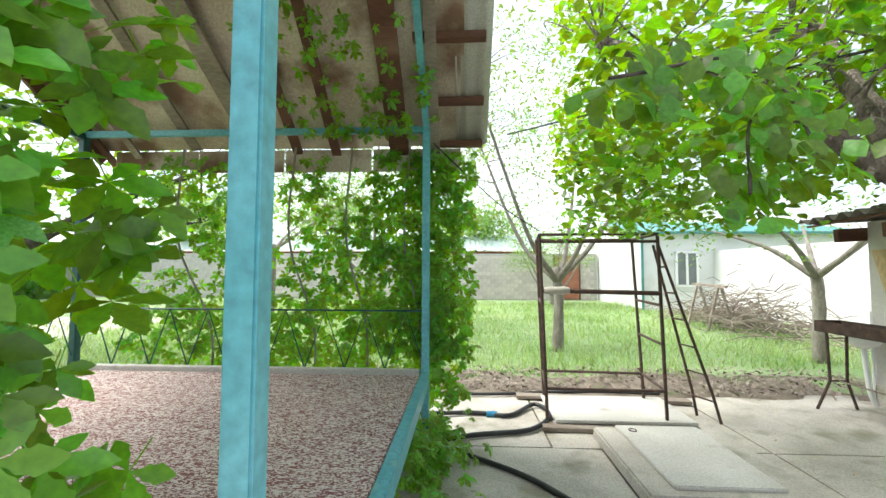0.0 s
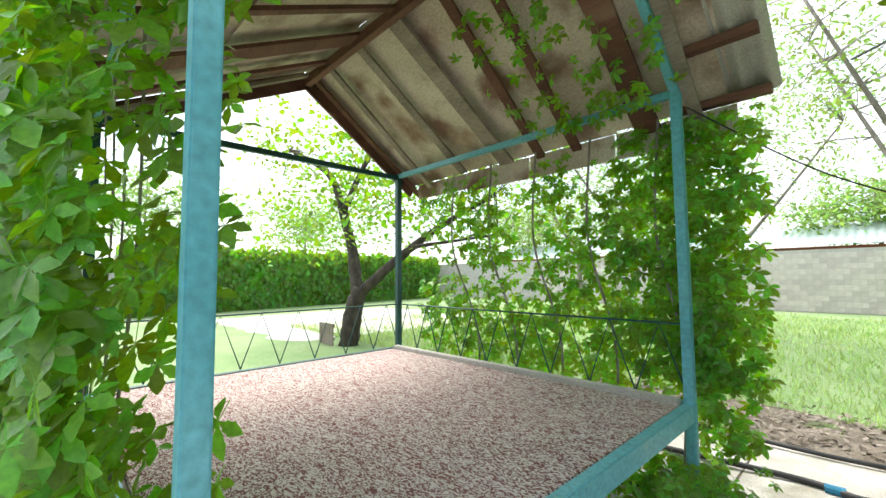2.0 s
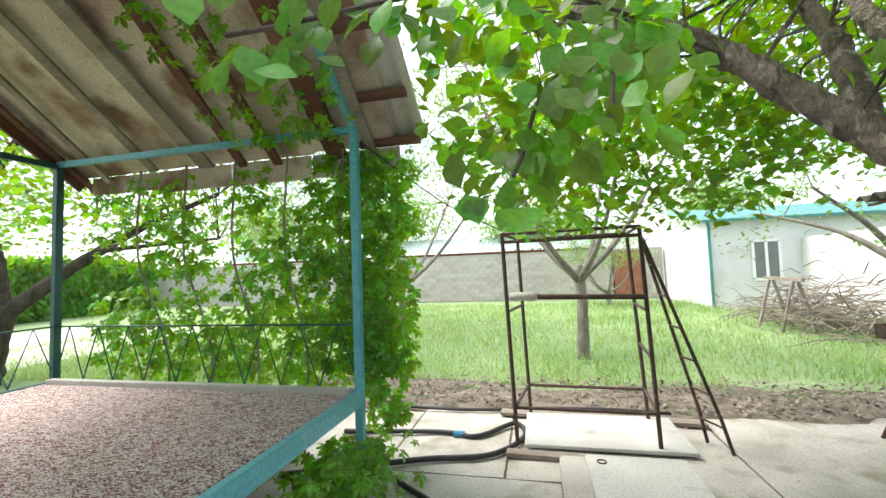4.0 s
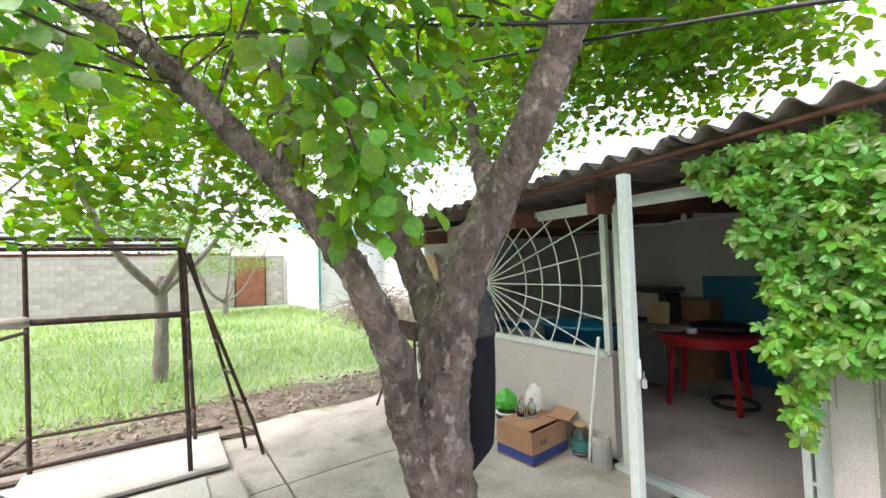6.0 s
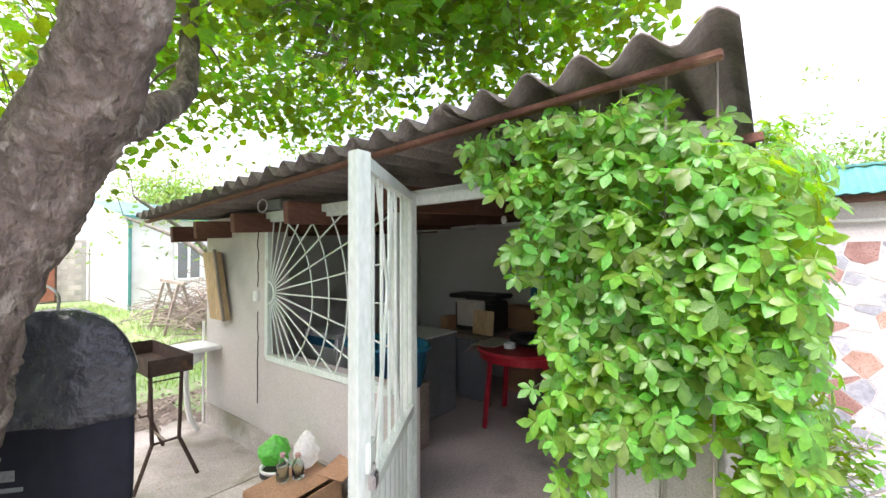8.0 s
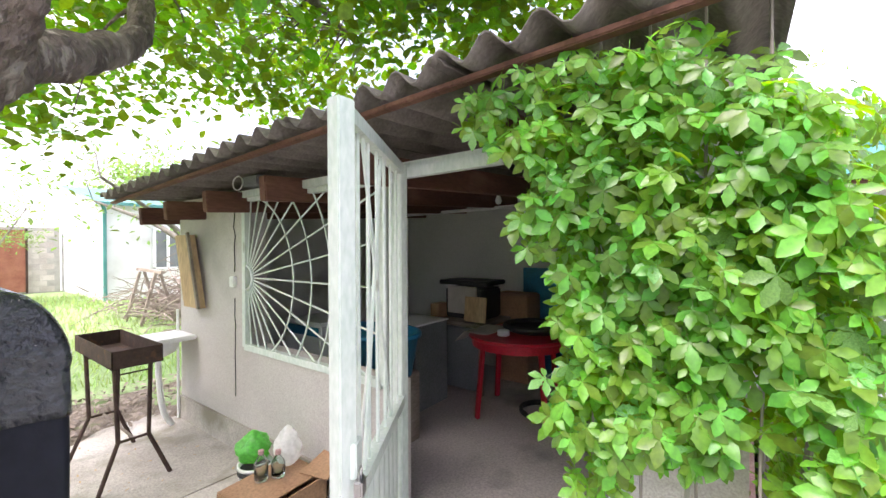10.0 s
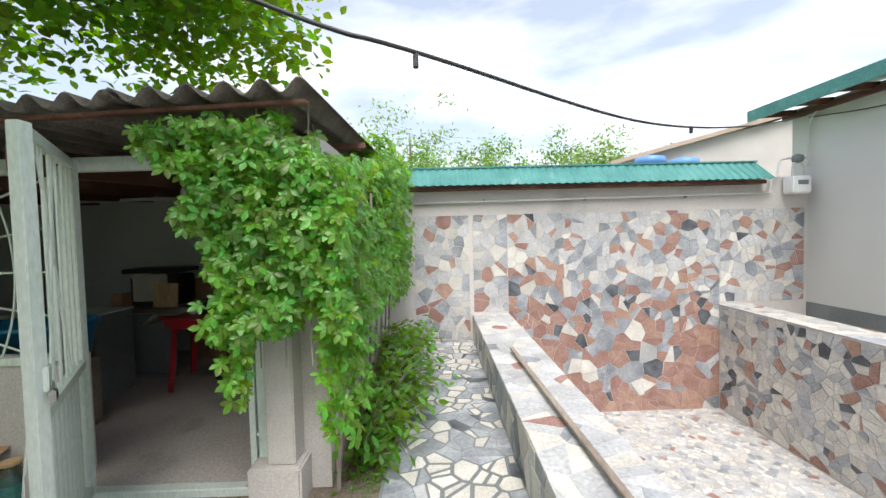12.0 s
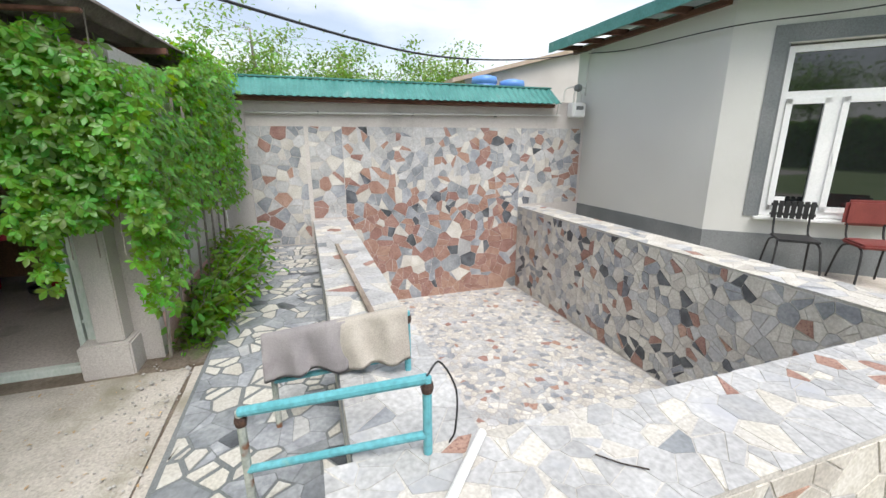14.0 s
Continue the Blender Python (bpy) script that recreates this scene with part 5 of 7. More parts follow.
# ---- bed plants at the shed wall ----
def bed_plants():
    t = thing("bed_shrubs", "leafy green shrubs in the narrow shed bed", "shrub", kind="stuff")
    rnd = random.Random(8)
    placed = []
    bm = bmn()
    for k in range(75):
        x = 3.95 + 2.4 * rnd.random()
        y = 0.30 + rnd.uniform(-0.1, 0.1)
        h = rnd.uniform(0.25, 0.6) * (1.0 if x > 4.2 else 0.6)
        top = Vector((x + rnd.gauss(0, 0.12), y - rnd.uniform(0.0, 0.5) * (1 if x > 4.3 else 0.4), h))
        tube(bm, curve_pts([(x, y, 0), ((x + top.x) / 2, (y + top.y) / 2 + 0.03, h * 0.6), top], 3), 0.004, 4)
        for j in range(34):
            f = rnd.uniform(0.15, 1.05)
            p = Vector((x, y, 0)).lerp(top, f) + Vector((rnd.gauss(0, 0.07), rnd.gauss(0, 0.07), rnd.gauss(0, 0.04)))
            p.z = max(0.02, p.z)
            placed.append((rnd.randrange(3), aim((0, -0.3, 1), (rnd.uniform(-1, 1), rnd.uniform(-1, 1), -0.3), rnd, 0.4), rnd.uniform(0.06, 0.12), p))
    for k in range(420):
        p = (rnd.uniform(3.7, 6.8), rnd.uniform(0.12, 0.4), 0.03 + 0.05 * rnd.random())
        placed.append((rnd.randrange(3), aim((0, 0, 1), (rnd.uniform(-1, 1), rnd.uniform(-1, 1), 0.2), rnd, 0.4), rnd.uniform(0.03, 0.06), p))
    scatter("foliage", NARROW, placed, "leaf_t", t)
    part("stem_mass", bm, "bark_grey", t)


bed_plants()

# ---- trees ----
CLEAR = [((-0.69, -0.15), (-0.1, 0.3)), ((-0.1, 0.3), (0.42, 0.3)), ((0.42, 0.3), (1.25, 0.12)), ((1.25, 0.12), (2.36, 0.47)), ((2.1, 0.4), (0.6, -0.63))]


def near_walk(p, gap):
    """Whether a place lies within gap of the footway at head height."""
    if p.z > 2.25 + gap:
        return False
    q = Vector((p.x, p.y))
    for a, b in CLEAR:
        a, b = Vector(a), Vector(b)
        t = max(0, min(1, (q - a).dot(b - a) / (b - a).length_squared))
        if (q - a.lerp(b, t)).length < gap and abs(p.z - 1.5) < 0.75:
            return True
    return False


def tree(name, label, limbs, seeds, leaf_size, n_twigs, leaves_per, bark, leaf_mat, rnd, templates=None, reach=0.7, keep=None, clear=False):
    """limbs: (points, r0, r1). Twigs grow from the limbs towards the seed places; leaves sit along the twigs."""
    t = thing(name, label, "tree")
    bm = bmn()
    nodes = []
    for pts, r0, r1 in limbs:
        c = curve_pts(pts, 18 if clear else 7)
        tube(bm, c, [r0 + (r1 - r0) * i / (len(c) - 1) for i in range(len(c))], 36 if clear else 14, wob=0.12 if clear else 0.22)
        nodes += c[len(c) // 3:]
    if clear:
        # knobbly bark
        bm.normal_update()
        for v in bm.verts:
            q = Vector((v.co.x * 15, v.co.y * 15, v.co.z * 9))
            v.co += v.normal * (0.013 * noise.noise(q) + 0.009 * noise.noise(q * 2.4))
    part("trunk", bm, bark, t, smooth=True)
    bm = bmn()
    placed = []
    for k in range(n_twigs):
        goal = Vector(seeds(rnd))
        if keep and not keep(goal):
            continue
        start = min(nodes, key=lambda q: (q - goal).length_squared)
        d = goal - start
        mid = start + d * 0.5 + Vector((rnd.gauss(0, 0.1), rnd.gauss(0, 0.1), 0.08 * d.length))
        if not (clear and (near_walk(goal, 0.35) or near_walk(mid, 0.3))):
            if k % 3 == 0:
                tube(bm, curve_pts([start, mid, goal], 4), [0.009, 0.008, 0.007, 0.006, 0.005, 0.005, 0.004, 0.003, 0.002], 4, cap=False)
        for j in range(leaves_per):
            p = goal + Vector((rnd.gauss(0, 1), rnd.gauss(0, 1), rnd.gauss(0, 0.7))) * (reach * 0.33)
            if clear and near_walk(p, 0.33):
                continue
            if keep and not keep(p):
                continue
            rot = aim((rnd.gauss(0, 0.4), rnd.gauss(0, 0.4), 1), (rnd.gauss(0, 0.6), rnd.gauss(0, 0.6), -0.7), rnd, 0.25)
            placed.append((rnd.randrange(len(templates)), rot, leaf_size * rnd.uniform(0.6, 1.3), p))
    if len(bm.verts):
        tagged(part("twig_mass", bm, bark, t, smooth=True), kind="stuff")
    else:
        bm.free()
    tagged(scatter("crown", templates, placed, leaf_mat, t), kind="stuff")
    return t


# the big fork-stemmed fruit tree in the yard
BIG = [
    ([(2.10, 1.68, -0.05), (2.08, 1.69, 0.25), (2.07, 1.72, 0.6), (2.09, 1.75, 1.0)], 0.17, 0.112),
    ([(2.02, 1.70, 0.4), (1.945, 1.77, 0.75), (1.90, 1.775, 0.92), (1.842, 1.725, 1.1), (1.766, 1.706, 1.3), (1.671, 1.733, 1.5), (1.574, 1.838, 1.7), (1.457, 1.96, 1.9), (1.286, 2.05, 2.1), (1.117, 2.117, 2.3), (0.8, 2.35, 2.65), (0.3, 2.8, 3.1)], 0.086, 0.042),
    ([(2.09, 1.76, 1.0), (2.12, 1.87, 1.28), (2.11, 2.03, 1.55), (2.04, 2.07, 1.8), (2.03, 2.2, 2.0), (2.06, 2.39, 2.2), (2.05, 2.57, 2.42), (2.0, 2.75, 2.75), (2.2, 3.2, 3.4)], 0.09, 0.035),
    ([(2.09, 1.76, 0.85), (2.10, 1.70, 1.1), (2.13, 1.66, 1.35), (2.17, 1.61, 1.55), (2.26, 1.54, 1.8), (2.33, 1.44, 2.0), (2.37, 1.32, 2.25), (2.41, 1.22, 2.5), (2.55, 1.12, 2.9), (2.75, 1.1, 3.4), (3.0, 1.3, 3.9)], 0.118, 0.06),
    ([(2.27, 1.53, 1.8), (2.42, 1.77, 2.0), (2.66, 2.1, 2.2), (2.84, 2.36, 2.45), (2.9, 2.5, 3.0)], 0.07, 0.035),
    ([(2.37, 1.32, 2.28), (2.9, 1.7, 2.75), (3.6, 2.5, 3.1), (4.6, 3.2, 3.4)], 0.05, 0.02),
    ([(2.45, 1.18, 2.6), (2.9, 1.15, 2.95), (3.6, 1.2, 3.15), (4.5, 1.35, 3.3)], 0.04, 0.015),
    ([(1.457, 1.96, 1.9), (1.5, 2.2, 2.4), (1.4, 2.5, 3.0)], 0.05, 0.02),
]


def big_crown(rnd):
    k = rnd.random()
    if k < 0.42:     # main crown
        while True:
            p = Vector((rnd.uniform(-1, 1), rnd.uniform(-1, 1), rnd.uniform(-1, 1)))
            if 0.35 < p.length < 1:
                break
        return (2.0 + 2.6 * p.x, 3.1 + 2.5 * p.y, 3.35 + 1.25 * p.z)
    if k < 0.57:     # low hanging skirt on the lawn side
        x = rnd.uniform(-0.1, 1.7)
        return (x, rnd.uniform(1.5, 3.8), rnd.uniform(1.85, 2.75) - 0.1 * noise.noise((x * 2, 1, 1)))
    if k < 0.58:     # shoots over the footway
        return (rnd.uniform(0.5, 1.6), rnd.uniform(0.9, 1.5), rnd.uniform(2.1, 2.6))
    if k < 0.74:     # branch reaching over the shed roof
        return (rnd.uniform(2.9, 5.0), rnd.uniform(0.75, 2.2), rnd.uniform(2.75, 3.7))
    return (rnd.uniform(2.4, 5.2), rnd.uniform(1.3, 5.0), rnd.uniform(2.8, 4.2))


def big_keep(p):
    if p.z < 2.55 and p.x > 1.75 and p.y < 3.2:
        return False
    if p.x > 3.2 and p.z < 2.5:
        return False
    if p.x > 0.45 and p.y < 2.35 and p.z < 2.5:
        return False
    if p.x < -0.35 + 0.14 * p.y:
        return False
    if p.y < 0.9 and p.z < 1.95:
        return False
    return p.z > 1.72


fruit_tree = tree("fruit_tree", "large fork-stemmed tree with rough grey-brown bark", BIG, big_crown, 0.08, 780, 40, "bark", "leaf_t", random.Random(21), OVATE, 0.52, big_keep, True)

bm = tube(bmn(), curve_pts([(2.082, 1.645, 0.92), (2.094, 1.637, 0.97), (2.084, 1.637, 1.02), (2.092, 1.639, 1.09)], 4), [0.003, 0.006, 0.009, 0.011, 0.012, 0.01, 0.008, 0.01, 0.012, 0.011, 0.008, 0.005, 0.002], 6, wob=0.6)
part("bark_split", bm, "black", fruit_tree, "dark split in the bark")


def near_sprig():
    t = thing("hanging_branch", "leafy tree branch hanging over the footway", "branch")
    rnd = random.Random(31)
    placed = []
    for a, mid, e in (((1.1, 2.12, 2.31), (0.35, 1.35, 2.2), (-0.28, 1.0, 1.98)), ((1.1, 2.12, 2.31), (0.45, 1.5, 2.05), (0.28, 1.28, 1.7)), ((0.8, 2.35, 2.65), (0.6, 1.6, 2.25), (0.5, 1.25, 1.8)),
                      ((1.64, 1.77, 1.57), (1.58, 1.45, 1.92), (1.66, 1.32, 1.74)), ((1.5, 1.92, 1.84), (1.42, 1.42, 2.2), (1.5, 1.3, 1.88)), ((1.42, 1.98, 1.95), (1.5, 1.5, 2.35), (1.68, 1.38, 2.12)),
                      ((2.42, 1.22, 2.52), (1.88, 1.45, 2.5), (1.8, 1.38, 2.1)), ((2.42, 1.22, 2.52), (1.75, 1.4, 2.6), (1.4, 1.35, 2.35))):
        c = curve_pts([a, mid, e], 8)
        part("twig", tube(bmn(), c, 0.006, 5), "bark_dark", t)
        for p in c[3:]:
            for j in range(7):
                q = p + Vector((rnd.gauss(0, 0.07), rnd.gauss(0, 0.06), rnd.gauss(-0.02, 0.06)))
                if not near_walk(q, 0.4):
                    placed.append((rnd.randrange(5), aim((rnd.gauss(0, 0.3), -0.7, 0.6), (rnd.gauss(0, 0.5), -0.2, -0.9), rnd, 0.3), rnd.uniform(0.065, 0.11), q))
    tagged(scatter("leaves", OVATE, placed, "leaf_t", t), kind="stuff")


near_sprig()

# dark tree behind the platform
D = [([(-8.0, 4.9, -0.05), (-7.9, 4.95, 0.7), (-7.75, 5.05, 1.2)], 0.22, 0.17),
     ([(-7.8, 5.0, 1.0), (-8.2, 5.1, 2.0), (-8.5, 5.0, 3.0), (-9.0, 4.9, 3.9), (-10.0, 4.4, 4.6)], 0.14, 0.05),
     ([(-8.45, 5.0, 2.9), (-8.0, 5.2, 3.8), (-7.7, 5.6, 4.8)], 0.08, 0.04),
     ([(-7.75, 5.05, 1.1), (-7.2, 5.6, 1.8), (-6.6, 6.3, 2.5), (-5.8, 7.2, 3.2)], 0.12, 0.04),
     ([(-7.0, 5.8, 2.05), (-6.2, 5.9, 2.1), (-5.0, 6.3, 2.2)], 0.05, 0.02)]


def back_crown(rnd):
    return (rnd.uniform(-12, -4.0), rnd.uniform(3.8, 8.0), 2.3 + 3.0 * rnd.random())


tree("dark_tree", "dark-barked leaning tree behind the platform", D, back_crown, 0.13, 330, 20, "bark_dark", "leaf_t", random.Random(22), OVATE, 1.1)


def lawn_tree(name, label, x, y, h, spread, rnd, twigs, fork=0.45):
    limbs = [([(x, y, -0.05), (x + 0.03, y, h * fork * 0.7), (x, y + 0.02, h * (fork + 0.05))], 0.1, 0.075)]
    for k in range(5):
        a = 2 * math.pi * k / 5 + rnd.uniform(-0.3, 0.3)
        limbs.append(([(x, y, h * fork), (x + 0.4 * spread * math.cos(a), y + 0.4 * spread * math.sin(a), h * (fork + 0.17)), (x + spread * math.cos(a), y + spread * math.sin(a), h * rnd.uniform(0.75, 1.0))], 0.055, 0.015))

    def crown(r):
        a, q = r.uniform(0, 6.28), math.sqrt(r.random()) * spread * 1.15
        return (x + q * math.cos(a), y + q * math.sin(a), h * r.uniform(0.55, 1.1))
    return tree(name, label, limbs, crown, 0.09, twigs, 16, "bark_grey", "leaf_far", rnd, NARROW, 0.6)


lawn_tree("lawn_tree", "young grey-barked tree standing on the lawn", 1.0, 7.45, 5.4, 2.0, random.Random(41), 420, 0.23)
lawn_tree("lawn_tree", "thin fruit tree near the platform on the lawn", -3.0, 10.0, 5.4, 2.6, random.Random(42), 520, 0.2)
lawn_tree("lawn_tree", "small sparse fruit tree near the back wall", 3.0, 17.5, 2.9, 1.6, random.Random(43), 330, 0.15)
lawn_tree("lawn_tree", "broad fruit tree beyond the platform", -7.0, 13.0, 4.6, 3.0, random.Random(44), 480)
lawn_tree("lawn_tree", "bare-limbed fruit tree beside the shed", 5.0, 6.8, 3.0, 1.6, random.Random(45), 45)


def far_trees():
    for k, (x, y, h, r) in enumerate(((16.0, 0.5, 5.3, 2.2), (16.1, -2.2, 4.6, 1.5), (15.3, -5.0, 4.5, 1.7), (15.6, -6.2, 4.4, 1.6), (11.0, 27.0, 7.0, 3.5), (0.0, 27.0, 6.0, 3.5), (-9.0, 27.0, 7.0, 4.0), (-18.0, 26.0, 7.0, 4.0), (-30.0, 14.0, 8.0, 4.5), (-30.0, 4.0, 8.0, 4.5))):
        rnd = random.Random(60 + k)
        limbs = [([(x, y, -0.05), (x + 0.1, y, h * 0.4), (x, y + 0.1, h * 0.95)], 0.14, 0.03)]

        def crown(q, x=x, y=y, h=h, r=r):
            v = Vector((q.gauss(0, 0.45), q.gauss(0, 0.45), q.gauss(0, 0.42)))
            return (x + r * v.x, y + r * v.y, max(h * 0.35, h * 0.72 + h * 0.32 * v.z))
        tree("far_tree", "pale green tree rising beyond the boundary wall", limbs, crown, 0.15 if r < 2.5 else 0.26, 170, 32, "bark_grey", "leaf_far", rnd, NARROW, r * 0.36)


far_trees()


def ivy_wall():
    t = thing("ivy_hedge", "tall ivy-covered garden hedge", "hedge", kind="stuff")
    rnd = random.Random(71)
    placed = []
    for k in range(5200):
        y = rnd.uniform(2.0, 20.0)
        z = rnd.uniform(0.0, 2.9 + 0.3 * noise.noise((y, 0, 0)))
        x = -19.0 - 0.12 * y + rnd.uniform(-0.3, 0.1) + 0.25 * noise.noise((y, z, 0))
        placed.append((rnd.randrange(5), aim((1, -0.1, 0.2), (0.2, 0, -1), rnd, 0.3), rnd.uniform(0.16, 0.3), (x, y, z)))
    scatter("foliage", OVATE, placed, "leaf_t", t)
    bm = bmn()
    for k in range(9):
        box(bm, (-20.9 - 0.12 * (2 + 2 * k), 2 + 2 * k, 0), (-19.4 - 0.12 * (2 + 2 * k), 4 + 2 * k, 2.7))
    part("core", bm, "leaf_t", t)


ivy_wall()


def grass():
    t = thing("grass", "short bright green grass on the lawn", "grass", kind="stuff")
    rnd = random.Random(81)
    V, F = [], []
    n = 0
    while n < 30000:
        x, y = rnd.uniform(-12, 7.2), 5.3 + 13 * rnd.random() ** 1.7
        edge = 5.75 + 0.35 * noise.noise((x * 0.9, 2, 0)) + (0.5 if x > 2.5 else 0)
        if y < edge and not (x < -3.2):
            if rnd.random() > 0.03:
                continue
        h = rnd.uniform(0.05, 0.13) * (1.3 + noise.noise((x * 0.7, y * 0.7, 4)))
        a = rnd.uniform(0, 6.28)
        w = 0.006 + 0.0007 * y
        c, s = math.cos(a) * w, math.sin(a) * w
        lx, ly = rnd.gauss(0, 0.4) * h, rnd.gauss(0, 0.4) * h
        b = len(V)
        V += [(x - c, y - s, -0.025), (x + c, y + s, -0.025), (x + lx, y + ly, h - 0.02)]
        F.append((b, b + 1, b + 2))
        n += 1
    me = bpy.data.meshes.new("blades")
    me.from_pydata(V, [], F)
    me.materials.append(M["grass"])
    ob = new("blades", me)
    ob.parent = t


grass()


def litter():
    t = thing("leaf_litter", "dry leaf litter and clods on the soil strip", "litter", kind="stuff")
    rnd = random.Random(82)
    placed = []
    for k in range(2600):
        x, y = rnd.uniform(-2.9, 4.5), rnd.uniform(4.75, 6.0)
        placed.append((rnd.randrange(3), aim((0, 0, 1), (rnd.uniform(-1, 1), rnd.uniform(-1, 1), 0), rnd, 0.35), rnd.uniform(0.04, 0.09), (x, y, 0.02 + 0.05 * rnd.random())))
    scatter("dry_leaves", NARROW, placed, "wood_old", t)
    t = thing("fallen_leaves", "scattered pale fallen petals and leaves on the concrete", "litter", kind="stuff")
    placed = []
    for k in range(900):
        x, y = rnd.uniform(-0.8, 3.7), rnd.uniform(0.15, 4.7)
        placed.append((rnd.randrange(3), aim((0, 0, 1), (rnd.uniform(-1, 1), rnd.uniform(-1, 1), 0), rnd, 0.1), rnd.uniform(0.012, 0.035), (x, y, 0.016)))
    scatter("petals", NARROW, placed, "wood_pale", t)

    t = thing("gravel", "loose pebbles and mortar crumbs beside the paving strip", "gravel", kind="stuff")
    bm = bmn()
    for k in range(150):
        x = rnd.uniform(2.3, 3.7)
        y, r = 0.2 + abs(rnd.gauss(0, 0.16)), rnd.uniform(0.003, 0.01) * (1.8 if rnd.random() < 0.08 else 1)
        g = bmesh.ops.create_icosphere(bm, subdivisions=1, radius=r)
        for v in g["verts"]:
            v.co = Vector((v.co.x * rnd.uniform(0.8, 1.3) + x, v.co.y * rnd.uniform(0.8, 1.2) + y, v.co.z * 0.6 + 0.008 + r * 0.4))
    part("pebbles", bm, "mortar", t)


litter()

# ---- garden things ----
def scaffold():
    t = thing("scaffold_frame", "rusty dark steel scaffold frame standing on a slab", "scaffold", (0, 0, 0))
    FL, FR, BL, BR = (0.10, 3.85), (1.2, 3.84), (0.2, 4.55), (1.27, 4.5)
    tops = {FL: (0.04, 3.87), FR: (1.13, 3.8), BL: (0.14, 4.6), BR: (1.18, 4.52)}
    z0, z1 = 0.05, 1.79

    def at(c, z):
        f = z / z1
        a, b = c, tops[c]
        return Vector((a[0] + (b[0] - a[0]) * f, a[1] + (b[1] - a[1]) * f, z))
    for c in tops:
        part("leg", tube(bmn(), [at(c, z0), at(c, z1)], 0.017, 8), "rust", t)
    for z, pairs in ((z1, ((FL, FR), (BL, BR), (FL, BL), (FR, BR))), (1.72, ((FL, FR),)), (1.25, ((FL, FR),)), (0.32, ((FL, FR), (BL, BR), (FL, BL), (FR, BR))), (1.12, ((FL, BL), (FR, BR))), (0.75, ((FR, BR),))):
        for a, b in pairs:
            part("crossbar", tube(bmn(), [at(a, z), at(b, z - (0.02 if z == 1.25 else 0))], 0.022 if z == 1.25 else 0.014, 8), "rust", t)
    w = part("wrap", lathe(bmn(), [(0.03, -0.12), (0.04, -0.06), (0.035, 0.0), (0.042, 0.07), (0.028, 0.12)], 10), "rag", t, "grey cloth wrapped round the bar", smooth=True)
    w.matrix_basis = Matrix.Translation((0.2, 3.85, 1.25)) @ Matrix.Rotation(radians(90), 4, "Y")
    t = thing("steel_ladder", "narrow rusty steel ladder leaning on the scaffold", "ladder", (0, 0, 0))
    a0, a1 = Vector((1.72, 3.9, 0.01)), Vector((1.62, 4.12, 0.01))
    b0, b1 = Vector((1.16, 3.86, 1.7)), Vector((1.2, 4.05, 1.7))
    for a, b in ((a0, b0), (a1, b1)):
        part("stile", tube(bmn(), [a, a.lerp(b, 0.15) + Vector((0.015, 0, 0)), b], 0.014, 8), "rust", t)
    for k in range(6):
        f = 0.12 + 0.15 * k
        part("rung", tube(bmn(), [a0.lerp(b0, f), a1.lerp(b1, f)], 0.009, 6), "rust", t)


scaffold()


def slabs():
    t = thing("slab_board", "pale cement board lying under the scaffold", "slab", (0, 0, 0))
    part("board", box(bmn(), (0.16, 3.78, 0.028), (1.45, 4.55, 0.055), 0.004), "slab", t)
    part("plank", beam(bmn(), (0.02, 3.66, 0.03), (1.48, 3.58, 0.03), 0.1, 0.035, bev=0.004), "wood_old", t, "grey weathered plank")
    part("plank", beam(bmn(), (-0.1, 4.6, 0.03), (1.75, 4.5, 0.03), 0.13, 0.03), "wood_old", t, "grey weathered plank")
    t = thing("well_cover", "raised concrete well curb with a pale lid", "well cover", (0, 0, 0))
    part("curb", box(bmn(), (0.42, 2.42, 0.0), (1.48, 3.52, 0.10), 0.015), "concrete", t)
    part("lid", box(bmn(), (0.60, 2.5, 0.10), (1.27, 3.5, 0.125), 0.006), "slab", t, "pale grey cement lid")
    part("ring", tube(bmn(), [(0.7 + 0.03 * math.cos(a), 3.38 + 0.03 * math.sin(a), 0.128) for a in [6.2832 * k / 12 for k in range(13)]], 0.005, 6), "rust", t)


slabs()


def hoses():
    for pts, r in (([(-1.5, 3.9, 0.03), (-0.6, 4.0, 0.03), (-0.25, 3.95, 0.03), (0.05, 4.3, 0.03), (0.15, 4.0, 0.03), (-0.1, 3.6, 0.03), (-0.6, 3.45, 0.03), (-1.2, 3.2, 0.03), (-1.6, 3.05, 0.03)], 0.022),
                   ([(-1.6, 4.7, 0.03), (-0.5, 4.62, 0.03), (0.3, 4.75, 0.03), (0.9, 4.7, 0.06), (1.5, 4.65, 0.06)], 0.018),
                   ([(-0.7, 3.1, 0.028), (-0.25, 2.75, 0.028), (0.1, 2.3, 0.028), (0.5, 1.9, 0.028), (0.9, 1.2, 0.028)], 0.02)):
        t = thing("hose", "black rubber hose lying across the yard", "hose", group="garden hoses")
        part("hose", tube(bmn(), curve_pts(pts, 7), r, 8), "black", t, smooth=True)
    t = thing("hose_joint", "blue hose coupling on the black hose", "coupling", (-0.42, 3.97, 0.03))
    part("coupling", tube(bmn(), [(-0.05, 0, 0), (0.05, 0, 0)], 0.03, 10), "blue", t)


hoses()


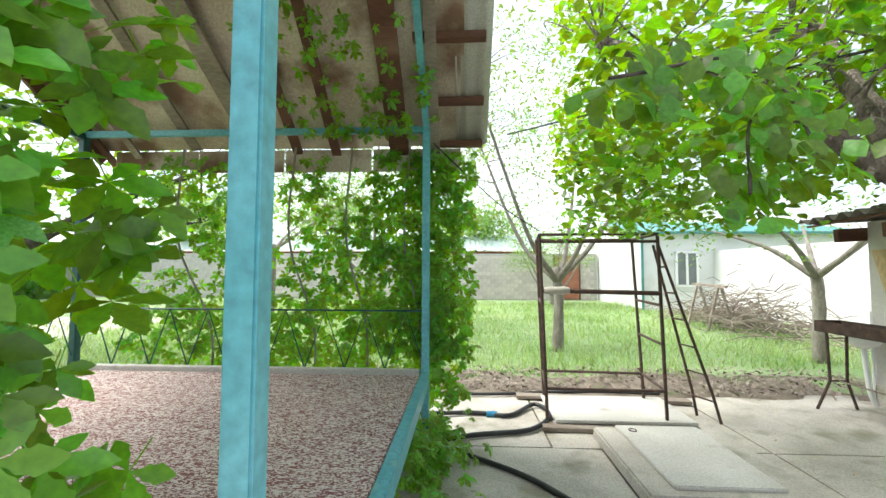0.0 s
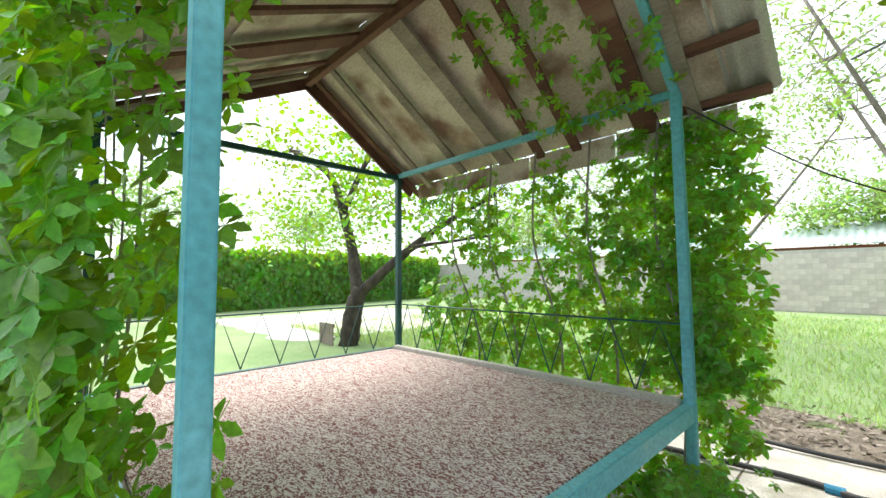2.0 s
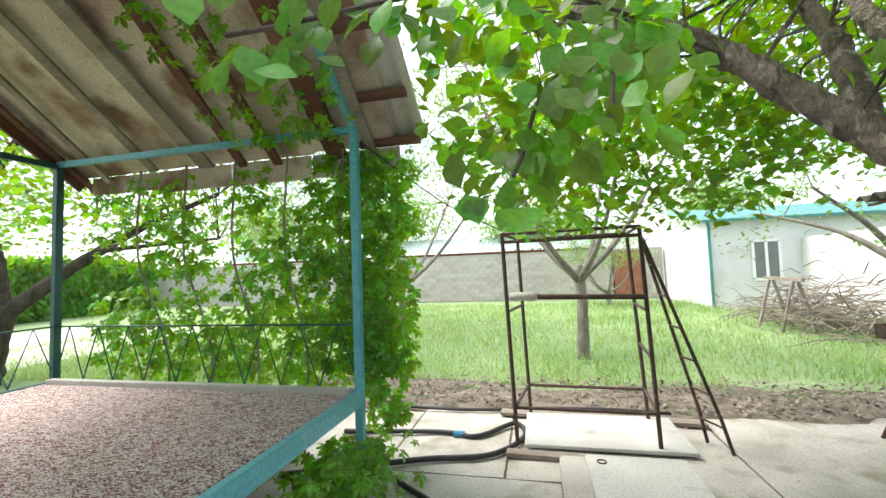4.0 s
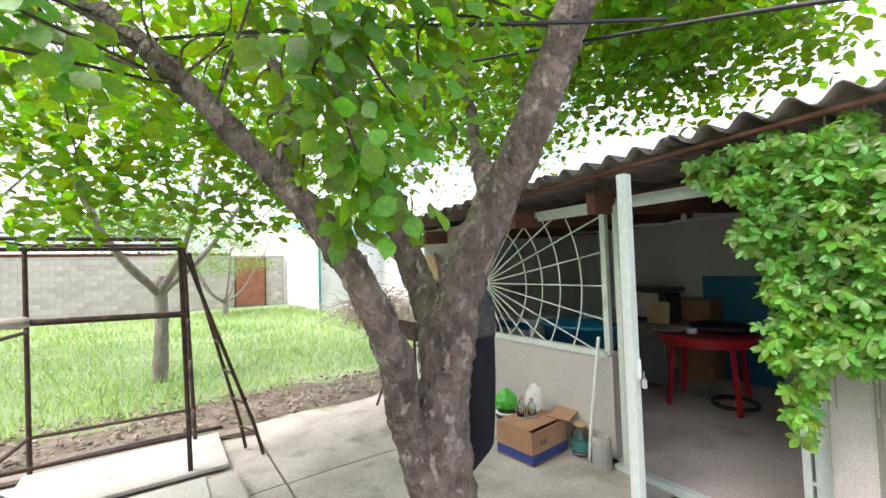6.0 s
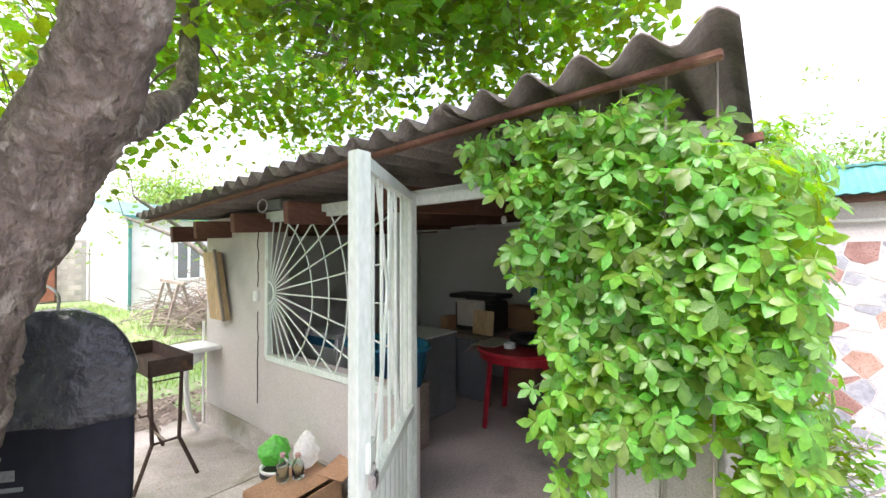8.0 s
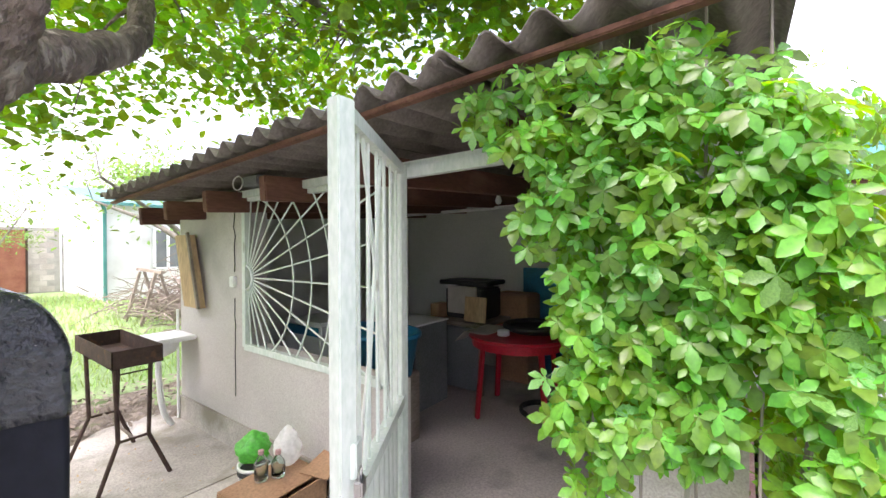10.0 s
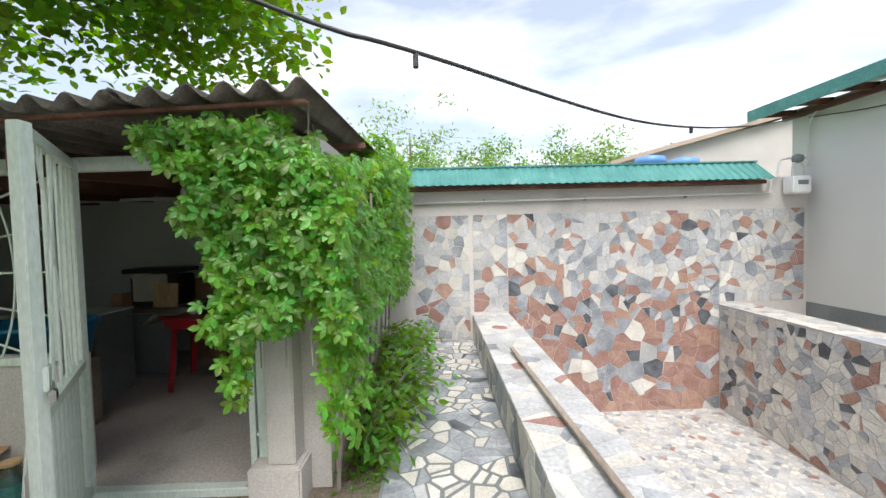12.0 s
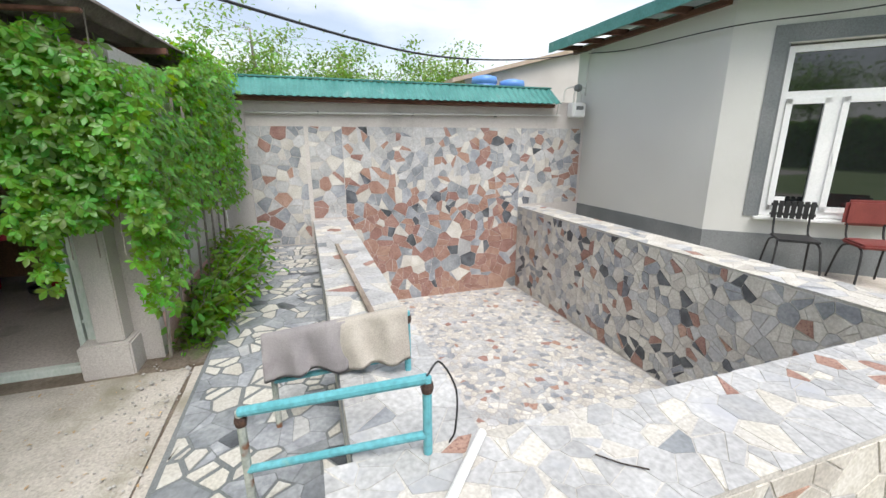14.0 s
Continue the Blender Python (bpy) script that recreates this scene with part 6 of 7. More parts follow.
def wood_pile():
    rnd = random.Random(91)
    t = thing("branch_pile", "heap of dry pruned grey branches by the wall", "branches", (0, 0, 0), kind="stuff")
    bm = bmn()
    for k in range(620):
        x, y = 6.3 + rnd.gauss(0, 0.55), 10.6 + rnd.gauss(0, 1.3)
        z = abs(rnd.gauss(0, 0.45)) * max(0.25, 1 - ((y - 10.6) / 3.2) ** 2)
        a, e, ln = rnd.uniform(0, 6.28), rnd.gauss(0, 0.3), rnd.uniform(0.4, 1.0)
        d = Vector((math.cos(a) * math.cos(e), math.sin(a), math.sin(e))) * ln
        p = Vector((min(x, 7.0), y, z + 0.05))
        q = p + d
        q.z, q.x = max(0.02, q.z), min(7.25, q.x)
        tube(bm, [p, (p + q) / 2 + Vector((rnd.gauss(0, 0.06), rnd.gauss(0, 0.06), abs(rnd.gauss(0, 0.06)))), q], [0.014, 0.011, 0.005], 4)
    part("branches", bm, "wood_old", t)
    t = thing("trestle", "pale wooden trestle beside the branch heap", "trestle", (5.5, 10.6, 0))
    for sy in (-0.45, 0.45):
        for sx in (-1, 1):
            part("leg", beam(bmn(), (sx * 0.3, sy, 0), (sx * 0.04, sy, 1.05), 0.05, 0.05), "wood_old", t)
        part("brace", beam(bmn(), (-0.19, sy, 0.4), (0.19, sy, 0.4), 0.04, 0.03), "wood_old", t)
    part("top_rail", beam(bmn(), (0, -0.7, 1.07), (0, 0.7, 1.1), 0.07, 0.06), "wood_old", t)


wood_pile()


def outbuilding_bits():
    t = thing("outbuilding_roof", "green metal outbuilding roof with a downpipe", "roof", (0, 0, 0), kind="structure")
    bm = sheet_wave(bmn(), (5.7, 15.3, 2.9), (8.6, 0, 0), (0, 4.8, 0.9), 0.2, 0.012, 0.006)
    part("sheet", bm, "green_metal", t)
    part("gutter", beam(bmn(), (5.7, 15.28, 2.86), (14.2, 15.28, 2.86), 0.06, 0.08), "green_metal", t)
    part("downpipe", tube(bmn(), curve_pts([(5.85, 15.3, 2.85), (5.95, 15.45, 2.6), (5.96, 15.53, 2.4), (5.96, 15.53, 0.0)], 5), 0.05, 10), "green_metal", t)
    w = thing("window_outbuilding", "small white-framed outbuilding window", "window", (7.6, 15.58, 0.9), kind="structure")
    for a, b in (((-0.42, 0), (0.42, 0)), ((-0.42, 1.25), (0.42, 1.25)), ((-0.38, 0), (-0.38, 1.25)), ((0.38, 0), (0.38, 1.25)), ((0, 0), (0, 1.25))):
        part("window_frame", beam(bmn(), (a[0], 0, a[1]), (b[0], 0, b[1]), 0.08, 0.08), "white", w)
    part("pane", box(bmn(), (-0.38, 0.0, 0.02), (0.38, 0.012, 1.24)), "plinth", w, "dull grey window pane")
    t = thing("neighbour_roof", "pale metal roof beyond the garden wall", "roof", (0, 0, 0), kind="structure")
    part("sheet", sheet_wave(bmn(), (-20, 23.0, 2.6), (24, 0, 0), (0, 4, 1.1), 0.3, 0.02, 0.01), "pale_metal", t)
    part("wall", box(bmn(), (-20, 23.6, 0), (4, 24, 2.55)), "brick", t)
    t = thing("red_gate", "rusty red sheet gate in the garden wall", "gate", (4.4, 20.55, 0), kind="structure")
    part("leaf", box(bmn(), (-0.6, -0.04, 0.05), (0.6, 0.0, 2.2), 0.01), "brick", t)
    part("frame", beam(beam(bmn(), (-0.63, -0.02, 0), (-0.63, -0.02, 2.25), 0.06, 0.06), (0.63, -0.02, 0), (0.63, -0.02, 2.25), 0.06, 0.06), "rust", t)


outbuilding_bits()


def bench_path():
    """Pale path and grey benches on the far left side."""
    rough_patch("path_garden", -16.5, -9.0, 4.0, 12.0, 0.0, "slab", "pale bare path beyond the platform", 0.5, 0.01, 0.4, "path")
    t = thing("wooden_crate", "weathered grey crate by the dark tree", "crate", (-8.35, 4.75, 0))
    for k in range(5):
        part("slat", box(bmn(), (-0.3 + 0.12 * k, -0.2, 0.0), (-0.2 + 0.12 * k, -0.17, 0.45)), "wood_old", t)
    for z in (0.1, 0.38):
        part("rail", box(bmn(), (-0.3, -0.17, z), (0.28, -0.14, z + 0.06)), "wood_old", t)


bench_path()


def wires():
    t = thing("overhead_cable", "black overhead cable strung across the yard", "cable", group="cables")
    part("cable", tube(bmn(), curve_pts([(2.0, 3.5, 3.0), (2.6, 0.9, 2.42), (2.78, 0.13, 2.21), (2.91, -0.19, 2.17), (4.08, -1.66, 2.2), (5.55, -3.51, 2.53), (7.05, -5.42, 3.02)], 10), 0.008, 6), "black", t, smooth=True)
    for k, (x, y, z) in enumerate(((2.9, -0.17, 2.13), (4.5, -2.19, 2.24))):
        part("clip", box(bmn(), (x - 0.01, y - 0.01, z - 0.014), (x + 0.012, y + 0.01, z + 0.04), 0.003), "black", t)
    t = thing("overhead_cable", "thin black wire from the platform roof to the scaffold", "cable", group="cables")
    part("cable", tube(bmn(), curve_pts([(-0.95, 3.2, 2.5), (-0.4, 3.5, 2.05), (0.04, 3.85, 1.82)], 8), 0.005, 5), "black", t)
    t = thing("overhead_cable", "black cable running through the tree crown", "cable", group="cables")
    part("cable", tube(bmn(), curve_pts([(-0.2, 4.5, 3.0), (1.0, 2.4, 2.62), (2.6, 0.9, 2.45)], 8), 0.009, 5), "black", t)


wires()

# ---- coping of the rear wall, pipes, meter ----
def coping():
    t = thing("wall_coping", "green corrugated metal coping on the rear wall", "coping", (0, 0, 0), kind="structure")
    for y0, y1 in ((0.25, -2.9), (-2.86, -4.8)):
        n = int((y0 - y1) / 0.11)
        bm = sheet_wave(bmn(), (6.79, y0, 2.13), (0, y1 - y0, 0.0), (0.36, 0, 0.27), 0.11, 0.008, 0.004, n=n * 6)
        part("sheet", bm, "green_metal", t)
    bm = sheet_wave(bmn(), (7.15, 0.25, 2.40), (0, -5.05, 0), (0.36, 0, -0.27), 0.11, 0.008, 0.004)
    part("sheet", bm, "green_metal", t)
    part("ridge", beam(bmn(), (7.15, 0.25, 2.415), (7.15, -4.8, 2.415), 0.06, 0.02), "green_metal", t)
    part("board", box(bmn(), (6.9, -4.75, 2.08), (7.3, 0.2, 2.13)), "wood_red", t)
    return t


coping()


def pipes():
    t = thing("gas_pipe", "grey painted gas pipe along the rear wall", "pipe", (0, 0, 0))
    part("pipe", tube(bmn(), curve_pts([(6.99, 0.05, 1.92), (6.99, -2.5, 1.94), (6.99, -4.7, 1.96), (6.99, -4.85, 1.98), (6.98, -4.88, 2.15), (6.97, -4.95, 2.2), (6.97, -4.98, 2.38), (6.96, -5.1, 2.42), (6.96, -5.38, 2.42)], 5), 0.014, 8), "stucco_house", t, smooth=True)
    part("riser", tube(bmn(), curve_pts([(7.0, -5.40, 2.3), (7.0, -5.41, 2.7), (6.9, -5.41, 3.02), (6.4, -5.41, 3.07), (4.5, -5.41, 3.1)], 5), 0.012, 8), "stucco_house", t, smooth=True)
    for y in (-0.9, -2.3, -3.7):
        part("bracket", box(bmn(), (6.985, y - 0.01, 1.915), (7.038, y + 0.01, 1.955)), "plinth", t)
    t = thing("gas_meter", "white gas meter with regulator on the rear wall", "meter", (6.93, -5.2, 1.93))
    part("meter", box(bmn(), (-0.09, -0.13, 0), (0.1, 0.13, 0.24), 0.02), "white", t)
    part("dial", box(bmn(), (-0.095, -0.07, 0.12), (-0.088, 0.07, 0.18)), "plinth", t)
    part("regulator", lathe(bmn(), [(0.02, 0.42), (0.06, 0.44), (0.07, 0.48), (0.06, 0.52), (0.02, 0.54)], 14), "plinth", t, smooth=True)
    part("pipe", tube(bmn(), curve_pts([(0, -0.08, 0.24), (0, -0.08, 0.36), (0, -0.02, 0.44), (0.0, 0.06, 0.4), (0, 0.08, 0.24)], 5), 0.014, 8), "stucco_house", t)
    t = thing("wall_cable", "dark cable strung along the house wall", "cable", group="cables")
    part("cable", tube(bmn(), curve_pts([(7.0, -5.42, 2.98), (6.0, -5.40, 2.85), (4.4, -5.40, 2.78), (3.6, -6.2, 2.82), (2.3, -7.4, 2.95)], 8), 0.008, 6), "black", t, smooth=True)
    t = thing("neighbour_house", "neighbouring house with a tan gable roof", "house", (0, 0, 0))
    bm = bmn()
    v = [bm.verts.new(p) for p in ((11.0, -4.4, 3.1), (11.0, -9.5, 4.4), (18.0, -9.5, 4.4), (18.0, -4.4, 3.1), (11.0, -4.4, 3.0), (11.0, -9.5, 4.3), (18.0, -9.5, 4.3), (18.0, -4.4, 3.0))]
    for q in ((0, 3, 2, 1), (4, 5, 6, 7), (0, 1, 5, 4), (3, 7, 6, 2), (0, 4, 7, 3), (1, 2, 6, 5)):
        bm.faces.new([v[i] for i in q])
    part("roof", bm, "roof_tan", t)
    bm = bmn()
    v = [bm.verts.new(p) for p in ((11.2, -4.8, 0), (11.2, -9.5, 0), (11.2, -9.5, 4.2), (11.2, -4.8, 3.2), (17.8, -4.8, 0), (17.8, -9.5, 0), (17.8, -9.5, 4.2), (17.8, -4.8, 3.2))]
    for q in ((0, 3, 2, 1), (4, 5, 6, 7), (0, 4, 7, 3), (1, 2, 6, 5), (3, 7, 6, 2), (0, 1, 5, 4)):
        bm.faces.new([v[i] for i in q])
    part("wall", bm, "stucco", t)
    t = thing("water_tank", "blue plastic water tank behind the rear wall", "tank", (10.4, -5.0, 0))
    bm = bmn()
    lathe(bm, [(0.3, 2.2), (0.32, 2.24), (0.32, 2.84), (0.29, 2.86), (0.29, 2.9), (0.32, 2.93), (0.3, 3.05), (0.1, 3.1)], 20)
    part("tank", bm, "tank_blue", t, smooth=True)
    part("stand", box(bmn(), (-0.28, -0.28, 0), (0.28, 0.28, 2.2)), "mortar", t)
    t2 = copy_thing(t, Matrix.Translation((10.4, -5.75, -0.06)))


pipes()


def house_window():
    t = thing("window_house", "white plastic three-part house window", "window", (0, 0, 0), kind="structure")
    t.matrix_basis = BAY
    x0, x1, z0, z1 = 0.56, 1.96, 0.64, 2.54

    def bar(n, a, b, w=0.07, par=t, y=0.1):
        return part(n, beam(bmn(), (a[0], y, a[1]), (b[0], y, b[1]), w, 0.06, up=(0, 1, 0)), "white", par)
    fr = bar("window_frame", (x0 + 0.035, z0), (x0 + 0.035, z1))
    bar("window_frame", (x1 - 0.035, z0), (x1 - 0.035, z1))
    bar("window_frame", (x0 + 0.07, z0 + 0.035), (x1 - 0.07, z0 + 0.035))
    bar("window_frame", (x0 + 0.07, z1 - 0.035), (x1 - 0.07, z1 - 0.035))
    bar("window_frame", (x0 + 0.07, 2.02), (x1 - 0.07, 2.02), 0.08)
    xm = (x0 + x1) / 2 - 0.18
    bar("window_frame", (xm, z0 + 0.07), (xm, 1.98), 0.09)
    for a, b in ((x0 + 0.07, xm - 0.045), (xm + 0.045, x1 - 0.07)):
        for p, q in (((a + 0.03, 0.71), (a + 0.03, 1.98)), ((b - 0.03, 0.71), (b - 0.03, 1.98)), ((a, 0.74), (b, 0.74)), ((a, 1.95), (b, 1.95))):
            bar("sash", p, q, 0.06, t, 0.08)
        part("pane", box(bmn(), (a + 0.05, 0.095, 0.76), (b - 0.05, 0.1, 1.93)), "pane", t, "dark reflecting glass")
    part("pane", box(bmn(), (x0 + 0.07, 0.095, 2.06), (x1 - 0.07, 0.1, z1 - 0.07)), "pane", t, "dark reflecting glass")
    part("window_sill", box(bmn(), (x0 - 0.06, -0.09, 0.605), (x1 + 0.06, 0.07, 0.635), 0.006), "white", t)
    part("handle", beam(bmn(), (xm + 0.07, 0.045, 1.25), (xm + 0.07, 0.045, 1.38), 0.018, 0.018), "white", fr)
    # Black sheet added behind the panes to give the darkness of the unlit room
    part("dark_room", box(bmn(), (x0 - 0.05, 0.6, 0.5), (x1 + 0.05, 0.62, 2.6)), "black", t, "black sheet standing in for the unlit room")
    tagged(part("paper_note", box(bmn(), (0.66, 0.085, 0.78), (0.8, 0.09, 0.87), 0, BAY), "white"), "small white paper note against the window pane", "paper")


def chair(name, label, at, turn, seat_mat, slatted):
    t = thing(name, label, "chair", at)
    t.rotation_euler = (0, 0, radians(turn))
    if slatted:
        part("seat", box(bmn(), (-0.19, -0.2, 0.43), (0.19, 0.2, 0.455), 0.012), seat_mat, t)
    else:
        part("seat", box(bmn(), (-0.2, -0.2, 0.42), (0.2, 0.2, 0.47), 0.02), seat_mat, t)
    for sx in (-1, 1):
        part("front_leg", tube(bmn(), curve_pts([(sx * 0.17, -0.1, 0.42), (sx * 0.19, -0.19, 0.35), (sx * 0.22, -0.25, 0.0)], 4), 0.011, 8), "black", t)
        part("back_leg", tube(bmn(), curve_pts([(sx * 0.17, 0.1, 0.42), (sx * 0.19, 0.19, 0.35), (sx * 0.22, 0.27, 0.0)], 4), 0.011, 8), "black", t)
        part("back_post", tube(bmn(), curve_pts([(sx * 0.16, 0.12, 0.43), (sx * 0.16, 0.2, 0.5), (sx * 0.16, 0.24, 0.72)], 4), 0.011, 8), "black", t)
    if slatted:
        for k in range(7):
            part("back_slat", box(bmn(), (-0.2 + 0.058 * k, 0.215, 0.63), (-0.155 + 0.058 * k, 0.235, 0.83), 0.004), seat_mat, t)
        part("back_rail", box(bmn(), (-0.21, 0.236, 0.66), (0.21, 0.25, 0.69)), seat_mat, t)
        part("back_rail", box(bmn(), (-0.21, 0.236, 0.77), (0.21, 0.25, 0.8)), seat_mat, t)
    else:
        part("backrest", box(bmn(), (-0.21, 0.2, 0.6), (0.21, 0.25, 0.88), 0.03), seat_mat, t)
    return t


house_window()
bp = lambda u, v, z: tuple(BAY @ Vector((u, v, z)))
chair("metal_chair", "black slatted metal chair under the house window", bp(0.84, -0.4, 0.02), 225 - 180 + 180, "black", True)
chair("padded_chair", "maroon padded metal chair under the house window", bp(1.5, -0.42, 0.02), 225 + 8, "maroon", False)
t = thing("red_bottle", "small red plastic bottle on the window sill", "bottle", bp(1.38, -0.03, 0.636))
part("bottle", lathe(bmn(), [(0.05, 0), (0.055, 0.02), (0.055, 0.1), (0.02, 0.14), (0.02, 0.17), (0.005, 0.17)], 14), "red", t, smooth=True)


# ---- rack with cloths at the basin ----
def rack():
    t = thing("pipe_rack", "worn teal pipe rack straddling the low wall", "rack", (0, 0, 0))
    NR, FR, NL, FL = (1.83, -0.98), (2.46, -1.06), (2.09, -0.335), (2.71, -0.395)
    Z = {NR: (0.403, 0.715), FR: (0.372, 0.695), NL: (0.014, 0.55), FL: (0.014, 0.535)}
    for c, (z0, z1) in Z.items():
        part("post", tube(bmn(), [(*c, z0), (*c, z1)], 0.017, 10), "teal" if c in (NR, FR) else "rust_pale", t)

    def rail(a, za, b, zb, r=0.016):
        part("rail", tube(bmn(), [(*a, za), (*b, zb)], r, 10), "teal", t)
    rail(NL, 0.546, NR, 0.708, 0.02), rail(NL, 0.292, NR, 0.482), rail(FL, 0.53, FR, 0.688), rail(FL, 0.29, FR, 0.456)
    for c in (NR, FR, NL):
        part("weld", lathe(bmn(), [(0.02, -0.02), (0.024, 0), (0.02, 0.02)], 10, (*c, Z[c][1] - 0.04)), "rust", t)
    w = part("wire", tube(bmn(), curve_pts([(1.83, -0.98, 0.72), (1.87, -1.04, 0.74), (1.86, -1.1, 0.62), (1.84, -1.09, 0.47), (1.85, -1.07, 0.408)], 6), 0.004, 5), "black", t)

    def cloth(name, label, f0, f1, front, back, mat, seed):
        c = thing(name, label, "cloth", (0, 0, 0))
        bm = bmn()
        rows = []
        n, m = 30, 22
        for i in range(n + 1):
            u = f0 + (f1 - f0) * i / n
            p = Vector((*FL, 0.535)).lerp(Vector((*FR, 0.692)), u)
            row = []
            for j in range(m + 1):
                s = -front + (front + back) * j / m
                wob = 0.03 * noise.noise((u * 9, s * 6, seed)) + 0.014 * math.sin(u * 23 + seed + 4 * s)
                if abs(s) < 0.04:
                    q = p + Vector((s, 0, 0.024 - s * s * 8))
                else:
                    sg = 1 if s > 0 else -1
                    drop = abs(s) - 0.035 + 0.05 * noise.noise((u * 5, sg, seed)) * abs(s) / front
                    q = p + Vector((sg * (0.03 + 0.2 * max(0, abs(s) - 0.04) * (1 if sg < 0 else 0.15)) + wob * min(1, abs(s) * 6), 0, 0.012 - drop))
                row.append(bm.verts.new(q))
            rows.append(row)
        for i in range(n):
            for j in range(m):
                bm.faces.new((rows[i][j], rows[i + 1][j], rows[i + 1][j + 1], rows[i][j + 1]))
        r = bmesh.ops.extrude_face_region(bm, geom=bm.faces[:])
        for v in [e for e in r["geom"] if isinstance(e, bmesh.types.BMVert)]:
            v.co += Vector((0.002, 0, 0.005))
        bmesh.ops.recalc_face_normals(bm, faces=bm.faces[:])
        part("cloth", bm, mat, c, smooth=True)
    cloth("grey_towel", "thick grey towel hung over the pipe rack", -0.06, 0.56, 0.25, 0.2, "towel", 1.0)
    cloth("beige_rag", "beige rag bunched over the pipe rack", 0.5, 1.0, 0.27, 0.15, "rag", 4.0)


rack()
t = thing("loose_strip", "weathered timber strip lying on the low wall", "strip", (0, 0, 0))
part("strip", beam(bmn(), (2.75, -1.0, 0.412), (5.2, -0.92, 0.412), 0.04, 0.02, bev=0.003), "wood_old", t)
t = thing("white_pipe", "short white plastic pipe on the near basin wall", "pipe", (0, 0, 0))
part("pipe", tube(bmn(), [(1.84, -1.2, 0.424), (1.45, -0.86, 0.424)], 0.018, 10), "white", t)
t = thing("dry_twig", "small dry twig on the near basin wall", "twig", (0, 0, 0))
part("twig", tube(bmn(), [(1.62, -1.55, 0.408), (1.55, -1.6, 0.414), (1.5, -1.68, 0.408)], 0.003, 5), "bark_dark", t)

# ---- broken stone facing, piece by piece ----
def cells(w, h, size, rnd, vary=0.35, sizer=None):
    """Broken-stone cells filling a w by h rectangle: polygons of a Voronoi split of uneven seeds."""
    pts = []
    tries = 0
    while tries < 16 * int(w * h / size ** 2) + 200:
        tries += 1
        p = (rnd.uniform(0, w), rnd.uniform(0, h))
        s = 1.28 * (sizer(*p) if sizer else size) * rnd.uniform(1 - vary, 1 + vary * 0.6)
        if all((p[0] - q[0]) ** 2 + (p[1] - q[1]) ** 2 > (0.5 * (s + q[2])) ** 2 * 0.62 for q in pts):
            pts.append((*p, s))
    a = np.array([(p[0], p[1]) for p in pts])
    out = []
    for i, p in enumerate(a):
        poly = [(0, 0), (w, 0), (w, h), (0, h)]
        d = ((a - p) ** 2).sum(1)
        for j in np.argsort(d)[1:22]:
            q = a[j]
            n = q - p
            c = (n * (p + q) / 2).sum()
            res = []
            for k in range(len(poly)):
                A, B = poly[k], poly[(k + 1) % len(poly)]
                fa, fb = n[0] * A[0] + n[1] * A[1] - c, n[0] * B[0] + n[1] * B[1] - c
                if fa <= 0:
                    res.append(A)
                if fa * fb < 0:
                    t = fa / (fa - fb)
                    res.append((A[0] + (B[0] - A[0]) * t, A[1] + (B[1] - A[1]) * t))
            poly = res
            if len(poly) < 3:
                break
        if len(poly) < 3:
            continue
        todo = [poly]
        # break some cells along a slanting line, as rubble does
        if rnd.random() < 0.7:
            ang = rnd.uniform(0, math.pi)
            n = np.array((math.cos(ang), math.sin(ang)))
            c = n @ np.mean(poly, axis=0) + rnd.uniform(-0.035, 0.035)
            halves = []
            for sg in (1, -1):
                res = []
                for k in range(len(poly)):
                    A, B = poly[k], poly[(k + 1) % len(poly)]
                    fa, fb = sg * (n[0] * A[0] + n[1] * A[1] - c), sg * (n[0] * B[0] + n[1] * B[1] - c)
                    if fa <= 0:
                        res.append(A)
                    if fa * fb < 0:
                        t = fa / (fa - fb)
                        res.append((A[0] + (B[0] - A[0]) * t, A[1] + (B[1] - A[1]) * t))
                halves.append(res)
            if all(len(q) >= 3 for q in halves):
                todo = halves
        for q in todo:
            out.append((tuple(np.mean(q, axis=0)), q))
    return out


def inset(poly, c, g, rnd):
    """The polygon drawn in by g on all sides, its corners a little knocked off."""
    n = len(poly)
    pts = [Vector(p) for p in poly]
    clean = [p for i, p in enumerate(pts) if (p - pts[i - 1]).length > 0.012]
    if len(clean) < 3:
        return None
    ctr = sum(clean, Vector((0, 0))) / len(clean)
    out = []
    for i, p in enumerate(clean):
        a, b = (p - clean[i - 1]).normalized(), (clean[(i + 1) % len(clean)] - p).normalized()
        na, nb = Vector((-a.y, a.x)), Vector((-b.y, b.x))
        m = na + nb
        if m.length < 0.3:
            m = (ctr - p).normalized()
            out.append(p + m * g * 1.5)
        else:
            m.normalize()
            out.append(p + m * (g / max(0.4, m.dot(na))))
    area = sum(out[i - 1].x * out[i].y - out[i].x * out[i - 1].y for i in range(len(out))) / 2
    return out if area > 0.0009 else None


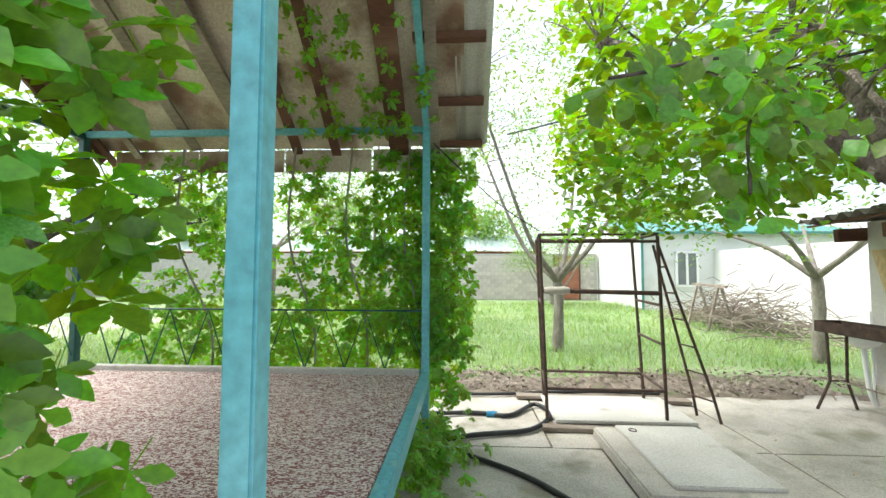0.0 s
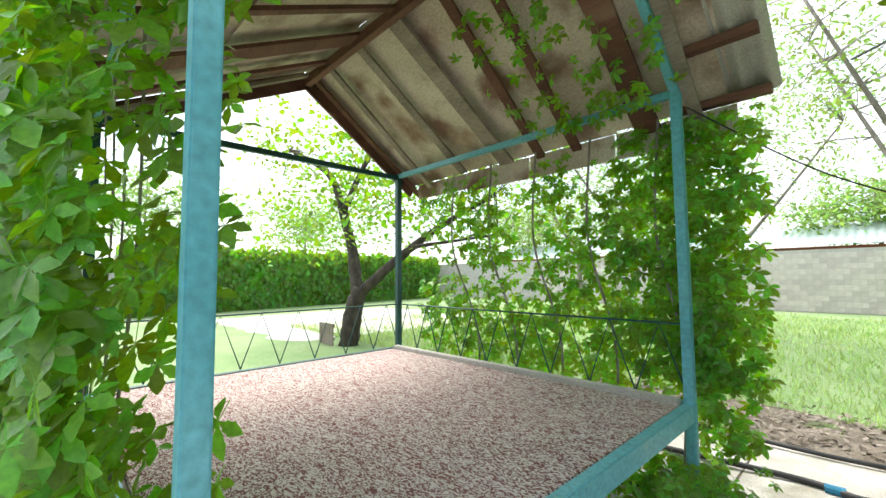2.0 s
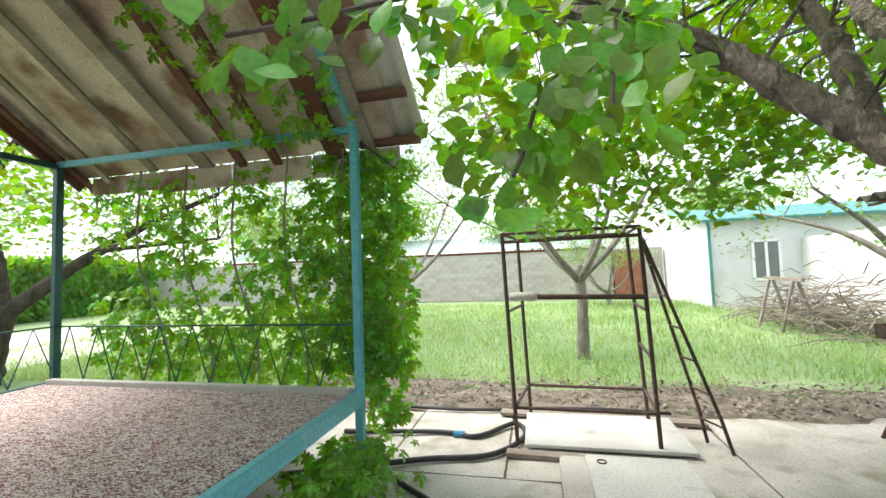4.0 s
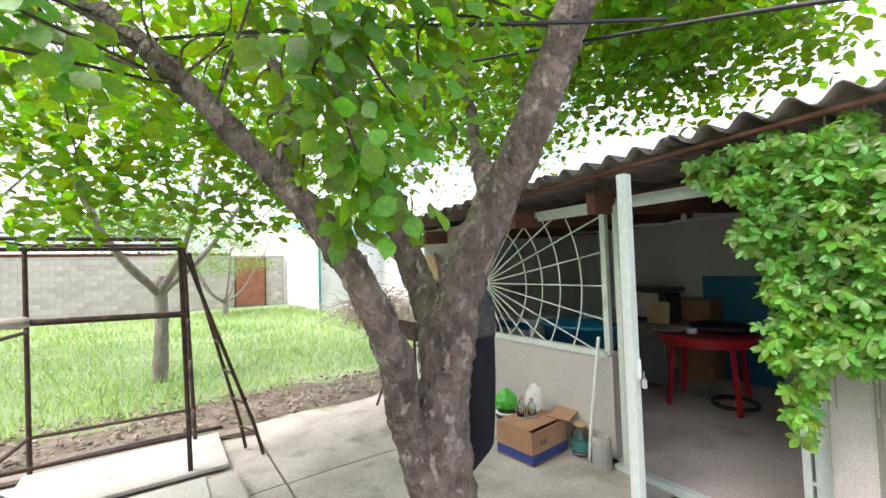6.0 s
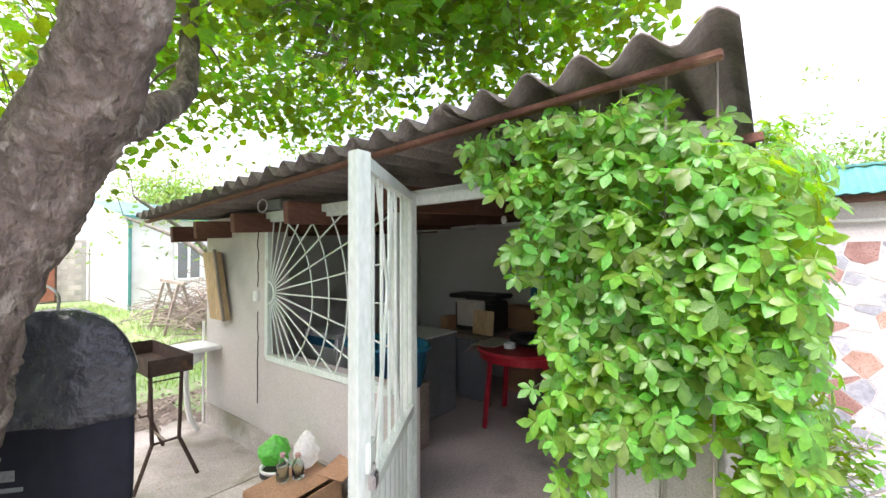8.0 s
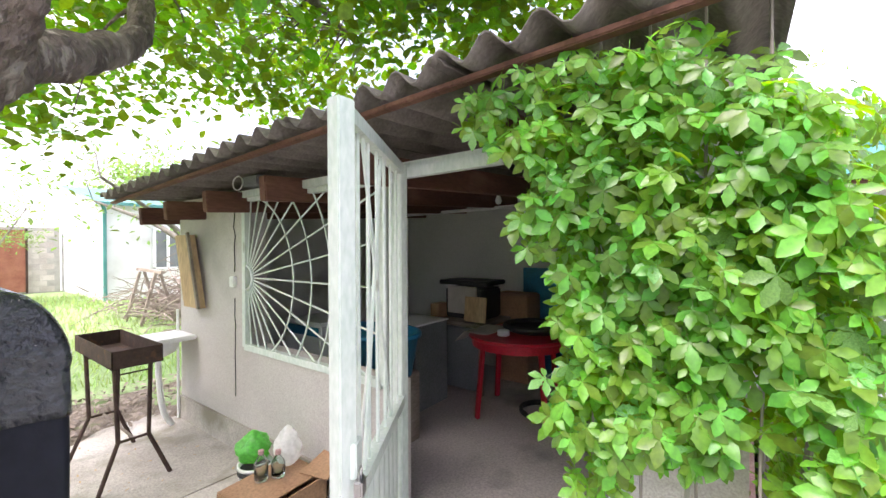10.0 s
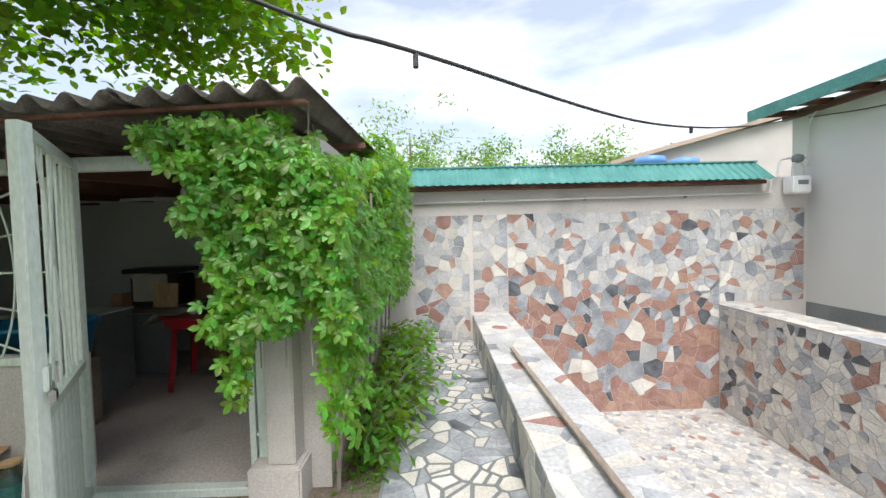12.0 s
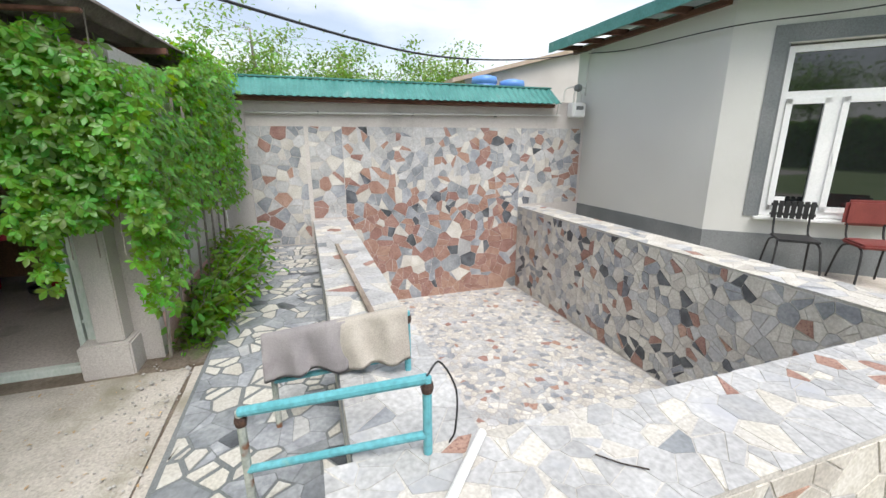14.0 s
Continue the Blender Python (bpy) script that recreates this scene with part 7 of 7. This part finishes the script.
def stone_face(parent, origin, eu, ev, w, h, size, palette, seed, gap=0.006, thick=0.012, most=300, vary=0.4, sizer=None, islands=0.0):
    """Lays broken stones on a rectangle: origin, the two edge directions, its size; palette(u, v, rnd) names the material."""
    rnd = random.Random(seed)
    o, eu, ev = Vector(origin), Vector(eu), Vector(ev)
    n = eu.cross(ev).normalized()
    rest = {}
    made = 0
    for c, poly in cells(w, h, size, rnd, vary, sizer):
        mat = palette(c[0], c[1], rnd)
        q = inset(poly, c, gap * rnd.uniform(0.6, 1.5) + (islands if mat == "st_white" else 0.0), rnd)
        if not q:
            continue
        th = 0.45 * thick * rnd.uniform(0.7, 1.2)
        ctr = sum(q, Vector((0, 0))) / len(q)
        lo = [o + eu * p.x + ev * p.y for p in q]
        hi = [o + eu * (p.x + (ctr.x - p.x) * 0.012) + ev * (p.y + (ctr.y - p.y) * 0.012) + n * th for p in q]
        k = len(q)
        if made < most:
            me = bpy.data.meshes.new("stone")
            me.from_pydata([tuple(v) for v in lo + hi], [], [tuple(range(k, 2 * k))] + [(i, (i + 1) % k, k + (i + 1) % k, k + i) for i in range(k)])
            me.materials.append(M[mat])
            ob = new("stone", me)
            ob.parent = parent
            made += 1
        else:
            V, F = rest.setdefault(mat, ([], []))
            b = len(V)
            V += [tuple(v) for v in lo + hi]
            F += [tuple(range(b + k, b + 2 * k))] + [(b + i, b + (i + 1) % k, b + k + (i + 1) % k, b + k + i) for i in range(k)]
    for mat, (V, F) in rest.items():
        me = bpy.data.meshes.new("stones")
        me.from_pydata(V, [], F)
        me.materials.append(M[mat + "_m"])
        ob = new("stones", me)
        ob.parent = parent
        tagged(ob, kind="stuff")


def pick(rnd, **shares):
    r = rnd.random() * sum(shares.values())
    for k, v in shares.items():
        r -= v
        if r <= 0:
            return "st_" + k
    return "st_grey"


def drift(u, v, seed, scale=1.6):
    """Slow drift of the mason's choice along a face, about -0.5 to 0.5."""
    return noise.noise((u * scale, v * scale * 1.5, seed))


def pal_rear(u, v, rnd):
    z = v - 1.08 + 0.25 * drift(u, v, 3.0)
    d = drift(u, v, 12.0, 2.0)
    if z > 1.0:
        return pick(rnd, pale=46, white=16, grey=22, red=14 + 30 * max(0, d), black=1)
    if z > 0.72:
        return pick(rnd, pale=30, white=17, grey=28, red=20 + 30 * max(0, d), black=3)
    if z > 0.3:
        return pick(rnd, pale=8, white=15, grey=34, red=24 + 60 * max(0, d), black=10 + 30 * max(0, -d))
    return pick(rnd, pale=2, white=8, grey=12 + 25 * max(0, -d), red=72, black=5)


def pal_upper(u, v, rnd):
    return pick(rnd, pale=46, white=20, grey=18, red=15, black=1)


def pal_side(u, v, rnd):
    d = drift(u, v, 7.0, 1.8)
    return pick(rnd, pale=24, white=52 + 40 * max(0, d), grey=16, red=9 + 20 * max(0, -d), black=5 + 34 * max(0, -d))


def pal_floor(u, v, rnd):
    return pick(rnd, pale=40, white=44, grey=12, red=3)


def pal_strip(u, v, rnd):
    return pick(rnd, white=44, pale=4, grey=46, black=5)


def pal_top(u, v, rnd):
    return pick(rnd, pale=62, white=26, grey=7, red=3)


ob = bpy.data.objects
rear, left_wall, right_wall, near_wall = ob["wall_stone_rear"], ob["wall_basin_left"], ob["wall_basin_right"], ob["wall_basin_near"]
big = lambda u, v: 0.165 + (0.07 if v < 1.2 else 0.0)
# rear wall: above the basin, above the strip and above the right-hand wall
stone_face(rear, (WX, -1.22, -1.08), (0, -1, 0), (0, 0, 1), 2.98, 2.83, 0.19, pal_rear, 101, 0.002, 0.009, 290, 0.62, big)
stone_face(rear, (WX, -0.74, 0.40), (0, -1, 0), (0, 0, 1), 0.48, 1.35, 0.17, pal_upper, 102, 0.004)
stone_face(rear, (WX, 0.07, 0.03), (0, -1, 0), (0, 0, 1), 0.76, 1.72, 0.16, pal_upper, 103, 0.004)
stone_face(rear, (WX, -4.2, 0.45), (0, -1, 0), (0, 0, 1), 1.2, 1.3, 0.15, pal_upper, 104, 0.004)
# right wall, inner face and top
stone_face(right_wall, (7.02, -4.2, -1.06), (-1, 0, 0), (0, 0, 1), 5.2, 1.45, 0.15, pal_side, 105, 0.0035, 0.014, 300, 0.65)
stone_face(right_wall, (1.42, -4.66, 0.41), (1, 0, 0), (0, 1, 0), 5.6, 0.47, 0.15, lambda u, v, r: pick(r, white=60, pale=30, grey=8, red=3), 106, 0.0025, 0.012, 280)
# left wall top and outer face
stone_face(left_wall, (1.875, -1.23, 0.368), (1, 0, 0), (0, 1, 0), 5.15, 0.515, 0.18, pal_top, 107, 0.0018, 0.007, 280, 0.5, None, 0.005)
stone_face(left_wall, (WX - 0.02, -0.72, 0.02), (-1, 0, 0), (0, 0, 1), 5.12, 0.34, 0.2, pal_strip, 108, 0.005, 0.01, 200)
# near wall top, outer and inner faces
stone_face(near_wall, (1.35, -4.2, 0.40), (1, 0, 0), (0, 1, 0), 0.525, 3.59, 0.15, lambda u, v, r: pick(r, pale=74, white=22, grey=1, red=3), 109, 0.0014, 0.006, 300, 0.7, None, 0.006)
stone_face(near_wall, (1.36, -0.63, -0.0), (0, -1, 0), (0, 0, 1), 3.55, 0.37, 0.2, lambda u, v, r: pick(r, pale=30, white=50, red=14, grey=6), 110, 0.006, 0.012, 200)
# strip of paving and basin floor
stone_face(ob["pavement_strip"], (1.62, -0.72, 0.012), (1, 0, 0), (0, 1, 0), 5.4, 0.84, 0.155, pal_strip, 111, 0.0016, 0.008, 300, 0.55, None, 0.012)
stone_face(ob["floor_basin"], (1.84, -4.18, -1.07), (1, 0, 0), (0, 1, 0), 5.18, 2.94, 0.092, pal_floor, 112, 0.0022, 0.006, 300, 0.65, None, 0.004)

# the far block wall: courses of concrete blocks
blk = ob["wall_garden_back"]
me = bpy.data.meshes.new("block")
bm = box(bmn(), (0, -0.012, 0), (0.385, 0.0, 0.185))
bm.to_mesh(me)
bm.free()
me.materials.append(M["block"])
V, F = [], []
count = 0
for r in range(11):
    for c in range(50):
        x, z = -13.6 + 0.395 * c + (0.2 if r % 2 else 0), 0.02 + 0.197 * r
        if x + 0.385 > 5.85:
            continue
        if -5.0 < x < 5.0 and count < 280:
            b = new("block", me)
            b.parent = blk
            b.location = (x, 20.6, z)
            count += 1
        else:
            i = len(V)
            V += [(x, 20.588, z), (x + 0.385, 20.588, z), (x + 0.385, 20.588, z + 0.185), (x, 20.588, z + 0.185), (x, 20.6, z), (x + 0.385, 20.6, z), (x + 0.385, 20.6, z + 0.185), (x, 20.6, z + 0.185)]
            F += [(i, i + 1, i + 2, i + 3), (i, i + 4, i + 5, i + 1), (i + 3, i + 2, i + 6, i + 7), (i, i + 3, i + 7, i + 4), (i + 1, i + 5, i + 6, i + 2)]
me2 = bpy.data.meshes.new("blocks")
me2.from_pydata(V, [], F)
me2.materials.append(M["block_m"])
o2 = new("blocks", me2)
o2.parent = blk
tagged(o2, kind="stuff")
